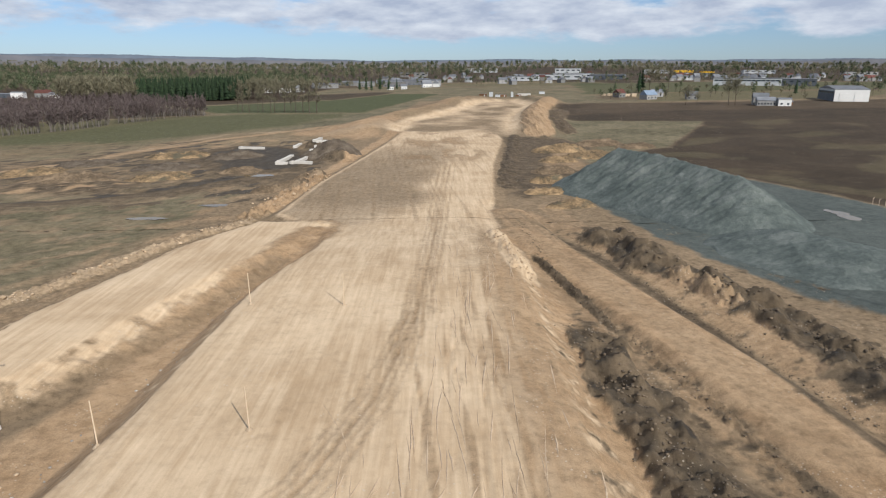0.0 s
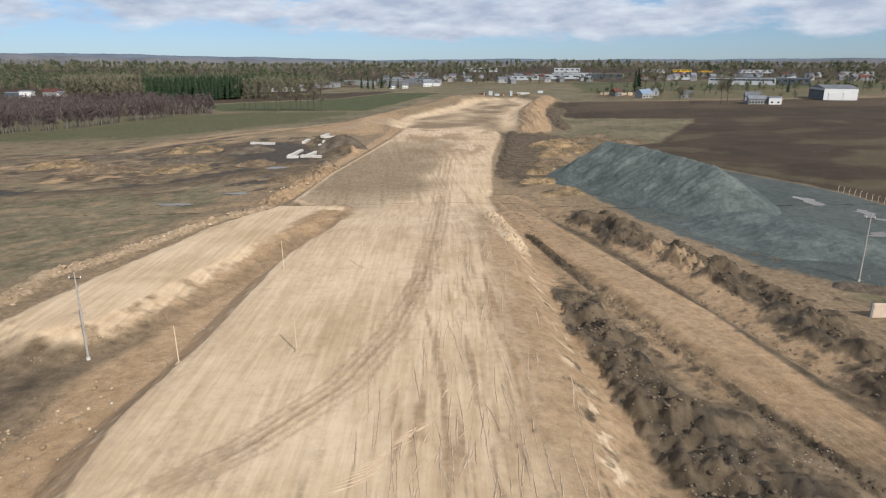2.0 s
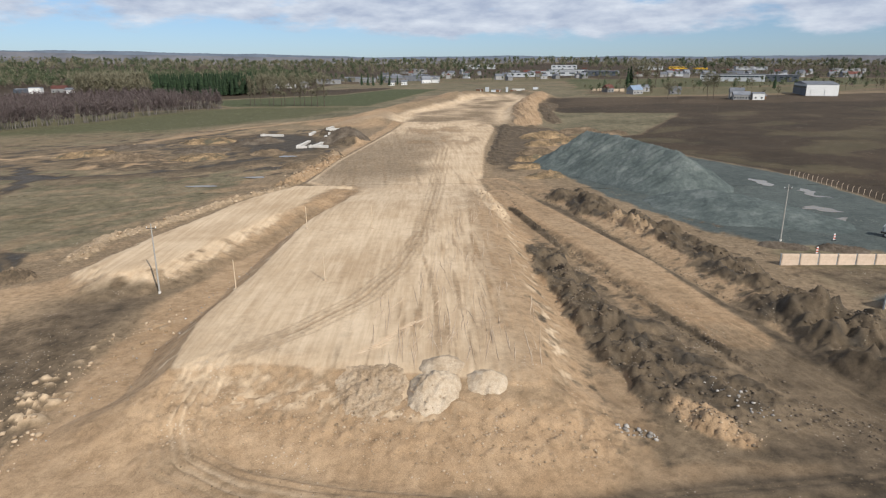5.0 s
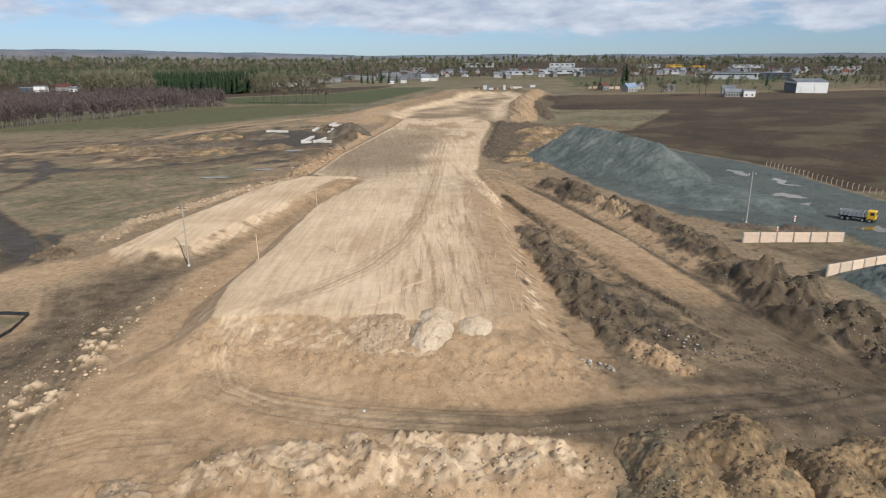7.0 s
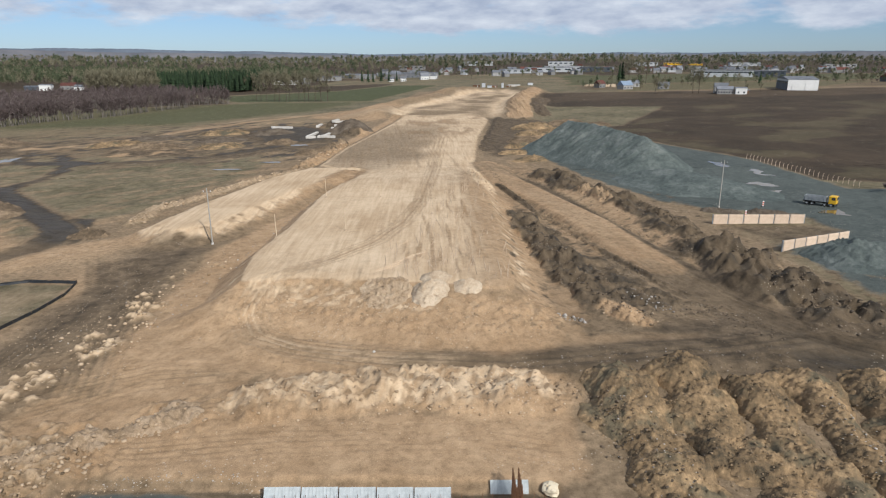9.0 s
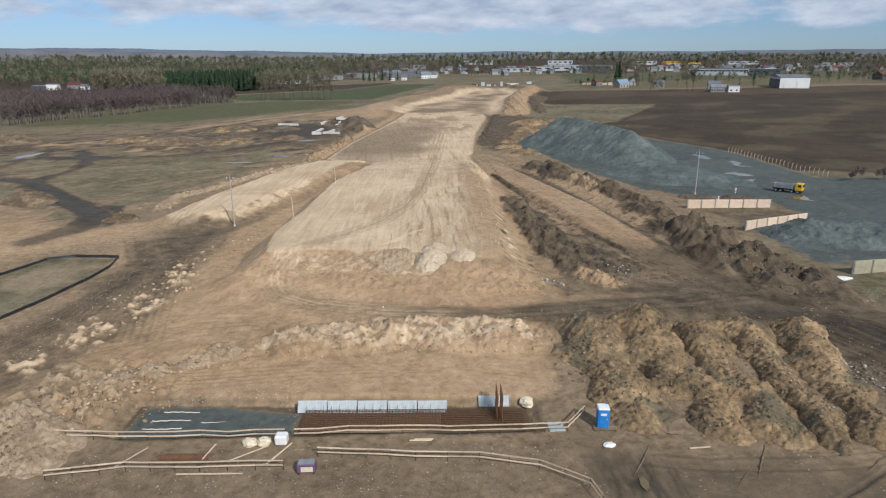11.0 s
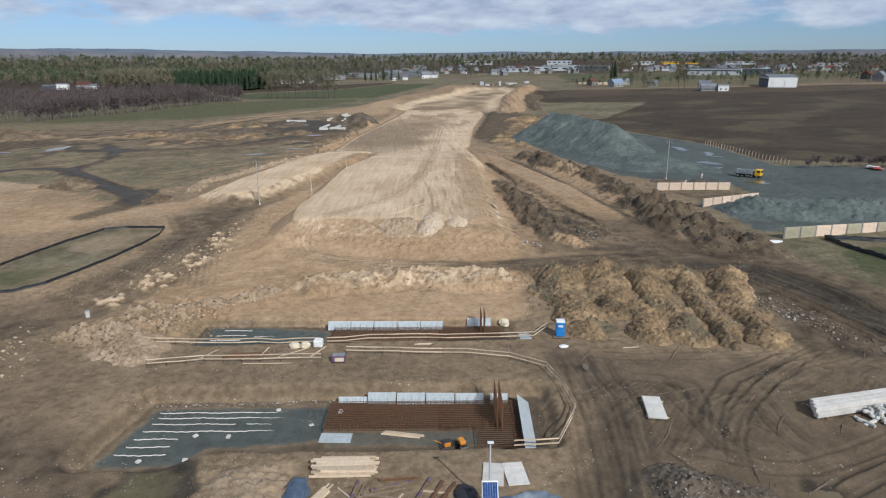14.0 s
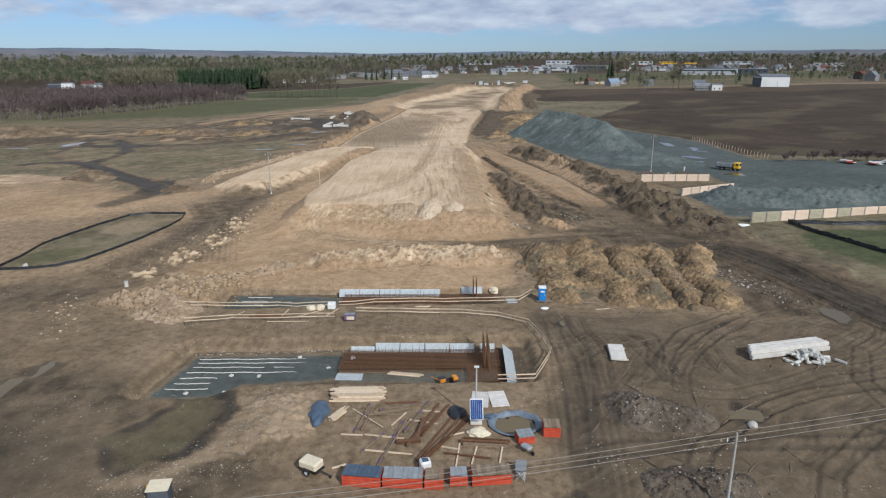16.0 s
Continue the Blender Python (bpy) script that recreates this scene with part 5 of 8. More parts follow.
for pts, half, n, lo, hi in (
    ([(18, 80), (19.5, 60), (22, 38), (25, 20), (29, 14)], 3.8, 1300, 0.04, 0.46),
    ([(33, 130), (43, 92), (49.5, 66), (53, 44)], 5.0, 1300, 0.05, 0.5),
    ([(51.5, 48), (54, 34), (57, 20), (59.5, 11)], 7.4, 1300, 0.05, 0.5),
    ([(17.2, 140), (19, 100), (27.2, 66), (31.5, 42), (38, 22), (46, 8)], 1.2, 900, 0.05, 0.3),
    ([(27, 128), (34.5, 92), (40.5, 60), (46, 34), (54, 14)], 0.9, 700, 0.05, 0.28),
    ([(30, 26), (36, 18), (44, 8)], 5.0, 500, 0.05, 0.35),
    ([(16, -4), (20, -24)], 3.0, 300, 0.06, 0.35),
    ([(20, -5), (30, -25), (40, -6), (44, -26)], 6.0, 450, 0.05, 0.30),
    ([(51, -12), (54, -29)], 3.4, 520, 0.05, 0.4),
    ([(14, -2), (40, 0), (60, -4)], 3.0, 300, 0.05, 0.28),
    ([(20, -58), (28, -60)], 4.5, 260, 0.05, 0.25),
    ([(20, -70), (27, -70)], 4.0, 260, 0.05, 0.25),
    ([(-40, -35), (-10, -35), (12, -36)], 2.4, 420, 0.04, 0.16),
    ([(14, -40), (16, -55), (40, -60), (55, -50)], 9.0, 420, 0.04, 0.16),
):
    scattered("soil_clods", "dark clods of topsoil strewn on the ground", beside(pts, half, n), lumps(n, lo, hi), DARK_CLOD, "clods")
for pts, half, n, lo, hi in (
    ([(17, 14.5), (20.5, 14)], 1.0, 30, 0.15, 0.5),
    ([(29, 24), (33, 17)], 2.0, 50, 0.1, 0.4),
    ([(48, -12), (51, -22)], 3.0, 80, 0.1, 0.5),
    ([(-40, 12), (-38, 30), (-36, 60), (-33, 100)], 3.0, 140, 0.06, 0.3),
    ([(-32, -38.7), (-11, -38.7)], 0.7, 260, 0.05, 0.2),
    ([(-32, -17.2), (-20, -17.0), (-15, -18.5)], 0.6, 130, 0.05, 0.18),
    ([(-36, -33), (-10, -34), (10, -34)], 1.8, 170, 0.03, 0.12),
    ([(-19, -52), (-16, -58), (-22, -66), (-28, -69)], 4.6, 1500, 0.035, 0.14),
    ([(-12, -56), (0, -60), (8, -64)], 4.5, 520, 0.03, 0.11),
    ([(20, -58.5), (26, -59)], 3.6, 200, 0.04, 0.22),
    ([(21, -69.5), (27, -70)], 3.2, 160, 0.04, 0.2),
    ([(-38, -30), (-10, -31), (12, -30)], 4.5, 900, 0.03, 0.13),
    ([(20, -6), (21, -22)], 4.0, 120, 0.05, 0.25),
    ([(41, -8), (40, -26)], 2.0, 160, 0.05, 0.25),
    ([(51, -17), (54.5, -29)], 2.6, 90, 0.05, 0.42),
    ([(12, 2), (30, 3), (44, 2)], 3.0, 90, 0.06, 0.22),
    ([(-60, -8), (-50, 14), (-50, 34)], 9.0, 60, 0.08, 0.3),
    ([(16, -46), (40, -56), (50, -40)], 10.0, 90, 0.04, 0.16),
    ([(-70, -40), (-40, -60), (-30, -72)], 9.0, 170, 0.04, 0.16),
):
    scattered("field_stones", "pale field stones strewn over the soil", beside(pts, half, n), lumps(n, lo, hi), STONE)

# ---- thin ridges of sand squeezed up by tracks and blades on the fill ----
def sand_ridges(lines, label):
    vs, fs = [], []
    for pts, wide, high in lines:
        p = np.array(pts)
        d = np.gradient(p, axis=0)
        nrm = np.stack([-d[:, 1], d[:, 0]], -1) / np.hypot(d[:, 0], d[:, 1])[:, None]
        taper = np.sin(np.linspace(0.12, math.pi - 0.12, len(p)))
        z = heights(p[:, 0], p[:, 1])
        k = len(vs)
        for i in range(len(p)):
            for off, lift in ((-1.0, -0.03), (random.uniform(-0.4, 0.4), high * taper[i] * random.uniform(0.5, 1.3)), (1.0, -0.03)):
                q = p[i] + nrm[i] * off * wide * taper[i]
                vs.append((q[0], q[1], z[i] + lift))
        for i in range(len(p) - 1):
            a = k + 3 * i
            fs += [(a, a + 1, a + 4, a + 3), (a + 1, a + 2, a + 5, a + 4)]
    me = bpy.data.meshes.new("sand_ridges")
    me.from_pydata(vs, [], fs)
    me.materials.append(SAND_CLOD)
    return tagged(new("sand_ridges", me), label, "sand", kind="stuff")


def crease(x, y, turn, length, bend, wide, high):
    """One wavering line from a place, by its heading and bend."""
    pts, a, n = [], turn, max(5, int(length / 0.35))
    for i in range(n):
        pts.append((x, y))
        a += bend / n + random.gauss(0, 0.018)
        x, y = x + math.cos(a) * length / n, y + math.sin(a) * length / n
    return pts, wide, high


lines = []
for k in range(210):
    x = random.uniform(-8, 11.5)
    y = 20 + 95 * random.random() ** 1.4
    if x < -2 and y > 45:
        continue
    lines.append(crease(x, y, math.radians(random.gauss(91 - 0.5 * x, 2.5)), random.uniform(3, 14), random.gauss(0, 0.08), random.uniform(0.06, 0.13), random.uniform(0.03, 0.09)))
for k in range(16):
    lines.append(crease(-11 + 0.45 * k, 23.5 + 0.6 * k, math.radians(14 + k), random.uniform(3, 6), 0.6, random.uniform(0.06, 0.11), random.uniform(0.03, 0.08)))
for k in range(26):
    lines.append(crease(random.uniform(-9, 2), random.uniform(24, 40), math.radians(random.uniform(62, 78)), random.uniform(2, 5), random.uniform(0.0, 0.3), random.uniform(0.06, 0.12), random.uniform(0.03, 0.08)))
sand_ridges(lines, "thin ridges of pale sand left by machine tracks")
lines = [crease(random.uniform(16, 64), random.uniform(-76, -30), math.radians(random.choice((35, 55, 130)) + random.gauss(0, 12)), random.uniform(2, 9), random.gauss(0, 0.4), random.uniform(0.08, 0.16), random.uniform(0.06, 0.15)) for k in range(70)]
mud = sand_ridges(lines, "dark ridges of mud squeezed up beside wheel ruts")
mud.data.materials[0] = EARTH_CLOD

# ---- poles, stakes and cables ----
POLE_GREY = worn("pole_concrete", (0.30, 0.29, 0.26), (0.44, 0.42, 0.38), 1.5, 0.85)
def power_pole(x, y, h, label, arms=True):
    p = thing("power_pole", label, "pole", x, y, group="power poles", sink=0.2)
    part("shaft", rod((0, 0, 0), (0, 0, h + 0.2), 0.15, 0.09, 10), POLE_GREY, p)
    if arms:
        part("crossarm", board((-0.75, 0, h - 0.6), (0.75, 0, h - 0.6), 0.1, 0.1), DARK_STEEL, p)
        for dx in (-0.7, 0.0, 0.7):
            part("insulator", rod((dx, 0, h - 0.55), (dx, 0, h - 0.25), 0.06, 0.05), WHITE, p, "white ceramic insulator")
    part("base_collar", rod((0, 0, 0.1), (0, 0, 0.55), 0.26, 0.22, 10), CONCRETE, p)
    return (x, y, height_at(x, y) + h - 0.3)


power_pole(-45.8, 57.4, 11.6, "tall pale concrete power pole beside a trench")
power_pole(68.8, 84.2, 11.6, "tall pale concrete power pole at the edge of a gravel yard")
top_c = power_pole(24.4, -73.0, 7.4, "pale power pole with a short crossarm among spoil heaps")


def cable(a, b, sag, r=0.018):
    curve = bpy.data.curves.new("cable", "CURVE")
    curve.dimensions, curve.bevel_depth, curve.bevel_resolution = "3D", r, 1
    s = curve.splines.new("POLY")
    s.points.add(24)
    for i, p in enumerate(s.points):
        t = i / 24
        p.co = (*(Vector(a).lerp(Vector(b), t) - Vector((0, 0, sag * 4 * t * (1 - t)))), 1)
    curve.materials.append(CABLE)
    return tagged(new("cable", curve), "thin overhead cable strung between poles", "cable", "overhead cables")


for k in range(3):
    off = (k - 1) * 0.7
    cable((top_c[0] + 0.1 * off, top_c[1] + off, top_c[2]), (68, -63.5 + off, 9.0), 0.5, 0.022)
    cable((top_c[0] + 0.1 * off, top_c[1] + off, top_c[2]), (-30, -82.0 + off, 6.4), 0.5, 0.022)


def grade_stake(x, y, h, lean=0.0):
    p = thing("grade_stake", "slim weathered wooden pole standing in the sand", "stake", x, y, group="grade stakes", sink=0.15)
    part("shaft", rod((0, 0, 0), (h * lean, 0, h + 0.15), 0.07, 0.05, 7), TIMBER, p)
    part("earth_foot", rod((0, 0, 0.05), (0, 0, 0.4), 0.45, 0.12, 9), SAND_SPOIL, p, "small cone of sand round the foot")


for x, y, h, lean in ((-17.4, 49.2, 4.2, -0.02), (-30.2, 48.0, 4.4, -0.02), (-26.3, 80.6, 4.4, -0.02), (-13.5, 79.5, 4.4, 0.0)):
    grade_stake(x, y, h, lean)

# ---- the yard: concrete walls, lorry, beacons, fence posts ----
MOSSY = worn("mossy_concrete", (0.30, 0.28, 0.195), (0.44, 0.40, 0.285), 1.2, 0.9, relief=0.01, vary=0.1)


def concrete_wall(x0, y0, x1, y1, n, label, high=2.2, mossy=()):
    turn = math.degrees(math.atan2(y1 - y0, x1 - x0))
    span = math.hypot(x1 - x0, y1 - y0) / n
    w = thing("concrete_wall", label, "wall", x0, y0, min(height_at(x0, y0), height_at(x1, y1)) - 0.1, turn)
    made = {}
    for k in range(n):
        mat = MOSSY if k in mossy else PANEL
        if mat not in made:
            bm = box((span - 0.26, 0.16, high + 0.1), (span / 2, 0, 0), bevel=0.02)
            box((span - 0.5, 0.05, high * 0.36), (span / 2, -0.09, high * 0.12), bm=bm)
            box((span - 0.5, 0.05, high * 0.36), (span / 2, -0.09, high * 0.58), bm=bm)
            made[mat] = part("panel", bm, mat, w)
            made[mat].location.x = k * span
        else:
            o = made[mat].copy()
            scene.collection.objects.link(o)
            o.location.x = k * span
    for k in range(n + 1):
        part("post", box((0.16, 0.24, high + 0.16), (k * span, 0.10, 0), bevel=0.02), GREY_LID, w)


concrete_wall(61, 69.2, 81.2, 68.8, 6, "pale sandy concrete panel wall in a gravel yard")
concrete_wall(65.2, 47.6, 82.0, 54.4, 6, "pale concrete panel wall half buried by crushed stone")
concrete_wall(70.2, 19.4, 112.5, 26.6, 12, "long pale concrete panel wall with some mossy panels", 2.4, (0, 1, 4, 6))

lorry = thing("tipper_lorry", "yellow-cabbed tipper lorry with a grey body, parked", "lorry", 93.2, 84.0, turn=-42)
lorry.scale = (0.86, 0.9, 0.9)
part("chassis", box((8.2, 0.9, 0.35), (0, 0, 0.75), bevel=0.03), DARK_STEEL, lorry)
cab = part("cab", box((2.0, 2.4, 2.1), (3.4, 0, 0.85), bevel=0.14), YELLOW, lorry, "bright yellow cab")
part("windscreen", box((0.05, 2.0, 0.8), (4.41, 0, 1.9), bevel=0.01), GLASS, cab)
part("bumper", box((0.3, 2.4, 0.4), (4.45, 0, 0.55), bevel=0.05), DARK_STEEL, cab)
for sy in (-1, 1):
    part("side_window", box((0.9, 0.04, 0.7), (3.6, sy * 1.205, 1.95), bevel=0.01), GLASS, cab)
tub = bmesh.new()
for size, at in (((5.4, 2.4, 0.12), (-1.0, 0, 1.2)), ((5.4, 0.1, 1.3), (-1.0, 1.15, 1.2)), ((5.4, 0.1, 1.3), (-1.0, -1.15, 1.2)), ((0.1, 2.4, 1.5), (1.7, 0, 1.2)), ((0.1, 2.4, 1.3), (-3.7, 0, 1.2))):
    box(size, at, bevel=0.02, bm=tub)
for k in range(6):
    for sy in (-1, 1):
        box((0.1, 0.1, 1.25), (-3.4 + k * 0.95, sy * 1.24, 1.2), bm=tub)
part("tipping_body", tub, GREY_LID, lorry, "grey ribbed steel tipping body")
for x in (3.2, 1.6, -1.6, -2.9):
    for sy in (-1, 1):
        wheel = part("wheel", rod((x, sy * 0.85, 0.52), (x, sy * 1.2, 0.52), 0.52, 0.52, 16), RUBBER, lorry)
        part("rim", rod((x, sy * 1.18, 0.52), (x, sy * 1.22, 0.52), 0.27, 0.27, 12), GREY_LID, wheel)


def beacon(x, y):
    b = thing("road_beacon", "red and white striped warning beacon on a foot", "beacon", x, y, group="beacons")
    part("foot", box((0.8, 0.5, 0.12), bevel=0.03), RUBBER, b)
    for k in range(5):
        part("stripe", box((0.36, 0.06, 0.26), (0, 0, 0.12 + k * 0.26)), RED if k % 2 else WHITE, b)


beacon(71.5, 75.9)
beacon(79.2, 83.4)
post_fence = thing("fence_post_row", "row of bare cranked concrete fence posts by a field", "fence", 111.5, 158)
for k in range(27):
    t = k / 26
    x, y = 111.2 + 6.0 * t, 160 - 54 * t
    bm = rod((0, 0, -0.3), (0, 0, 1.5), 0.07, 0.07, 4)
    rod((0, 0, 1.46), (0.35, 0.05, 1.8), 0.06, 0.06, 4, bm)
    o = part("post", bm, PANEL, post_fence)
    o.location = (x - 111.5, y - 158, height_at(x, y) - height_at(111.5, 158))

# ---- silt fences of black sheeting ----
def silt_fence(pts, label, high=0.62):
    f = thing("silt_fence", label, "fence", pts[0][0], pts[0][1])
    o = f.matrix_basis.translation
    dense = []
    for (ax, ay), (bx, by) in zip(pts[:-1], pts[1:]):
        n = max(2, int(math.dist((ax, ay), (bx, by)) / 0.8))
        dense += [(ax + (bx - ax) * i / n, ay + (by - ay) * i / n) for i in range(n)]
    dense.append(pts[-1])

    def at(u, v):
        i = min(int(u * (len(dense) - 1) + 0.5), len(dense) - 1)
        x, y = dense[i]
        j = noise.noise((x * 1.3, y * 1.3, v * 3))
        z = height_at(x, y) + high * v * (0.9 + 0.25 * j)
        return (x + 0.25 * j * v - o.x, y + 0.12 * j - 0.15 * (1 - v) ** 2 - o.y, z - o.z - 0.04 + 0.06 * (1 - v))

    part("sheeting", cloth(len(dense) - 1, 4, at, 1), BLACK, f)
    for x, y in dense[::4]:
        part("post", rod((x - o.x, y - o.y + 0.06, height_at(x, y) - o.z - 0.2), (x - o.x, y - o.y + 0.06, height_at(x, y) - o.z + high + 0.1), 0.04, 0.04, 5), OLD_WOOD, f)


silt_fence([(-61.0, 34.8), (-59.8, 29), (-60.2, 22), (-62.0, 13), (-64, 5), (-66.5, -1), (-70, -4.6), (-75, -5.6), (-81, -5.4)], "low black silt fence of sheeting round a grass patch")
silt_fence([(-81, -5.4), (-80.2, 1), (-80.6, 9), (-79.4, 16), (-77.5, 26), (-74.5, 34.3), (-70, 36), (-61.0, 34.8)], "low black silt fence of sheeting round a grass patch")
silt_fence([(78, 18.5), (78.5, 12), (80.4, 5), (83.4, -5), (88, -14)], "black sheeting fence along a grass strip", 1.0)
silt_fence([(78, 18.5), (88, 16), (98, 15.5), (112, 17)], "black sheeting fence along a grass strip", 1.0)

# ---- the foundation site ----
def railing(pts, label, posts_every=2.6):
    """A guard rail: posts with two boards, over the ground."""
    r = thing("guard_rail", label, "railing", pts[0][0], pts[0][1], group="guard rails")
    o = r.matrix_basis.translation
    for (ax, ay), (bx, by) in zip(pts[:-1], pts[1:]):
        n = max(1, round(math.dist((ax, ay), (bx, by)) / posts_every))
        for i in range(n + 1):
            x, y = ax + (bx - ax) * i / n, ay + (by - ay) * i / n
            z = height_at(x, y)
            if i < n or (bx, by) == pts[-1]:
                part("post", rod((x - o.x, y - o.y, z - o.z - 0.2), (x - o.x, y - o.y, z - o.z + 1.15), 0.035, 0.035, 6), DARK_STEEL, r)
            if i:
                for hgt in (0.55, 1.05):
                    sag = random.uniform(-0.03, 0.03)
                    part("board", board((lx - o.x, ly - o.y - 0.05, lz - o.z + hgt), (x - o.x, y - o.y - 0.05, z - o.z + hgt + sag), 0.035, 0.14), TIMBER, r)
            lx, ly, lz = x, y, z


railing([(-40.4, -25.0), (-32.0, -25.4), (-24, -25.0), (-18.4, -24.7), (-15.5, -24.7)], "two-board timber guard rail before the upper pit")
railing([(-14.6, -24.7), (-6, -25.5), (4, -25.7), (13.2, -25.4), (15.6, -22.2)], "two-board timber guard rail before the upper pit")
railing([(-35.8, -31.8), (-29, -30.6), (-22, -30.9), (-14.2, -31.0)], "two-board timber guard rail above the lower pit")
railing([(-11.4, -29.0), (-2, -30.0), (4, -30.2), (9.4, -31.6), (13.4, -34.4), (14.6, -39), (15.0, -44), (14.2, -46.0), (12.2, -49.6), (7.7, -50.6)], "two-board timber guard rail round the lower pit")


def rebar_mat(x0, y0, x1, y1, z, label, pitch=0.36, high=0.55):
    """A reinforcement cage: two layers of crossed bars on chairs."""
    c = thing("rebar_cage", label, "rebar", x0, y0, z, group="rebar cages")
    dx, dy = x1 - x0, y1 - y0
    for layer, zz in (("lower_layer", 0.06), ("upper_layer", high)):
        bm = bmesh.new()
        for k in range(int(dx / pitch) + 1):
            board((k * pitch, 0, zz), (k * pitch, dy, zz), 0.05, 0.05, bm)
        for k in range(int(dy / pitch) + 1):
            board((0, k * pitch, zz + 0.05), (dx, k * pitch, zz + 0.05), 0.05, 0.05, bm)
        part(layer, bm, RUST, c)
    up = None
    for i in range(int(dx / 0.9) + 1):
        for y in (0, dy):
            if up is None:
                up = o = part("upright_bar", board((0, 0, 0), (0, 0, high + 0.5), 0.04, 0.04), RUST, c)
            else:
                o = up.copy()
                scene.collection.objects.link(o)
            o.location = (i * 0.9, y, 0)
    # a bed of rusty litter-brown blinding under it
    part("bedding", box((dx + 0.2, dy + 0.2, 0.1), (dx / 2, dy / 2, -0.06)), OLD_WOOD, c, "brown boards under the cage")


FLOOR_A, FLOOR_B = height_at(-2, -43), height_at(-2, -21.5)
rebar_mat(-11.6, -45.0, 9.0, -39.9, FLOOR_A, "flat rusty rebar cage in the lower pit")
rebar_mat(4.4, -49.0, 8.8, -45.1, FLOOR_A, "small rusty rebar cage beside the large one")
rebar_mat(-14.2, -23.6, 9.6, -20.2, FLOOR_B, "flat rusty rebar cage in the upper pit")


def starter_wall(x, y0, y1, z, h, label):
    """A standing row of tall starter bars."""
    s = thing("starter_bars", label, "rebar", x, y0, z, group="starter bars")
    n = int((y1 - y0) / 0.25)
    up = part("bar", board((0, 0, 0), (0.03, 0, h), 0.05, 0.05), RUST, s)
    for side in (0.0, 0.5):
        for k in range(n + 1):
            o = up.copy()
            scene.collection.objects.link(o)
            o.location = (side, (y1 - y0) * k / n, 0)
            o.scale.z = 1.0 if k % 3 else 0.94
    for k in range(8):
        for side in (0.0, 0.5):
            part("cross_bar", board((side, 0, 0.6 + k * h / 10), (side, y1 - y0, 0.6 + k * h / 10), 0.03, 0.03), RUST, s)


starter_wall(6.6, -45.6, -40.4, FLOOR_A, 3.6, "tall row of dark rusty starter bars in the lower pit")
starter_wall(6.4, -22.6, -19.6, FLOOR_B, 3.4, "tall row of dark rusty starter bars in the upper pit")


def form_panel(x, y, z, w, h, turn, lean, label="grey ribbed formwork panel leaning on the pit wall"):
    p = thing("formwork_panel", label, "panel", x, y, z, turn, "formwork panels")
    p.matrix_basis = p.matrix_basis @ pose(0, 0, 0, lean, 0, 0)
    part("sheet", box((w, 0.06, h), bevel=0.01), FORM, p)
    for k in range(int(w / 0.3) + 1):
        part("rib", box((0.05, 0.05, h - 0.06), (-w / 2 + 0.04 + k * (w - 0.08) / int(w / 0.3), -0.055, 0.03)), FORM, p)


for k in range(6):
    form_panel(-9.3 + k * 3.32, -39.45 - 0.1 * k, FLOOR_A + 0.05, 3.2 if k < 5 else 2.0, 1.3 if k else 0.8, -0.6, -38)
for k in range(5):
    form_panel(-13.7 + k * 3.3, -20.0 - 0.05 * k, FLOOR_B + 0.05, 3.2, 1.35, 0, -38)
form_panel(6.3, -19.2, FLOOR_B + 0.2, 3.4, 1.2, 0, -38)
side = thing("formwork_panel", "long smooth grey formwork sheet at the pit's end", "panel", 10.4, -45.0, FLOOR_A + 0.25, 88, "formwork panels")
side.matrix_basis = side.matrix_basis @ pose(0, 0, 0, -52, 0, 0)
part("sheet", box((10.4, 0.07, 1.7), bevel=0.02), FORM, side)
for k in range(5):
    part("rib", box((0.07, 0.07, 1.6), (-4.6 + k * 2.3, 0.07, 0.05)), FORM, side)


def flat_sheet(x, y, w, d, turn, label, mat, thick=0.08, z=None):
    s = thing("sheet", label, "panel", x, y, z, turn)
    part("board", box((w, d, thick), bevel=0.015), mat, s)
    part("batten", box((w * 0.9, 0.12, 0.05), (0, d * 0.25, thick), bevel=0.01), mat, s)


flat_sheet(-10.2, -46.0, 3.3, 1.7, -2, "grey formwork sheet lying on wet blinding", FORM)
flat_sheet(12.2, -24.6, 1.6, 1.7, 4, "small grey sheet against the guard rail", FORM)
flat_sheet(5.4, -54.4, 1.9, 3.2, -6, "pale grey slab lying on the soil", CONCRETE, 0.12)
flat_sheet(7.4, -54.4, 1.9, 3.2, 6, "pale grey slab stained with mud", CONCRETE, 0.12)
slab = thing("precast_slab", "flat pale precast slab on timber bearers in the mud", "slab", 23.2, -44.3, turn=-8)
part("slab_body", box((1.9, 4.2, 0.28), (0, 0, 0.1), bevel=0.03), CONCRETE, slab)
for y in (-1.6, 1.6):
    part("bearer", box((2.3, 0.15, 0.12), (0.1, y, -0.02)), TIMBER, slab)

# white spacer strips on the blinding pads
def spacer(x0, x1, y, z):
    s = thing("spacer_strip", "wavy white spacer strip lying on grey blinding", "strip", x0, y, z, group="spacer strips")
    n = max(3, int((x1 - x0) / 0.5))

    def at(u, v):
        i = round(u * n)
        return (u * (x1 - x0), 0.05 * (-1) ** i + 0.07 * math.sin(i * 0.6 + y) + 0.10 * (v - 0.5), 0.02 + 0.08 * math.sin(v * math.pi))

    part("strip", cloth(n, 4, at, 1), CONCRETE, s)


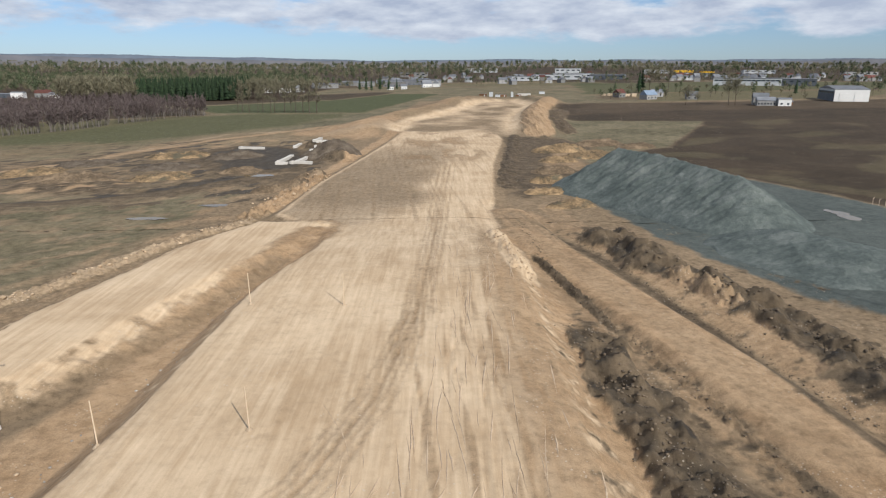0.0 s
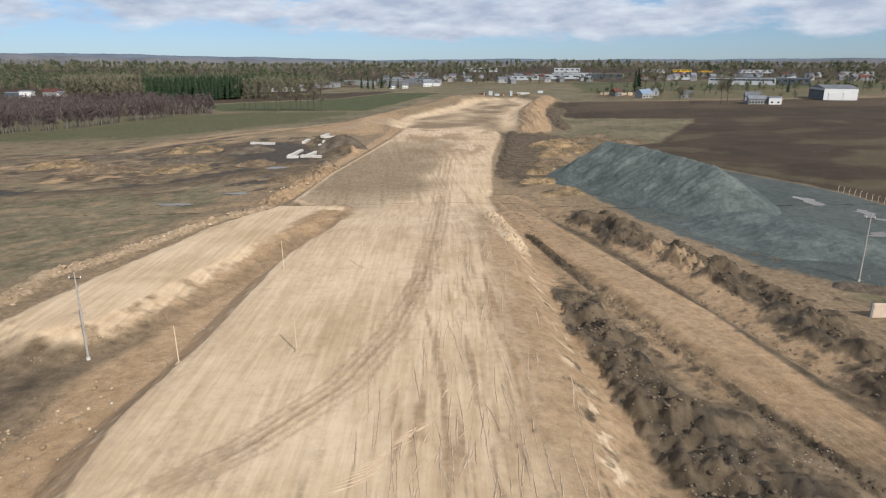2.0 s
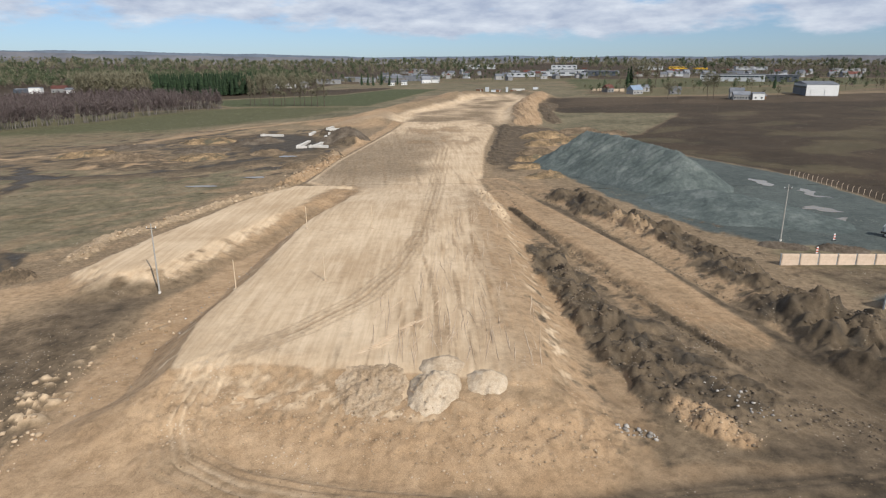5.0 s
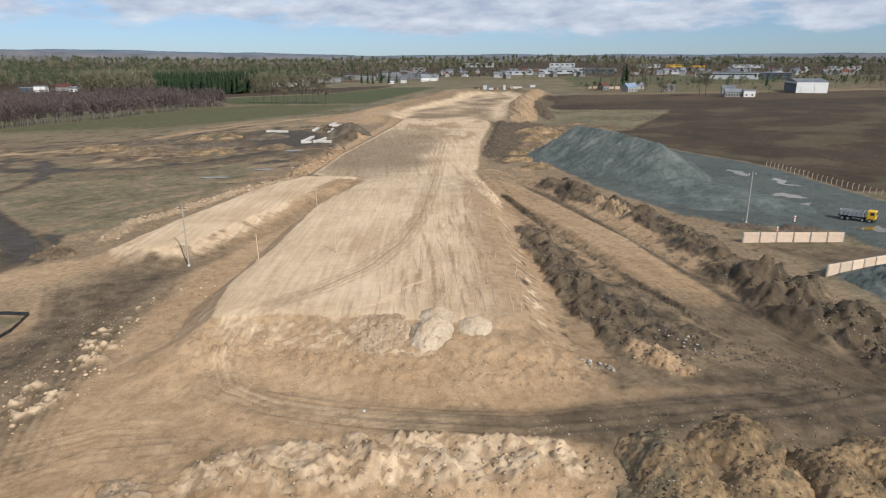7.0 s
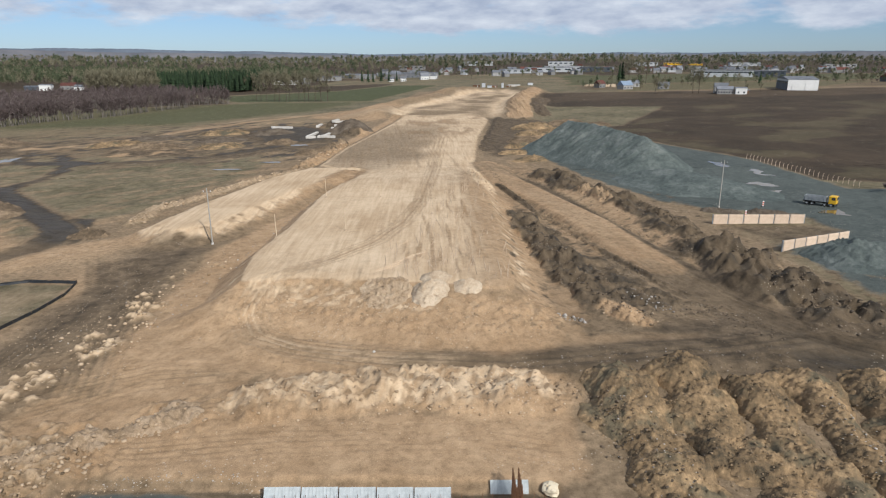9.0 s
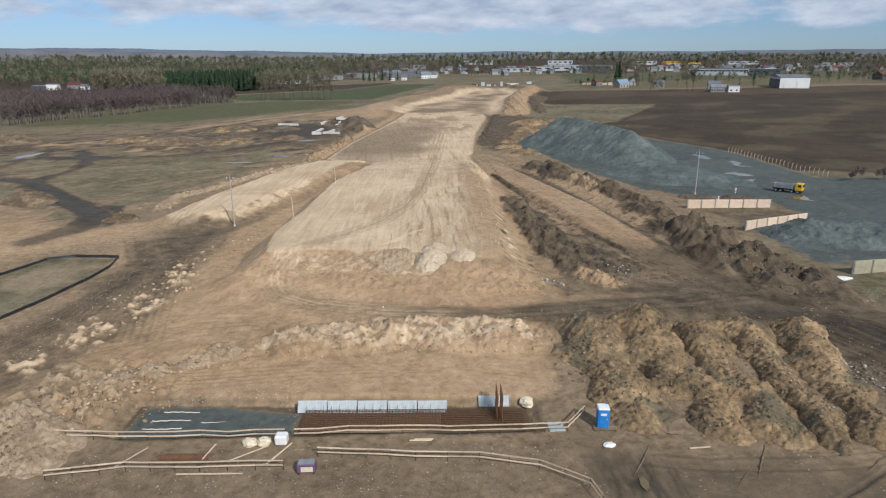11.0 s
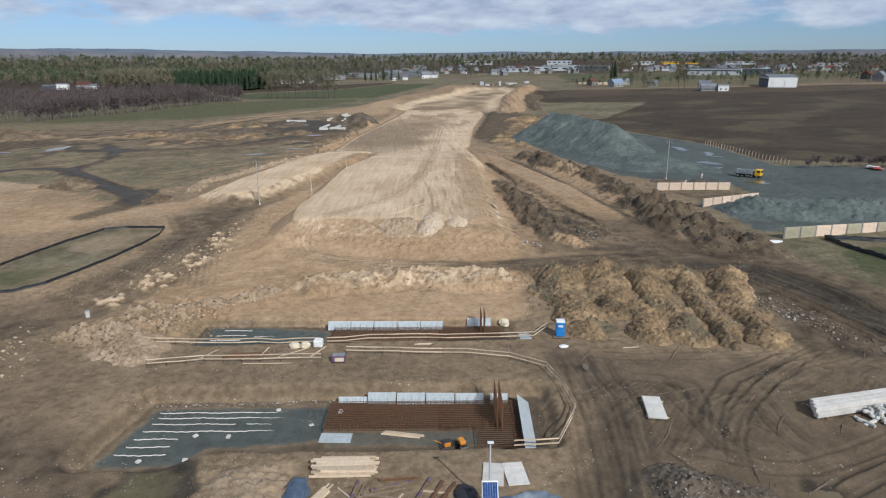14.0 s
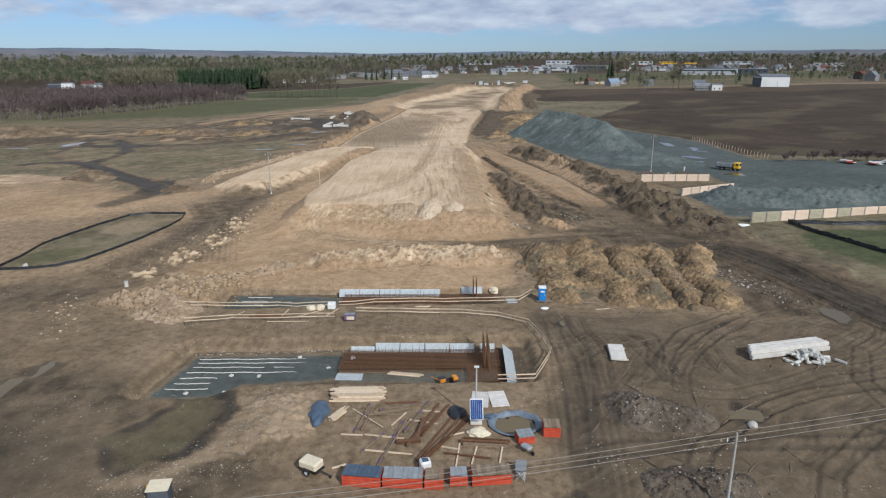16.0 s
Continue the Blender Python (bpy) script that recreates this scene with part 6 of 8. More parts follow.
PAD_A, PAD_B = height_at(-22, -44), height_at(-28, -21)
for k, (x0, x1, y) in enumerate([(-30.6, -12.2, -40.6), (-30.4, -12.4, -41.7), (-30.6, -21.5, -42.9), (-20.3, -17.6, -43.0), (-30.9, -17, -44.3), (-15.8, -12.6, -44.2), (-31.2, -26.6, -45.7), (-31.4, -27.0, -47.1), (-32.0, -26.8, -48.5)]):
    spacer(x0, x1, y, PAD_A)
for x0, x1, y in ((-30.4, -26.4, -18.9), (-31, -26.8, -20.6), (-31.4, -27.2, -22.2), (-25.5, -22.8, -21.0)):
    spacer(x0, x1, y, PAD_B)
for x, y in ((-25, -45.2), (-21.5, -45.4), (-29, -49.6), (-24.5, -49.4), (-17.5, -40.2), (-13.2, -43.4)):
    b = thing("spacer_block", "small pale concrete spacer blocks", "block", x, y, PAD_A, random.uniform(0, 90), "spacer blocks")
    part("block", box((0.5, 0.4, 0.22), bevel=0.03), CONCRETE, b)

# toilet cabin
wc = thing("portable_toilet", "bright blue portable toilet with a white roof on a pallet", "toilet", 16.9, -24.6, turn=-4)
part("cabin", box((1.12, 1.12, 1.95), (0, 0, 0.22), bevel=0.03), BLUE, wc)
part("roof", box((1.2, 1.2, 0.22), (0, 0, 2.17), bevel=0.09), WHITE, wc, "domed white roof")
door = part("door", box((0.8, 0.04, 1.75), (0, -0.575, 0.28), bevel=0.015), BLUE, wc)
part("sign", box((0.62, 0.02, 0.26), (0, -0.605, 1.62)), WHITE, door, "white blank sign")
part("latch", box((0.05, 0.05, 0.14), (0.32, -0.61, 1.15)), WHITE, door)
part("vent_pipe", rod((0.4, 0.4, 2.3), (0.4, 0.4, 2.65), 0.05), BLUE, wc)
for k in range(6):
    part("pallet_board", box((2.4, 0.2, 0.05), (0.3, -0.75 + k * 0.3, 0.14)), OLD_WOOD, wc)
for x in (-0.7, 0.3, 1.3):
    part("pallet_bearer", box((0.12, 1.8, 0.14), (x, 0, 0)), OLD_WOOD, wc)


def crumpled(name, label, category, x, y, w, d, h, mat, seed, z=None):
    """A bag or a heaped tarpaulin: a dented dome of cloth."""
    t = thing(name, label, category, x, y, z)
    bm = bmesh.new()
    bmesh.ops.create_icosphere(bm, subdivisions=3, radius=1.0)
    for v in bm.verts:
        j = noise.noise(v.co * 1.6 + Vector((seed, 0, 0))) * 0.35 + noise.noise(v.co * 4.5 + Vector((0, seed, 0))) * 0.16
        v.co *= 1 + j
        v.co = Vector((v.co.x * w / 2, v.co.y * d / 2, max(v.co.z, -0.35) * h / 1.35 + h * 0.26))
    part("cloth", bm, mat, t)
    part("fold", board((-w * 0.3, -d * 0.1, h * 0.86), (w * 0.25, d * 0.15, h * 0.9), 0.12, 0.05), mat, t)


for x, y, w, d, h, mat, lab in (
    (-18.5, -26.8, 1.5, 1.2, 0.7, CREAM, "pale bags of material by the rail"),
    (-17.1, -26.8, 1.4, 1.1, 0.8, CREAM, "pale bags of material by the rail"),
    (9.9, -19.2, 1.6, 1.5, 0.9, CREAM, "crumpled pale bag at the edge of the pit"),
    (16.8, -28.0, 1.2, 0.8, 0.25, WHITE, "crumpled white sheet on the soil"),
    (-11.8, -57.2, 2.0, 5.0, 0.9, TARP, "dark blue-grey tarpaulin thrown over a heap"),
    (67.4, 17.4, 3.0, 1.6, 0.4, WHITE, "crumpled white sheet before a wall"),
    (4.8, -61.0, 2.2, 1.5, 0.6, CREAM, "crumpled pale bag below the lighting mast"),
    (6.2, -58.0, 1.4, 0.8, 0.4, TARP, "blue plastic sheet on the soil"),
    (-10.4, -41.2, 0.7, 0.7, 0.5, WHITE, "small white bag on the rebar"),
    (25.2, -71.5, 0.7, 1.2, 0.8, TARP, "blue-grey bag beside a pole"),
):
    crumpled("bag", lab, "bag", x, y, w, d, h, mat, x * 1.7)
white_box = thing("bulk_bag", "white bulk bag standing by the guard rail", "bag", -15.4, -26.6)
part("bag_body", box((1.2, 1.1, 1.0), bevel=0.14), WHITE, white_box)
part("lifting_loop", rod((-0.4, 0, 1.0), (0.4, 0, 1.1), 0.03), WHITE, white_box)
white_box = thing("bulk_bag", "white bulk bag with blue print among timber", "bag", -0.4, -66.4, turn=15)
part("bag_body", box((1.0, 1.0, 0.95), bevel=0.14), WHITE, white_box)
part("bag_opening", box((0.6, 0.6, 0.04), (0, 0, 0.93)), TARP, white_box)

gen = thing("generator", "purple portable power unit with a pale label panel", "generator", -12.0, -31.2, turn=2)
part("housing", box((1.7, 1.0, 0.85), (0, 0, 0.1), bevel=0.06), PURPLE, gen)
part("label_panel", box((1.1, 0.03, 0.5), (0.1, -0.515, 0.25)), CREAM, gen)
part("lid", box((1.5, 0.8, 0.06), (0, 0, 0.95), bevel=0.02), GREY_LID, gen)
for x in (-0.7, 0.7):
    part("skid", box((0.1, 1.1, 0.12), (x, 0, 0)), DARK_STEEL, gen)

barrel = thing("drum", "pale plastic drum standing on the soil", "drum", -52.4, -14.4)
part("shell", rod((0, 0, 0), (0, 0, 1.0), 0.34, 0.34, 18), CONCRETE, barrel)
part("lid", rod((0, 0, 1.0), (0, 0, 1.05), 0.36, 0.32, 18), GREY_LID, barrel)

# plate compactor and loose planks in the pit
comp = thing("compactor", "orange and black vibrating plate compactor", "machine", 1.2, -48.0, turn=20)
part("base_plate", box((1.3, 0.8, 0.12), (0, 0, 0), bevel=0.04), DARK_STEEL, comp)
part("engine", box((0.7, 0.6, 0.5), (0.1, 0, 0.14), bevel=0.06), ORANGE, comp)
part("frame", box((0.9, 0.7, 0.06), (0.1, 0, 0.66), bevel=0.02), DARK_STEEL, comp)
part("handle", rod((-0.4, 0, 0.5), (-1.3, 0, 1.1), 0.03), ORANGE, comp)
comp2 = thing("roller", "small dark roller machine with an orange hood", "machine", 2.6, -47.9, turn=-70)
part("drum_roller", rod((0, -0.4, 0.35), (0, 0.4, 0.35), 0.35, 0.35, 18), DARK_STEEL, comp2)
part("drum_roller", rod((1.0, -0.4, 0.35), (1.0, 0.4, 0.35), 0.35, 0.35, 18), DARK_STEEL, comp2)
part("hood", box((0.9, 0.6, 0.4), (0.5, 0, 0.7), bevel=0.06), ORANGE, comp2)
part("handle", rod((1.2, 0, 0.8), (2.0, 0, 1.2), 0.03), DARK_STEEL, comp2)


def stack(name, label, x, y, long, wide, layers, turn, mat, thick=0.16, ragged=0.5, z=None, tier="plank"):
    s = thing(name, label, "timber", x, y, z, turn)
    n = max(1, int(wide / (thick * 1.5)))
    for lay_k in range(layers):
        for k in range(n - lay_k):
            l = long * random.uniform(1 - ragged * 0.3, 1)
            yy = -wide / 2 + (k + 0.5 + lay_k / 2) * wide / n
            part(tier, box((l, thick * 1.35, thick), (random.uniform(-1, 1) * ragged, yy, lay_k * (thick + 0.005)), (0, 0, random.uniform(-1, 1)), 0.01), mat, s)


stack("timber_stack", "stack of raw sawn timber with ragged ends", -8.2, -53.1, 5.6, 2.7, 4, 1, TIMBER)
stack("timber_bundle", "bundle of raw planks lying in the pit", -3.3, -45.7, 4.4, 0.7, 2, -12, TIMBER, 0.12)
stack("timber_bundle", "small bundle of short planks", -9.8, -56.9, 2.4, 1.0, 3, 62, TIMBER, 0.10)
stack("timber_bundle", "few loose planks on the mud", 24.3, -26.3, 2.8, 0.6, 1, -8, OLD_WOOD, 0.1)
stack("timber_bundle", "few loose planks on the mud", 25.5, -28.8, 2.2, 0.25, 1, 6, TIMBER, 0.1)
stack("timber_bundle", "short planks before the guard rail", -1.2, -26.7, 2.2, 0.4, 1, 0, TIMBER, 0.1)
stack("timber_bundle", "rusty and timber lengths between the pits", -24.5, -28.7, 5.5, 1.2, 1, 0, RUST, 0.12)
for x, y, l, turn in ((-29.5, -28.4, 3.6, 60), (-22.2, -27.8, 2.6, 80), (-18.3, -28.4, 4.2, 38), (-15.2, -28.4, 3.8, 64), (-20, -31.4, 8, 0)):
    b = thing("loose_plank", "single raw plank lying on the soil", "plank", x, y, turn=turn, group="loose planks")
    part("plank", box((l, 0.16, 0.07), bevel=0.01), TIMBER, b)

# the storage place before the pits: beams, bars, trestles
def loose_bar(name, label, a, b, mat, wide=0.16, thick=0.16, lift=0.0, group="loose beams", mark=None):
    m = ((a[0] + b[0]) / 2, (a[1] + b[1]) / 2)
    l = math.dist(a, b)
    t = thing(name, label, "beam", m[0], m[1], turn=math.degrees(math.atan2(b[1] - a[1], b[0] - a[0])), group=group)
    part("web", box((l, wide * 0.5, thick), (0, 0, lift), bevel=0.008), mat, t)
    part("flange", box((l, wide, thick * 0.22), (0, 0, lift + thick), bevel=0.008), mat, t)
    if mark:
        for k in (-0.42, 0.1, 0.42):
            part("paint_mark", box((l * 0.09, wide * 1.08, thick * 0.25), (l * k, 0, lift + thick * 1.02)), mark, t, "purple paint mark")


for a, b, mat, w in (
    ((-1.2, -65.3), (2.6, -57.2), RUST, 0.22), ((-0.7, -65.0), (3.2, -57.6), RUST, 0.16), ((0.0, -63.6), (3.8, -58.0), OLD_WOOD, 0.16), ((-0.3, -64.6), (3.6, -58.6), RUST, 0.12),
    ((-2.2, -63.2), (0.9, -55.4), RUST, 0.24), ((-1.6, -62.2), (1.6, -56.2), RUST, 0.2), ((-2.6, -60.8), (-0.2, -54.8), PURPLE, 0.18), ((-0.8, -61.5), (2.0, -55.6), RUST, 0.2),
    ((-4.8, -66.0), (-2.9, -58.2), PURPLE, 0.16), ((-4.3, -64.8), (-2.4, -58.0), OLD_WOOD, 0.16), ((-7.6, -60.6), (-6.6, -55.0), PURPLE, 0.18), ((-7.0, -60.2), (-6.1, -55.6), OLD_WOOD, 0.18),
    ((-6.6, -57.6), (-2.4, -56.4), OLD_WOOD, 0.22), ((-5.4, -56.6), (-1.8, -55.4), PURPLE, 0.2), ((-4.8, -55.2), (-1.4, -54.9), RUST, 0.2), ((-6.2, -57.0), (-3.0, -57.6), OLD_WOOD, 0.2),
    ((-6.6, -63.9), (-4.6, -60.6), PURPLE, 0.18), ((-3.2, -62.6), (-0.9, -62.3), RUST, 0.4), ((-1.4, -62.3), (-0.6, -58.4), RUST, 0.35),
    ((1.4, -64.2), (5.8, -65.2), RUST, 0.2), ((3.0, -62.5), (7.6, -63.0), RUST, 0.3), ((3.2, -63.0), (7.4, -63.4), OLD_WOOD, 0.3), ((3.3, -62.0), (7.8, -62.6), RUST, 0.22),
):
    loose_bar("formwork_beam" if mat is not RUST else "rusty_bar", {RUST: "rusty steel bar lying on the soil", PURPLE: "formwork beam with purple paint marks", OLD_WOOD: "weathered timber formwork beam"}[mat], a, b, OLD_WOOD if mat is PURPLE else mat, w, w * 0.8, random.uniform(0.0, 0.12), mark=PURPLE if mat is PURPLE else None)
for a, b in (((-8.4, -56.0), (-4.9, -59.6)), ((-6.6, -60.8), (-2.6, -61.6)), ((-6.4, -63.4), (-1.7, -64.2)), ((-4.0, -59.4), (-2.6, -56.9)), ((2.4, -66.6), (2.9, -62.6)), ((3.9, -66.0), (4.6, -63.0)), ((6.5, -66.0), (7.0, -63.4)), ((0.8, -63.0), (2.8, -63.6)), ((1.6, -61.4), (3.4, -60.8)), ((-9.0, -60.7), (-6.8, -60.9)), ((-2.2, -58.4), (0.8, -59.2)), ((-1.0, -56.6), (1.4, -57.0)), ((-7.8, -65.6), (-9.0, -66.2))):
    loose_bar("squared_timber", "pale squared timber lying as a bearer", a, b, TIMBER, 0.16, 0.12, 0.0, "bearers")
for k in range(14):
    a = (-1.0 + random.uniform(-0.3, 0.3), -66.2 + random.uniform(-0.3, 0.3))
    b = (4.4 + random.uniform(-0.8, 0.8), -57.8 + random.uniform(-0.6, 0.6))
    loose_bar("reinforcing_bar", "thin rusty reinforcing bar in a loose bundle", a, b, RUST, 0.05, 0.04, 0.1 + 0.02 * k, "reinforcing bars")
crumpled("netting", "heap of black netting on the beams", "netting", 2.8, -57.2, 2.0, 2.4, 0.5, BLACK, 9.0)

mast = thing("lighting_mast", "solar lighting mast with a tilted panel and a lamp", "mast", 4.7, -58.8)
part("column", rod((0, 0, 0), (0, 0, 6.3), 0.10, 0.07, 10), GREY_WALL, mast)
part("foot", box((1.2, 1.2, 0.35), bevel=0.04), CONCRETE, mast)
part("lamp", box((0.5, 0.3, 0.12), (0, -0.1, 6.3), bevel=0.03), WHITE, mast)
part("panel_arm", rod((0, 0, 1.6), (0, -0.75, 1.75), 0.05, 0.05, 6), DARK_STEEL, mast)
pan = part("solar_panel", box((1.35, 0.05, 2.1), (0, -1.25, 1.0), (-32, 0, 0), 0.01), WHITE, mast, "tilted blue solar panel in a white frame")
part("cells", box((1.2, 0.03, 1.95), (0, -1.29, 1.07), (-32, 0, 0)), SOLAR, pan)
for k in range(1, 6):
    part("cell_line", box((0.012, 0.012, 1.93), (-0.6 + 0.2 * k, -1.31, 1.08), (-32, 0, 0)), GREY_WALL, pan)


def crate(x, y, w, d, h, turn, lid, label):
    """A pile-head cover: red boarded sides with posts, boarded lid."""
    c = thing("boarded_crate", label, "crate", x, y, turn=turn, group="red boarded crates")
    for k in range(4):
        z = 0.06 + k * (h - 0.1) / 4
        for sy in (-1, 1):
            part("side_board", box((w, 0.04, (h - 0.1) / 4 - 0.035), (0, sy * d / 2, z), (0, random.uniform(-0.8, 0.8), 0)), RED, c)
        for sx in (-1, 1):
            part("end_board", box((0.04, d, (h - 0.1) / 4 - 0.035), (sx * w / 2, 0, z)), RED, c)
    for sx in (-1, 1):
        for sy in (-1, 1):
            part("corner_post", box((0.09, 0.09, h), (sx * (w / 2 - 0.02), sy * (d / 2 - 0.02), 0)), RED, c)
    n = max(3, int(w / 0.4))
    for k in range(n):
        part("lid_board", box((w / n - 0.02, d + 0.1, 0.06), (-w / 2 + (k + 0.5) * w / n, 0, h + random.uniform(0, 0.02))), lid, c)


for x, y, w, d, h, turn, lid in ((-5.9, -68.2, 3.4, 1.5, 1.15, -8, TARP), (-2.3, -68.5, 3.5, 1.5, 1.1, -3, GREY_LID), (0.45, -68.7, 1.6, 1.5, 1.1, -2, OLD_WOOD), (2.6, -68.4, 1.5, 1.2, 1.1, 2, GREY_LID), (5.5, -68.2, 3.5, 1.5, 1.05, 5, OLD_WOOD), (12.1, -61.1, 1.6, 1.5, 1.15, -4, OLD_WOOD), (9.3, -62.3, 1.6, 1.3, 0.8, 10, GREY_LID)):
    crate(x, y, w, d, h, turn, lid, "red boarded crate with a weathered lid")
cage = thing("wire_cage", "grey wire cage with a rounded top", "cage", 8.2, -67.8, turn=80)
for k in range(9):
    part("bar", rod((-0.7 + k * 0.18, -0.45, 0), (-0.7 + k * 0.18, 0.45, 1.1), 0.025, 0.025, 5), GREY_WALL, cage)
    part("bar", rod((-0.7 + k * 0.18, 0.45, 0), (-0.7 + k * 0.18, -0.45, 1.1), 0.025, 0.025, 5), GREY_WALL, cage)
part("cover", box((1.6, 1.0, 0.06), (0, 0, 1.1), bevel=0.02), GREY_LID, cage)
junk = thing("wheelbarrow", "grey metal wheelbarrow lying beside a crate", "wheelbarrow", 9.2, -64.2, turn=-50)
part("tray", box((1.1, 0.7, 0.3), (0, 0, 0.4), bevel=0.1), GREY_LID, junk)
part("wheel", rod((0.8, -0.06, 0.2), (0.8, 0.06, 0.2), 0.2, 0.2, 14), RUBBER, junk)
for sy in (-0.25, 0.25):
    part("handle", rod((0.8, 0.05 * sy, 0.2), (-1.0, sy, 0.5), 0.025), DARK_STEEL, junk)
    part("leg", rod((-0.3, sy, 0.42), (-0.35, sy, 0), 0.02), DARK_STEEL, junk)

trailer = thing("compressor_trailer", "cream two-wheeled compressor trailer with a drawbar", "trailer", -10.8, -66.6, turn=-28)
part("hood", box((2.0, 1.35, 0.8), (0, 0, 0.55), bevel=0.16), CREAM, trailer)
part("chassis", box((2.2, 1.1, 0.14), (0, 0, 0.42)), DARK_STEEL, trailer)
part("drawbar", rod((1.0, 0, 0.45), (2.3, 0, 0.3), 0.06), DARK_STEEL, trailer)
part("jockey_wheel", rod((2.1, -0.05, 0.13), (2.1, 0.05, 0.13), 0.13, 0.13, 12), RUBBER, trailer)
for sy in (-1, 1):
    w_o = part("wheel", rod((0, sy * 0.62, 0.33), (0, sy * 0.82, 0.33), 0.33, 0.33, 16), RUBBER, trailer)
    part("rim", rod((0, sy * 0.8, 0.33), (0, sy * 0.83, 0.33), 0.18, 0.18, 12), GREY_WALL, w_o)
    part("mudguard", box((0.8, 0.26, 0.05), (0, sy * 0.72, 0.7), bevel=0.02), DARK_STEEL, trailer)
hut = thing("equipment_box", "dark box with a yellow tilted lid", "box", -23.2, -70.0, turn=6)
part("body", box((1.7, 1.3, 1.5), bevel=0.03), DARK_WALL, hut)
part("lid", box((1.9, 1.5, 0.08), (0, 0, 1.52), (6, 0, 0), 0.02), CREAM, hut, "dusty yellow lid")
part("lamp_bracket", box((0.5, 0.2, 0.2), (-1.0, 0.5, 1.1), bevel=0.03), YELLOW, hut)

# settling pond with a liner, and puddles
def water(x, y, rx, ry, z, label, seed):
    bm = bmesh.new()
    ring = [bm.verts.new((math.cos(a) * rx * (1 + 0.55 * noise.noise((math.cos(a) * 1.9, math.sin(a) * 1.9, seed)) + 0.2 * noise.noise((math.cos(a) * 6, math.sin(a) * 6, seed))), math.sin(a) * ry * (1 + 0.55 * noise.noise((math.cos(a) * 1.9, math.sin(a) * 1.9, seed + 5)) + 0.2 * noise.noise((math.cos(a) * 6, math.sin(a) * 6, seed + 3))), 0)) for a in [k * math.tau / 48 for k in range(48)]]
    bm.faces.new(ring)
    o = part("puddle", bm, WATER)
    o.location = (x, y, z)
    tagged(o, label, "water", kind="structure")


water(8.6, -59.3, 2.4, 2.1, height_at(8.7, -59.2) + 0.22, "muddy brown water in a lined pond", 1)
for x, y, rx, ry, s in ((-48.4, -44.6, 0.7, 2.6, 6), (-50.2, -49.5, 0.9, 3.6, 7), (33, -58.5, 2.6, 1.1, 2), (12.6, -72, 1.6, 1.0, 3), (57.5, -33, 1.6, 3.2, 4), (18.3, -34, 0.4, 0.9, 5)):
    water(x, y, rx, ry, height_at(x, y) + 0.05, "shallow muddy puddle in a wheel rut", s)
for x, y, rx, ry in ((-74, 154, 5, 1.6), (-61, 168, 4.5, 1.8), (-63, 217, 5, 2.5), (-172, 186, 3.0, 9.0), (-190, 176, 7, 1.4)):
    o_z = max(height_at(x + dx, y + dy) for dx in (-1.0, 0, 1.0) for dy in (-1.0, 0, 1.0))
    water(x, y, rx, ry, o_z + 0.04, "long puddle of rainwater in the meadow", x)
for x, y, rx, ry in ((98.5, 148, 4.0, 9.0), (103, 130, 4.0, 7.0), (96, 112, 7.0, 4.0), (92, 99, 5.0, 3.0), (96, 76, 7.0, 3.0)):
    water(x, y, rx, ry, height_at(x, y) - 0.02, "shallow rain puddle on a gravel yard", x * 0.37)
liner = thing("pond_liner", "blue-grey plastic liner crumpled round a pond", "liner", 8.7, -59.2)
o = liner.matrix_basis.translation


def liner_at(u, v):
    a = u * math.tau
    r = 1.9 + 0.62 * v
    x, y = math.cos(a) * r * 1.1, math.sin(a) * r * 0.95
    j = noise.noise((x * 1.1, y * 1.1, 3))
    return (x * (1 + 0.1 * j), y * (1 + 0.1 * j), height_at(o.x + x, o.y + y) - o.z + 0.12 + 0.3 * max(0, j) + 0.18 * math.sin(v * math.pi))


part("sheet", cloth(40, 6, liner_at, 2), worn("liner_sheet", (0.10, 0.13, 0.165), (0.20, 0.24, 0.28), 1.2, 0.45, relief=0.05), liner)

# stack of precast beams, broken concrete posts
beams = thing("precast_beam_stack", "stack of long pale precast concrete beams", "beams", 44.0, -44.4, turn=13)
for row in range(2):
    for k in range(4 - row):
        part("beam", box((11.2 - 0.6 * k, 0.55, 0.5), (0.1 * k, -1.2 + 0.62 * k + 0.3 * row, 0.12 + row * 0.53), (0, 0, random.uniform(-0.6, 0.6)), 0.03), CONCRETE, beams)
for x in (-4.5, 0, 4.5):
    part("bearer", box((0.15, 2.8, 0.12), (x, -0.2, 0)), OLD_WOOD, beams)
BROKEN = worn("broken_concrete", (0.46, 0.45, 0.41), (0.66, 0.65, 0.60), 1.0, 0.9, relief=0.03, vary=0.2)
for k in range(64):
    x, y = 45.8 + rng.normal(0, 1.35), -46.5 + rng.normal(0, 0.8)
    top_k = 1.1 * math.exp(-((x - 45.8) / 1.8) ** 2 - ((y + 46.5) / 1.1) ** 2)
    p = thing("concrete_stump", "broken length of pale concrete post in a pile", "rubble", x, y, height_at(x, y) + rng.uniform(0, top_k), rng.uniform(0, 180), "broken concrete posts")
    p.matrix_basis = p.matrix_basis @ pose(0, 0, 0, rng.uniform(-15, 15), rng.uniform(-22, 22), 0)
    part("stump", box((rng.uniform(0.5, 1.5), 0.32, 0.3), (0, 0, 0), bevel=0.05), BROKEN, p)
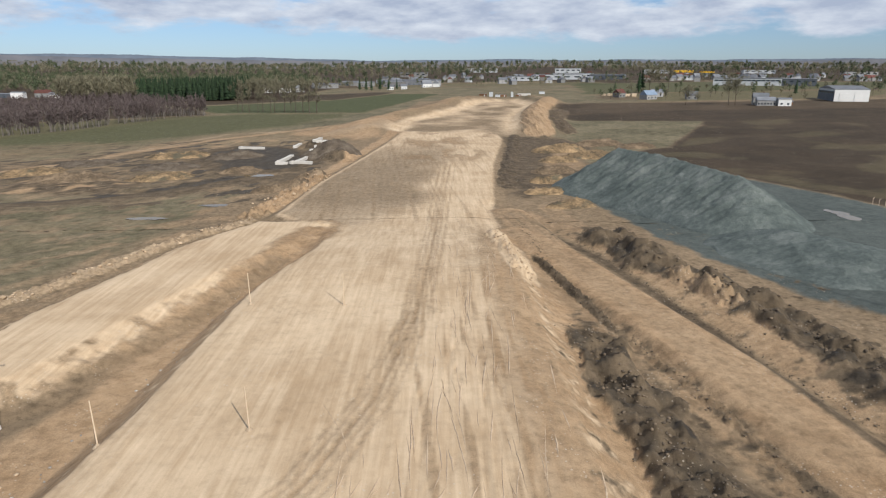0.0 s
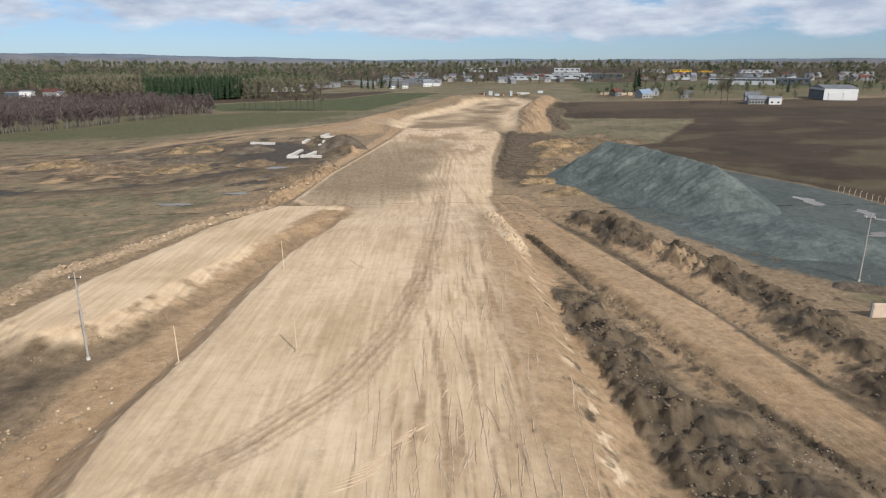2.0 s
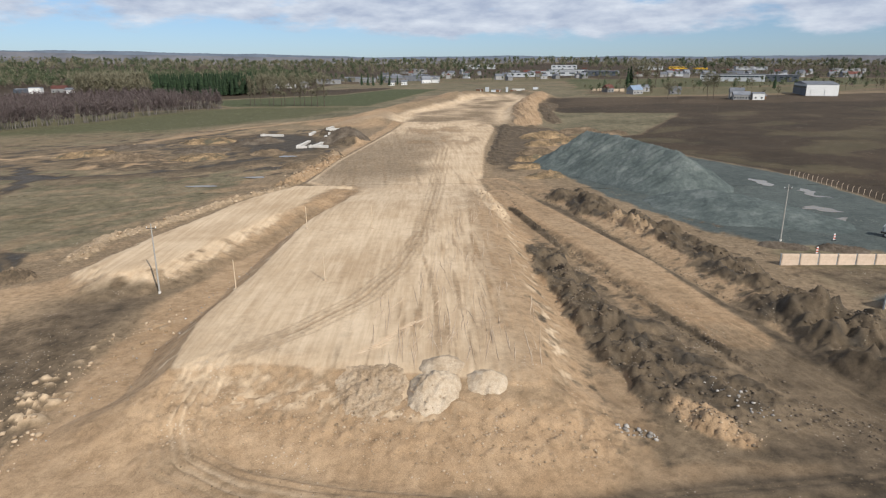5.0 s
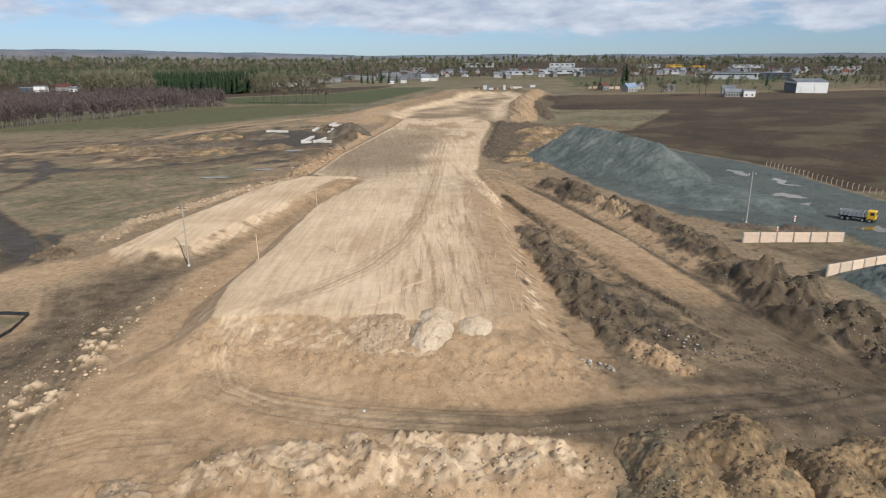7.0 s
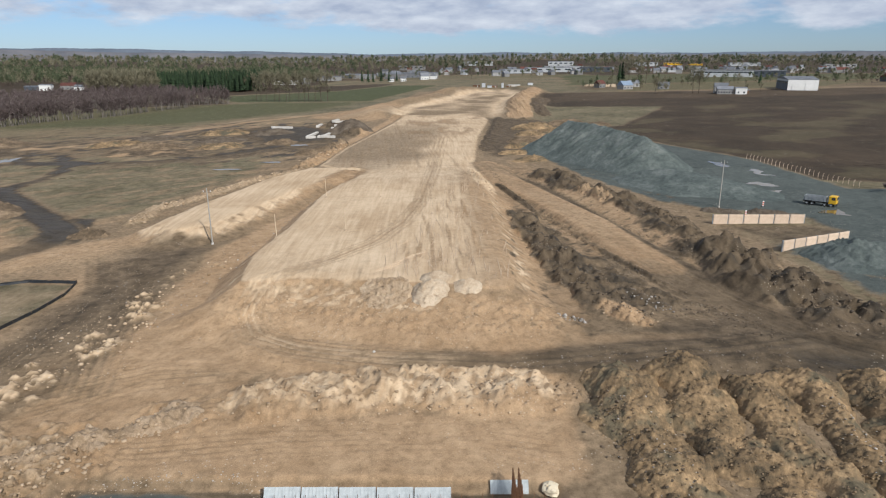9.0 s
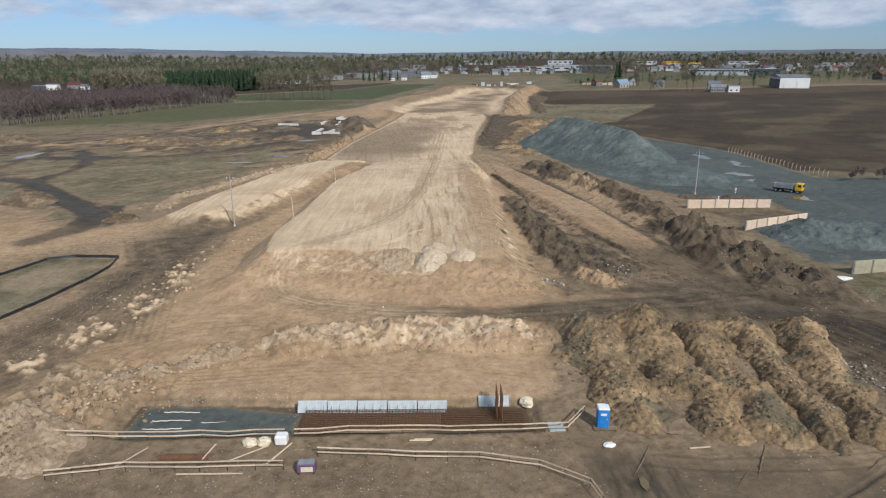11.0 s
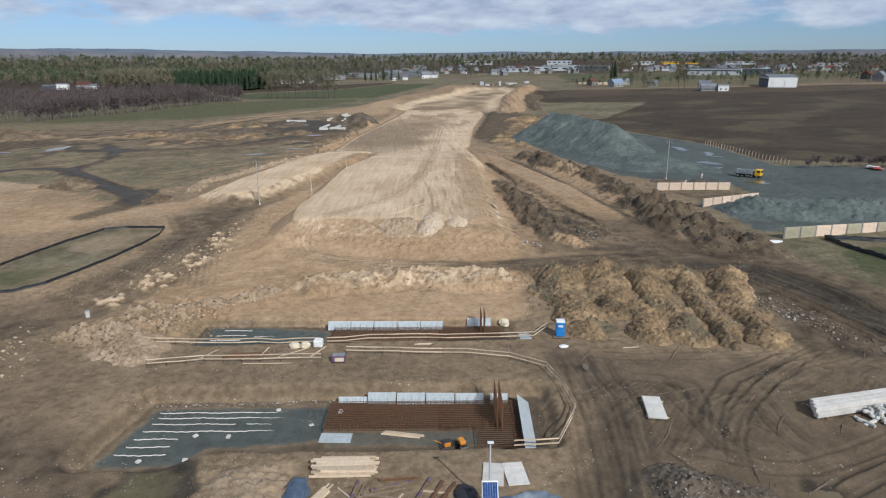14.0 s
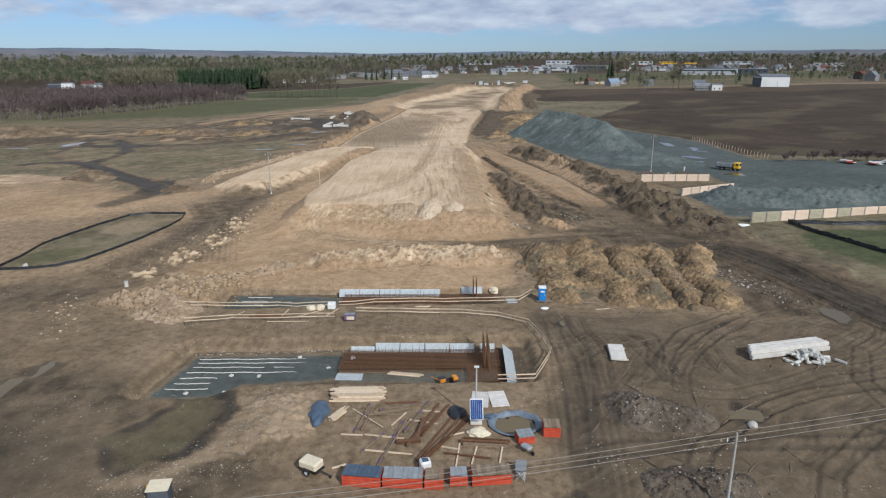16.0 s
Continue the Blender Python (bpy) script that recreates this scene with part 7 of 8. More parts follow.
for x, y, s in ((32.5, -60.6, 0.5), (47.6, -62.5, 0.55), (48.4, -62.2, 0.5), (-8, 5.2, 0.2), (-76, -4.0, 0.5)):
    b = thing("boulder", "single pale boulder lying on the soil", "boulder", x, y, group="boulders")
    bm = bmesh.new()
    bmesh.ops.create_icosphere(bm, subdivisions=2, radius=s)
    for v in bm.verts:
        v.co *= 1 + 0.3 * noise.noise(v.co * 2 + Vector((x, y, 0)))
        v.co.z = v.co.z * 0.8 + s * 0.4
    part("stone", bm, worn("boulder_stone", (0.36, 0.33, 0.29), (0.58, 0.55, 0.50), 2.0, 0.9, relief=0.03), b)

# precast strip foundations on the dark ground further off
for x0, y0, x1, y1 in ((-63.4, 241.5, -58.6, 241.0), (-63.0, 243.5, -61.9, 263), (-57.8, 241.2, -49.2, 240.4), (-55.9, 243.5, -53.8, 262), (-55.3, 266.6, -48.2, 267.6), (-55.1, 276, -48.4, 277), (-56.2, 286.4, -48.6, 287.4), (-66.6, 289, -66.3, 301), (-57.6, 289, -56.4, 300), (-92, 290, -80, 288)):
    x, y, l, turn = (x0 + x1) / 2, (y0 + y1) / 2, math.dist((x0, y0), (x1, y1)), math.degrees(math.atan2(y1 - y0, x1 - x0))
    b = thing("foundation_beam", "long pale precast foundation beam on dark soil", "beam", x, y, turn=turn, group="foundation beams")
    part("beam_body", box((l, 1.5, 1.1), (0, 0, -0.1), bevel=0.06), CONCRETE, b)
    part("socket", box((0.8, 1.8, 1.25), (-l * 0.4, 0, -0.1), bevel=0.06), CONCRETE, b)

# ---- trees ----
def bare_tree(h, spread, twigs, seed, limbs=9, reach=1.7, wide=0.11, low=0.3):
    """Trunk and limbs, and a crown of many thin twigs: two lists of corners and faces."""
    r = random.Random(seed)
    wood_v, wood_f, twig_v, twig_f = [], [], [], []

    def stick(a, b, r0, r1, n=4):
        a, b = Vector(a), Vector(b)
        q = (b - a).to_track_quat("Z", "Y")
        k = len(wood_v)
        for end, rad in ((a, r0), (b, r1)):
            for i in range(n):
                wood_v.append(tuple(end + q @ Vector((math.cos(i * math.tau / n) * rad, math.sin(i * math.tau / n) * rad, 0))))
        for i in range(n):
            j = (i + 1) % n
            wood_f.append((k + i, k + j, k + n + j, k + n + i))

    lean = (r.uniform(-0.03, 0.03) * h, r.uniform(-0.03, 0.03) * h)
    stick((0, 0, -0.4), (lean[0], lean[1], h * 0.55), 0.020 * h ** 0.85, 0.012 * h ** 0.85, 5)
    stick((lean[0], lean[1], h * 0.55), (lean[0] * 1.5, lean[1] * 1.5, h * 0.97), 0.012 * h ** 0.85, 0.02, 4)
    tips = []
    for k in range(limbs):
        z = h * r.uniform(low, 0.85)
        a = r.uniform(0, math.tau)
        l = spread * (1.15 - z / h) * r.uniform(0.7, 1.2) + 0.4
        b = (lean[0] + math.cos(a) * l, lean[1] + math.sin(a) * l, z + l * r.uniform(0.6, 1.3))
        stick((lean[0] * z / h, lean[1] * z / h, z), b, 0.05, 0.02, 3)
        tips.append((Vector((lean[0] * z / h, lean[1] * z / h, z)), Vector(b)))
    tips.append((Vector((lean[0], lean[1], h * 0.5)), Vector((lean[0] * 1.5, lean[1] * 1.5, h))))
    for k in range(twigs):
        a, b = r.choice(tips)
        p = a.lerp(b, r.uniform(0.25, 1.1)) + Vector((r.gauss(0, 0.25), r.gauss(0, 0.25), r.gauss(0, 0.3))) * spread * 0.35
        d = Vector((r.gauss(0, 0.6), r.gauss(0, 0.6), r.uniform(0.2, 1.3))).normalized() * reach * r.uniform(0.5, 1.2)
        s = Vector((r.gauss(0, 1), r.gauss(0, 1), r.gauss(0, 0.4))).normalized() * wide * r.uniform(0.6, 1.5)
        i = len(twig_v)
        twig_v += [tuple(p - s), tuple(p + s), tuple(p + d)]
        twig_f.append((i, i + 1, i + 2))
    return (wood_v, wood_f), (twig_v, twig_f)


def conifer(h, spread, seed, tiers=7, tufts=15, low=0.12):
    """A trunk, and tiers of drooping ragged fans."""
    r = random.Random(seed)
    v, f = [], []
    for t in range(tiers):
        z = h * (low + (1 - low) * t / tiers)
        rad = spread * (1 - t / tiers) ** 0.8 * r.uniform(0.85, 1.1) + 0.25
        for k in range(max(6, tufts - t)):
            a = (k + r.uniform(-0.4, 0.4)) * math.tau / max(6, tufts - t)
            l = rad * r.uniform(0.65, 1.15)
            wd = 0.32 * l + 0.15
            zz = z + r.uniform(-0.3, 0.3)
            i = len(v)
            ca, sa = math.cos(a), math.sin(a)
            v += [(0.1 * ca, 0.1 * sa, zz + h / tiers * 0.9), (ca * l * 0.7 - sa * wd, sa * l * 0.7 + ca * wd, zz + 0.1), (ca * l, sa * l, zz - 0.25 * l), (ca * l * 0.7 + sa * wd, sa * l * 0.7 - ca * wd, zz + 0.1)]
            f += [(i, i + 1, i + 2), (i, i + 2, i + 3)]
    n = 5
    wv = [(math.cos(i * math.tau / n) * 0.02 * h * s, math.sin(i * math.tau / n) * 0.02 * h * s, z) for z, s in ((-0.4, 0.9), (h * 0.95, 0.1)) for i in range(n)]
    wf = [(i, (i + 1) % n, n + (i + 1) % n, n + i) for i in range(n)]
    return (wv, wf), (v, f)


def puffy(h, spread, seed, tufts=70, low=0.28, size=1.3):
    """A far tree: a trunk, and a loose, uneven crown of ragged leaf or twig clumps."""
    r = random.Random(seed)
    n = 5
    wv = [(math.cos(i * math.tau / n) * 0.018 * h * s, math.sin(i * math.tau / n) * 0.018 * h * s, z) for z, s in ((-0.4, 1.0), (h * 0.9, 0.15)) for i in range(n)]
    wf = [(i, (i + 1) % n, n + (i + 1) % n, n + i) for i in range(n)]
    lobes = [(r.gauss(0, 0.32) * spread, r.gauss(0, 0.32) * spread, h * r.uniform(low + 0.2, 0.86), r.uniform(0.45, 0.75)) for _ in range(6)]
    v, f = [], []
    for k in range(tufts):
        lx, ly, lz, ls = r.choice(lobes)
        d = Vector((r.gauss(0, 1), r.gauss(0, 1), r.gauss(0, 1))).normalized() * r.uniform(0.5, 1.0) * ls
        p = Vector((lx + d.x * spread * 0.8, ly + d.y * spread * 0.8, lz + d.z * h * 0.22))
        i = len(v)
        for _ in range(3):
            v.append(tuple(p + Vector((r.gauss(0, 0.6), r.gauss(0, 0.6), r.gauss(0, 0.8))) * size))
        f.append((i, i + 1, i + 2))
    return (wv, wf), (v, f)


def mesh_of(name, lists, mat):
    me = bpy.data.meshes.new(name)
    me.from_pydata(lists[0], [], lists[1])
    me.materials.append(mat)
    return me


def kinds(make, count, wood_mat, leaf_mat, **args):
    got = []
    for k in range(count):
        w, c = make(seed=k * 13 + 5, **args)
        got.append((mesh_of("trunk", w, wood_mat), mesh_of("crown", c, leaf_mat), w, c))
    return got


BIRCH = kinds(bare_tree, 6, BARK, TWIG, h=13, spread=2.2, twigs=330, low=0.28)
ROWTREE = kinds(bare_tree, 4, DARK_BARK, TWIG_TAN, h=18, spread=2.4, twigs=330, limbs=16, reach=2.4, wide=0.11)
BROAD = kinds(bare_tree, 4, DARK_BARK, TWIG_TAN, h=15, spread=5.5, twigs=700, limbs=18)
FIR = kinds(conifer, 4, DARK_BARK, SPRUCE, h=18, spread=3.2)
SCOTS = kinds(conifer, 3, DARK_BARK, PINE, h=17, spread=3.6, tiers=5, low=0.45)
FAR_BROAD = kinds(bare_tree, 6, DARK_BARK, TWIG_TAN, h=15, spread=3.6, twigs=130, limbs=6, reach=3.0, wide=0.20, low=0.28)
FAR_BIRCH = kinds(bare_tree, 6, BARK, TWIG, h=13, spread=1.9, twigs=105, limbs=5, reach=2.4, wide=0.15, low=0.22)
FAR_PINE = kinds(puffy, 5, DARK_BARK, PINE, h=13, spread=3.4, size=1.0, tufts=95)
VILLAGE_BROAD = kinds(puffy, 4, DARK_BARK, TWIG_TAN, h=11, spread=3.6, tufts=75, size=0.9)
BUSH = kinds(bare_tree, 3, DARK_BARK, TWIG, h=4.5, spread=3.2, twigs=150, limbs=8, reach=1.3, wide=0.16)


def tree(kind, x, y, scale, label, group):
    pick = kind[random.randrange(len(kind))]
    t = thing("tree", label, "tree", x, y, turn=random.uniform(0, 360), group=group)
    t.scale = (scale * random.uniform(0.9, 1.15),) * 2 + (scale,)
    for me in pick[:2]:
        o = new(me.name.split(".")[0], me)
        o.parent = t


def wood(name, label, kinds_of, xy, lo, hi, leaf_only=False):
    """Many trees of a far wood, joined into a trunk mesh and a crown mesh."""
    parts = {}
    n = len(xy)
    z = heights(xy[:, 0], xy[:, 1])
    for i in range(n):
        kind = kinds_of[int(rng.integers(len(kinds_of)))]
        _, _, w, c = kind[int(rng.integers(len(kind)))]
        s, a = rng.uniform(lo, hi), rng.uniform(0, 6.283)
        ca, sa = math.cos(a) * s, math.sin(a) * s
        for (vs, fs), mat in ((w, kind[0][0].materials[0]), (c, kind[0][1].materials[0])):
            if leaf_only and mat in (DARK_BARK,):
                continue
            v = np.array(vs)
            p = np.stack([v[:, 0] * ca - v[:, 1] * sa + xy[i, 0], v[:, 0] * sa + v[:, 1] * ca + xy[i, 1], v[:, 2] * s + z[i]], -1)
            lst = parts.setdefault(mat, [[], [], 0])
            lst[0].append(p)
            lst[1].append(np.array(fs) + lst[2])
            lst[2] += len(p)
    root = None
    for mat, (vs, fs, count) in parts.items():
        me = bpy.data.meshes.new(name)
        co, f = np.concatenate(vs), np.concatenate(fs)
        k = f.shape[1]
        me.vertices.add(len(co)); me.vertices.foreach_set("co", co.ravel().astype(np.float32))
        me.loops.add(f.size); me.loops.foreach_set("vertex_index", f.ravel().astype(np.int32))
        me.polygons.add(len(f)); me.polygons.foreach_set("loop_start", np.arange(0, f.size, k, dtype=np.int32))
        me.update(calc_edges=True)
        me.materials.append(mat)
        tagged(new(name, me), label, "wood", kind="stuff")


def strewn(pts, n, keep=None):
    """Places spread at random within an outline."""
    p = np.array(pts, float)
    got = []
    while len(got) < n:
        q = rng.uniform(p.min(0), p.max(0))
        odd = False
        for (ax, ay), (bx, by) in zip(pts, [*pts[1:], pts[0]]):
            if (ay > q[1]) != (by > q[1]) and q[0] < (bx - ax) * (q[1] - ay) / (by - ay + 1e-12) + ax:
                odd = not odd
        if odd:
            got.append(q)
    return np.array(got)


# young birch wood, its near edge as single trees
edge_line = [(-268, 318), (-252, 362), (-230, 376), (-215, 416), (-198, 462), (-174, 490)]
for x, y in beside(edge_line, 3.0, 150):
    tree(BIRCH, x - 3, y + 3, random.uniform(0.8, 1.1), "slender bare birch at the edge of a young wood", "birches at the wood's edge")
wood("birch_wood", "dense young birch wood with bare purplish crowns", [FAR_BIRCH], strewn([(-272, 322), (-256, 368), (-234, 380), (-219, 420), (-202, 466), (-180, 494), (-204, 560), (-300, 610), (-470, 560), (-560, 420), (-420, 300)], 1700), 0.75, 1.08)
# taller mixed trees and spruces behind
wood("mixed_wood", "tall bare broadleaf trees in a mixed wood", [FAR_BROAD], strewn([(-372, 632), (-335, 642), (-306, 650), (-322, 700), (-380, 770), (-440, 760)], 300), 1.15, 1.8)
wood("spruce_stand", "dark dense stand of spruce trees", [FIR], strewn([(-330, 690), (-300, 680), (-262, 688), (-228, 684), (-214, 720), (-225, 770), (-300, 785), (-345, 750)], 380), 0.8, 1.4)
wood("pine_wood", "green pine wood on rising land", [FAR_PINE, VILLAGE_BROAD, FAR_PINE, VILLAGE_BROAD], strewn([(-900, 820), (-560, 860), (-330, 840), (-210, 800), (-150, 1000), (-300, 1400), (-1200, 1500), (-1300, 1000)], 2600), 0.9, 1.5)
wood("mixed_wood", "bare grey trees beside a spruce stand", [FAR_BROAD], strewn([(-226, 690), (-176, 700), (-150, 800), (-190, 860), (-260, 800)], 110), 0.9, 1.4)
wood("mixed_wood", "far mixed wood of bare and green trees", [VILLAGE_BROAD, VILLAGE_BROAD, FAR_PINE], strewn([(-700, 1500), (-150, 1150), (150, 1500), (300, 2000), (-200, 2300), (-1500, 2300), (-1800, 1600)], 1300), 1.1, 1.8)
wood("mixed_wood", "far mixed wood of bare and green trees", [VILLAGE_BROAD, VILLAGE_BROAD, FAR_PINE], strewn([(300, 1700), (900, 1300), (1700, 1200), (2400, 1700), (1800, 2400), (500, 2400)], 900), 1.1, 1.8)
wood("far_wood", "bare and green woods along the hills", [VILLAGE_BROAD, VILLAGE_BROAD, FAR_PINE], strewn([(-2600, 2000), (-200, 1900), (2600, 1900), (2600, 2900), (0, 2900), (-2800, 2900)], 1700), 1.4, 2.3, True)
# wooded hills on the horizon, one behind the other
# haze is painted into the tones: each farther ridge is bluer
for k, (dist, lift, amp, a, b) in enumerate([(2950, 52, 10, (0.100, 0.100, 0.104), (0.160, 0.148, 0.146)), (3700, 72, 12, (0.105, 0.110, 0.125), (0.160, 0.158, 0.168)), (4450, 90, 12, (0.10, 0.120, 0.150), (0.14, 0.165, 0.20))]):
    ang = np.linspace(-1.1, 1.1, 700)
    px, py = np.sin(ang) * dist, np.cos(ang) * dist
    crest = lift + amp * layered(ang * 6, ang * 0, 1.0, 3, 900 + k * 7) + (8 + 12 * k) * ease(-ang, 0.05, 0.6) + 2.2 * layered(ang * 420, ang * 0, 1.0, 2, 950 + k) + 3.0 * np.abs(layered(ang * 90, ang * 0, 1.0, 2, 970 + k))
    rows = np.linspace(0, 1, 6)[:, None]
    hz = -30 + (crest[None] + 30) * np.sin(rows * math.pi / 2)
    hx, hy = px[None] * (1 + 0.05 * rows), py[None] * (1 + 0.05 * rows)
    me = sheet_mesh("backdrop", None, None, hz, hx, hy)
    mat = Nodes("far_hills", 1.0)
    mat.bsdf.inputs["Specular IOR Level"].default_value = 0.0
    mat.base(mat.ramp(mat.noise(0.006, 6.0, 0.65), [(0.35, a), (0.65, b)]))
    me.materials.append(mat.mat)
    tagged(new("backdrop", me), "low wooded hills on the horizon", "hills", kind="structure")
# a row of tall trees beside the meadow
for k in range(13):
    x = -164 + k * 5.8 + random.uniform(-1.5, 1.5)
    tree(ROWTREE, x, 521 - (x + 164) * 0.36, random.uniform(1.05, 1.35) if k < 11 else 1.4, "tall narrow bare tree in a row beside a meadow", "trees in a row")
for x, y, s, kd in ((196, 518, 1.0, BROAD), (204, 515, 0.7, BROAD), (227, 510, 1.5, BROAD), (233, 512, 1.4, BROAD), (215, 706, 1.3, FIR), (220, 712, 1.4, FIR), (226, 705, 1.8, BROAD), (236, 700, 1.9, BROAD), (246, 704, 1.6, ROWTREE), (205, 700, 0.8, BROAD), (292, 520, 0.6, BROAD), (272, 505, 0.5, BROAD), (350, 640, 0.8, FIR), (185, 690, 0.7, SCOTS)):
    tree(kd, x, y, s, "bare broad tree among farm buildings" if kd is not FIR else "dark spruce among farm buildings", "trees by the farm")
for x, y, s in ((-100, 880, 1.0), (-92, 872, 0.9), (-82, 890, 1.1), (-70, 880, 0.8), (-110, 890, 1.0), (-60, 900, 0.8)):
    tree(FIR, x, y, s, "dark spruce among village houses", "trees in the village")
wood("hedge", "low bare hedge at the edge of the yard", [BUSH], beside([(118, 96), (134, 98), (154, 97), (176, 92)], 2.5, 46), 0.4, 0.8)
wood("hedge", "dark bushes between fields and houses", [FAR_PINE, BUSH, FAR_BROAD], strewn([(380, 600), (560, 560), (900, 700), (900, 800), (420, 700)], 130), 0.5, 0.8)
wood("village_trees", "bare trees and bushes round farms and halls", [VILLAGE_BROAD, VILLAGE_BROAD, FAR_PINE], strewn([(150, 615), (215, 575), (330, 620), (470, 640), (640, 700), (640, 800), (330, 760), (160, 720)], 150), 0.4, 0.85)
wood("village_trees", "bare and dark trees between the houses of a village", [VILLAGE_BROAD, VILLAGE_BROAD, FAR_PINE], strewn([(-250, 880), (40, 960), (420, 900), (700, 800), (1100, 900), (1000, 1250), (300, 1450), (-200, 1250)], 700), 0.5, 0.95)

# ---- buildings ----
def gabled(w, d, h, pitch):
    """Roof of two slopes with eaves, as a closed prism."""
    bm = bmesh.new()
    e, t = 0.4, 0.25
    vs = [bm.verts.new(p) for p in ((-w / 2 - e, -d / 2 - e, h), (w / 2 + e, -d / 2 - e, h), (w / 2 + e, d / 2 + e, h), (-w / 2 - e, d / 2 + e, h), (-w / 2 - e, 0, h + pitch), (w / 2 + e, 0, h + pitch))]
    for f in ((0, 1, 5, 4), (2, 3, 4, 5), (0, 4, 3), (1, 2, 5), (0, 3, 2, 1)):
        bm.faces.new([vs[i] for i in f])
    return bm


def house(x, y, w, d, h, pitch, turn, wall, roof, label, windows=0, chimney=True):
    b = thing("house", label, "house", x, y, turn=turn, group="houses", sink=0.3)
    body = part("wall", box((w, d, h + 0.3)), wall, b)
    r = part("roof", gabled(w, d, h + 0.28, pitch), roof, b)
    if chimney:
        part("chimney", box((0.7, 0.7, pitch + 0.9), (w * 0.2, d * 0.1, h)), RED_ROOF, r)
    for k in range(windows):
        wx = -w / 2 + (k + 0.5) * w / windows
        part("window", box((min(1.4, w / windows * 0.5), 0.06, 1.3), (wx, -d / 2 - 0.02, 1.2)), GLASS, body)
    return b


# farm and halls
ware = thing("warehouse", "large white metal warehouse with a low grey roof", "warehouse", 339, 547, turn=-16, sink=0.4)
part("wall", box((25, 46, 10)), GREY_WALL, ware)
part("front_wall", box((25.2, 0.5, 9.0), (0, -23.1, 0.3)), WHITE, ware)
part("roof", gabled(25, 46, 10, 2.4), GREY_ROOF, ware)
for k in range(2):
    part("gate", box((6, 0.3, 6), (-6 + k * 11, -23.5, 0.3)), WHITE, ware)
part("side_cladding", box((0.4, 46, 8), (-12.7, 0, 0.3)), DARK_WALL, ware)
for k in range(7):
    part("side_window", box((0.3, 3.6, 1.2), (-12.95, -19 + k * 6.2, 6.6)), GLASS, ware)
hall = thing("long_hall", "long grey industrial hall with window bands", "hall", 400, 852, turn=-26, sink=0.4)
part("wall", box((80, 30, 9)), GREY_WALL, hall)
for k in range(14):
    part("window", box((4.8, 0.3, 1.8), (-36 + k * 5.5, -15.1, 5.6)), GLASS, hall)
for k in range(8):
    part("gate", box((4.4, 0.3, 4.4), (-33 + k * 9.4, -15.1, 0.3)), GREY_WALL, hall)
part("roof", box((81, 31, 0.8), (0, 0, 9)), GREY_ROOF, hall)
annex = thing("hall", "dark-clad flat hall beside a long grey one", "hall", 456, 832, turn=-26, sink=0.4)
part("wall", box((40, 34, 8.4)), DARK_WALL, annex)
part("roof", box((41, 35, 0.6), (0, 0, 8.4)), GREY_ROOF, annex)
for k in range(5):
    part("window", box((4, 0.3, 1.5), (-16 + k * 8, -17.1, 5)), GLASS, annex)
house(251, 500, 13, 9, 4.0, 2.6, -16, PLASTER, GREY_ROOF, "long pale farmhouse with a dark roof", 6)
house(262, 494, 9, 8, 5.2, 0.8, -16, WHITE, GREY_ROOF, "white flat-roofed annex of a farmhouse", 2, False)
house(252, 511, 11, 8, 5.5, 3.6, -16, PLASTER, GREY_ROOF, "farm building with a steep grey roof", 3)
house(192, 600, 12, 10, 4.0, 4.2, 24, PLASTER, worn("blue_roofing", (0.16, 0.22, 0.30), (0.26, 0.33, 0.42), 0.3, 0.5), "low house with a blue-grey metal roof", 3)
house(228, 590, 10, 8, 4.0, 3.2, -10, PLASTER, GREY_ROOF, "pale farm house among bare trees", 2)
house(212, 640, 12, 8, 3.6, 3.6, 8, PLASTER, GREY_ROOF, "pale house with a grey roof", 2)
house(176, 640, 9, 8, 4.2, 3.6, 30, PLASTER, RED_ROOF, "small house with a red roof", 2)
shed = thing("shed", "small rusty metal shed beside a farmhouse", "shed", 269, 500, turn=-16)
part("wall", box((5, 4, 2.6)), RUST, shed)
part("roof", gabled(5, 4, 2.6, 0.9), GREY_ROOF, shed)
for k in range(6):
    yard_box = thing("lumber_stack", "stack of orange timber in a yard", "timber", 168 + k * 5, 668 - k * 4, turn=-10, group="lumber stacks")
    part("bundle", box((4.5, 2.5, 2.2 + 0.4 * (k % 3)), bevel=0.05), TIMBER, yard_box)
# white houses beyond the meadow, and the lane on the low side
for k, (x, y, w, d, h, p, turn, wl, rf) in enumerate([(-225, 868, 16, 10, 6, 3.5, 10, WHITE, GREY_ROOF), (-205, 862, 13, 9, 6, 3.5, -8, WHITE, RED_ROOF), (-188, 872, 11, 9, 5, 3.5, 20, PLASTER, GREY_ROOF), (-20, 950, 13, 10, 5, 5.5, 12, WHITE, GREY_ROOF), (-6, 958, 10, 9, 5, 5, 80, WHITE, GREY_ROOF), (-68, 890, 9, 7, 4, 3, 6, WHITE, GREY_ROOF), (-50, 900, 8, 7, 4, 3, 0, WHITE, GREY_ROOF), (-512, 792, 14, 10, 7, 1.0, 10, WHITE, GREY_ROOF), (-530, 800, 26, 12, 5, 0.8, -6, DARK_WALL, GREY_ROOF), (-498, 820, 18, 12, 5, 4, 14, PLASTER, RED_ROOF), (-474, 800, 9, 8, 4, 3, 0, WHITE, GREY_ROOF)]):
    house(x, y, w, d, h, p, turn, wl, rf, "white house with a dark roof beyond a meadow" if rf is GREY_ROOF else "pale house with a red roof beyond a meadow", 3)
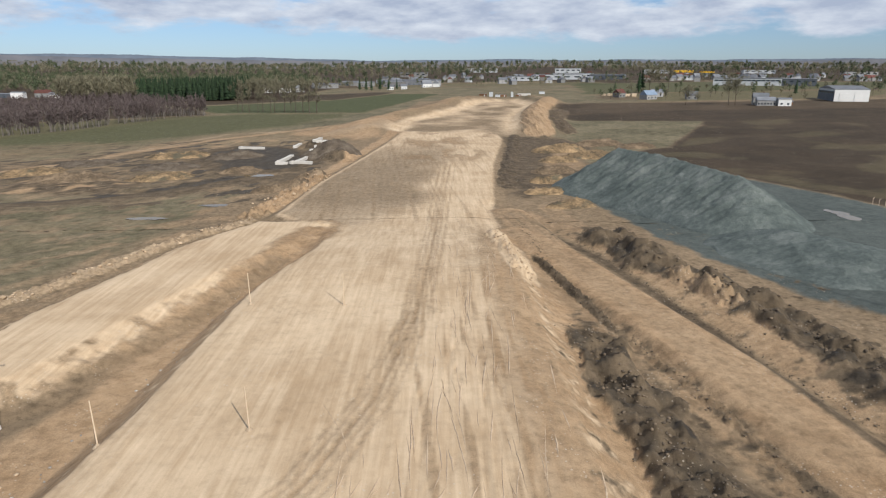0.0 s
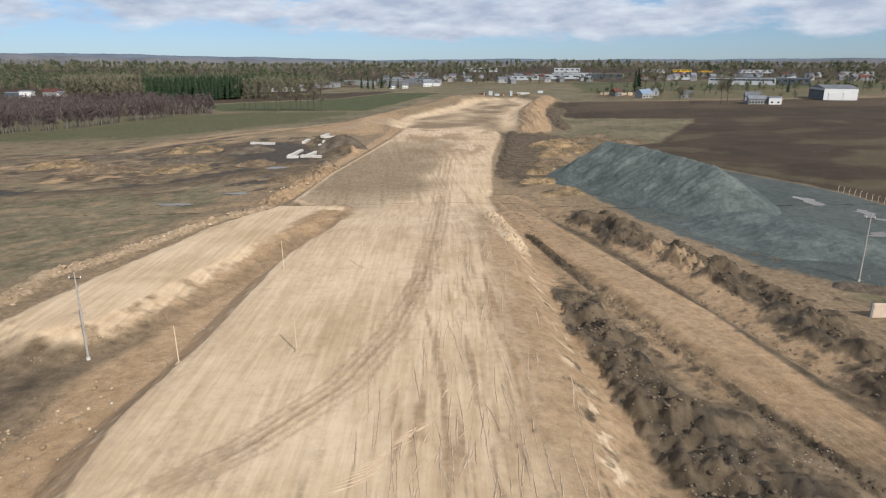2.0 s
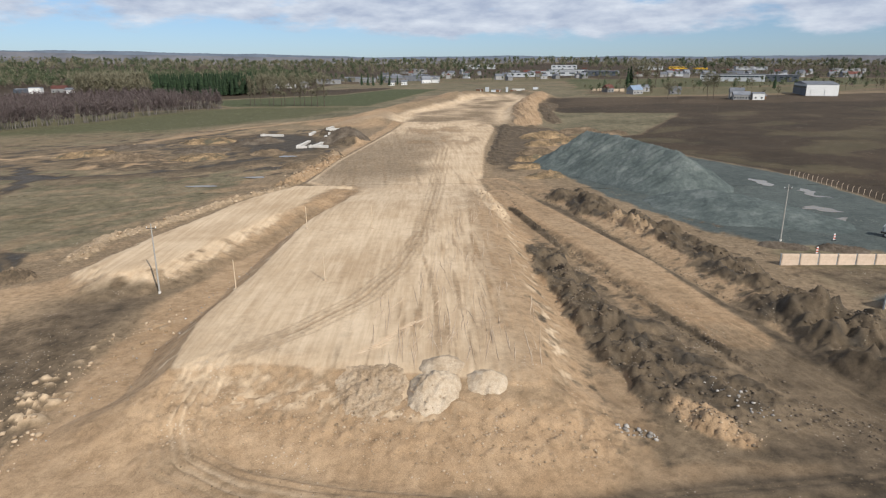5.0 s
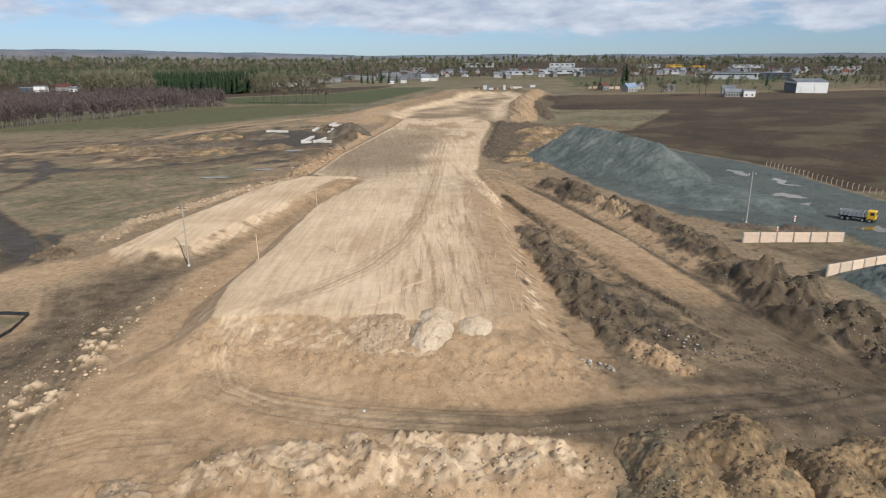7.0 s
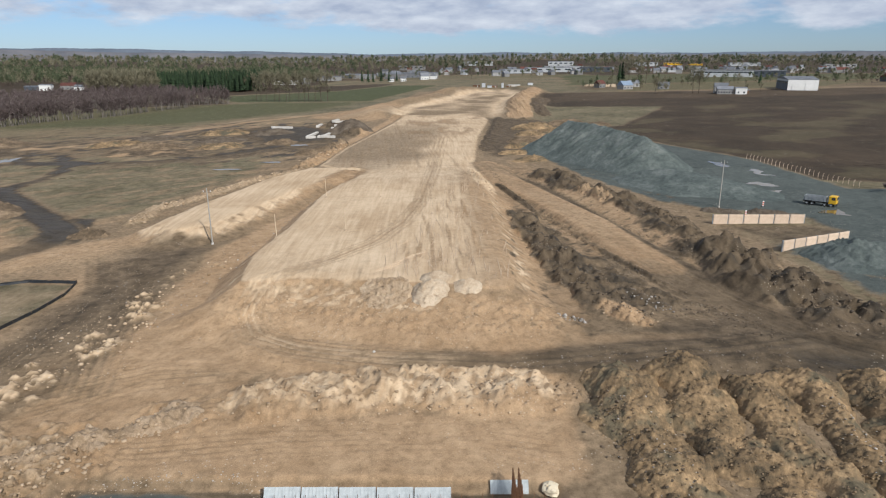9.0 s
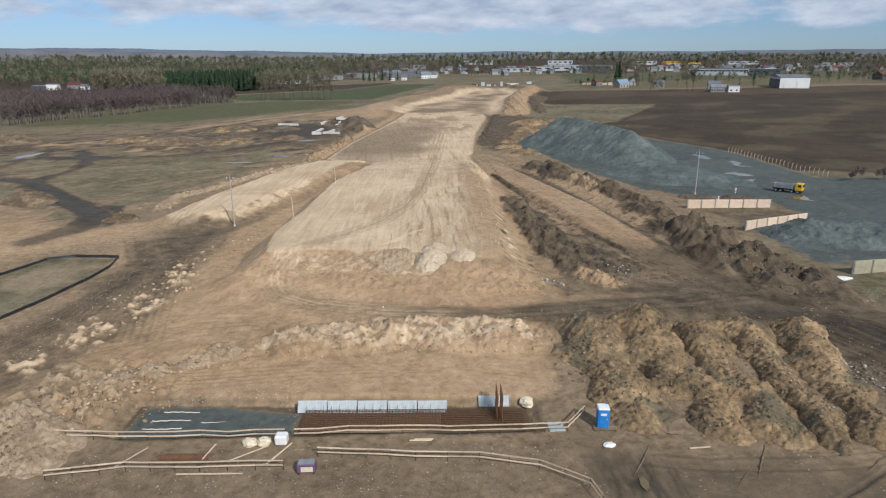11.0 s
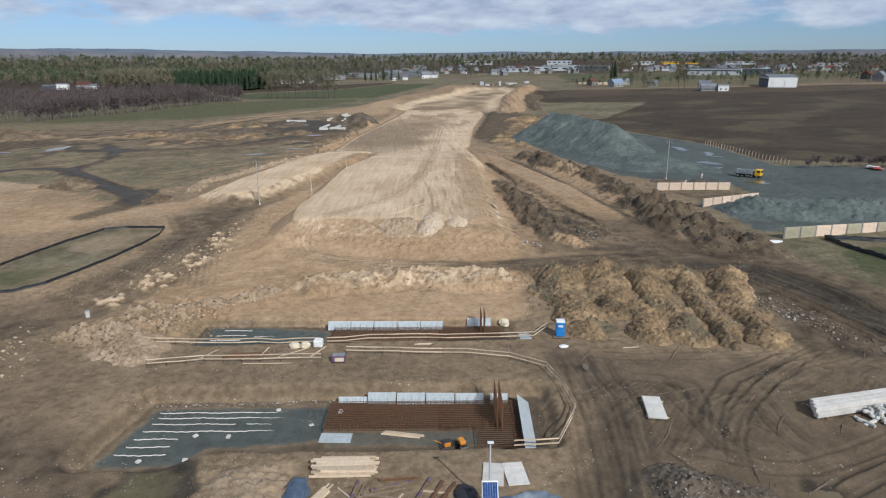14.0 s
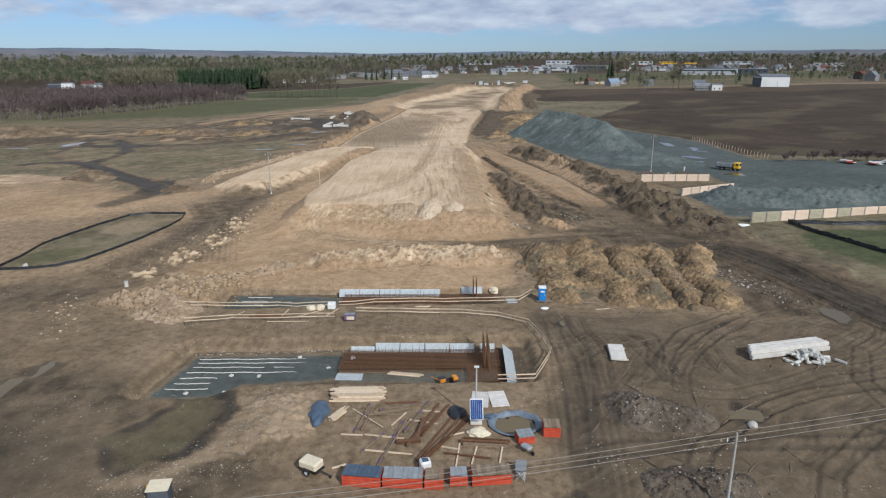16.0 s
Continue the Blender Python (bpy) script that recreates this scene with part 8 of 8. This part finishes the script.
for k in range(12):
    x = -170 + k * 14 + rng.uniform(-4, 4)
    house(x, 1010 + rng.uniform(-40, 110), rng.uniform(14, 40), rng.uniform(10, 16), rng.uniform(5, 8), rng.uniform(0.8, 1.8), rng.uniform(-25, 15), [PLASTER, GREY_ROOF, DARK_WALL, PLASTER][k % 4], GREY_ROOF, "flat industrial hall in a village", 4, False)
for k in range(80):
    u = rng.uniform(0, 1)
    x, y = -120 + 900 * u + rng.normal(0, 40), 1020 + rng.uniform(0, 420) - 120 * u
    if x < 60 and y < 1080 or 380 < x < 500 and y < 980:
        y += 130
    house(x, y, rng.uniform(9, 14), rng.uniform(8, 10), rng.uniform(4, 6), rng.uniform(3, 5.5), rng.uniform(0, 180), [PLASTER, PLASTER, GREY_WALL, PLASTER][k % 4], [GREY_ROOF, RED_ROOF, GREY_ROOF, GREY_ROOF][k % 4], "village house with a pitched roof", 0)
for k in range(14):
    x = 480 + k * 36 + rng.uniform(-10, 10)
    house(x, 640 + rng.uniform(-30, 60) + k * 8, rng.uniform(10, 15), rng.uniform(9, 11), rng.uniform(4.5, 6), rng.uniform(4, 5.5), rng.uniform(-40, 40), [PLASTER, DARK_WALL][k % 2], [GREY_ROOF, RED_ROOF, GREY_ROOF][k % 3], "new village house with a dark pitched roof", 0)
for k, (x, y, w, h, mat) in enumerate([(150, 1190, 60, 8, GREY_WALL), (220, 1230, 90, 9, GREY_WALL), (305, 1200, 60, 9, DARK_WALL), (260, 1290, 80, 10, GREY_WALL), (690, 1860, 50, 7, YELLOW), (750, 1845, 36, 5, YELLOW), (560, 1700, 60, 10, GREY_WALL), (850, 1750, 80, 9, GREY_WALL), (120, 1900, 90, 12, GREY_WALL), (350, 1800, 70, 12, GREY_WALL), (-60, 1500, 60, 10, PLASTER), (960, 1500, 70, 9, PLASTER)]):
    f_hall = thing("factory_hall", "long flat factory hall in a far town" if mat is not YELLOW else "long yellow factory hall in a far town", "hall", x, y, turn=-10, group="factory halls", sink=0.5)
    part("wall", box((w, 24, h)), mat, f_hall)
    part("roof", box((w + 1, 25, 0.8), (0, 0, h)), GREY_ROOF, f_hall)
    for j in range(5):
        part("window", box((w / 9, 0.4, h * 0.25), (-w * 0.4 + j * w * 0.2, -12.1, h * 0.5)), GLASS, f_hall)

# plant in the cut
for k, (x, y, w, d, h, mat, lab) in enumerate([(52.5, 676, 4.0, 2.5, 5.0, GREY_WALL, "tall grey silo cabin in the cutting"), (72.5, 660, 2.5, 2.5, 5.0, GREY_WALL, "narrow grey tank in the cutting"), (64, 664, 6, 2.5, 2.2, RUST, "rust-red site container in the cutting"), (58, 660, 5, 2.5, 2.2, GREY_WALL, "grey site container in the cutting"), (80, 668, 6, 2.5, 2.0, RUST, "rust-red site container in the cutting"), (112, 720, 6, 2.5, 2.6, GREY_WALL, "grey site container beside the cutting"), (45, 690, 8, 3, 2.6, RUST, "rust-red steel formwork frame in the cutting"), (90, 700, 14, 2, 2.2, CONCRETE, "long pale concrete element in the cutting")]):
    c = thing("site_container", lab, "container", x, y, turn=-6 + 4 * k % 11, group="site containers", sink=0.3)
    part("body", box((w, d, h + 0.3), bevel=0.08), mat, c)
    part("roof_panel", box((w + 0.1, d + 0.1, 0.12), (0, 0, h + 0.3)), GREY_LID, c)
    part("door", box((1.0, 0.06, min(2.0, h * 0.7)), (w * 0.2, -d / 2 - 0.02, 0.35)), GREY_WALL, c)
for x, y in ((137, 92), (142, 88), (148, 90)):
    g = thing("scrap_pile", "pale sheets and scrap piled beside the hedge", "scrap", x, y, turn=random.uniform(0, 90))
    for k in range(6):
        part("sheet", box((random.uniform(2, 4.5), random.uniform(1, 2.2), 0.12), (random.uniform(-1.5, 1.5), random.uniform(-1.5, 1.5), 0.1 + 0.16 * k), (random.uniform(-8, 8), random.uniform(-8, 8), random.uniform(0, 90))), WHITE if k % 3 else RED, g)
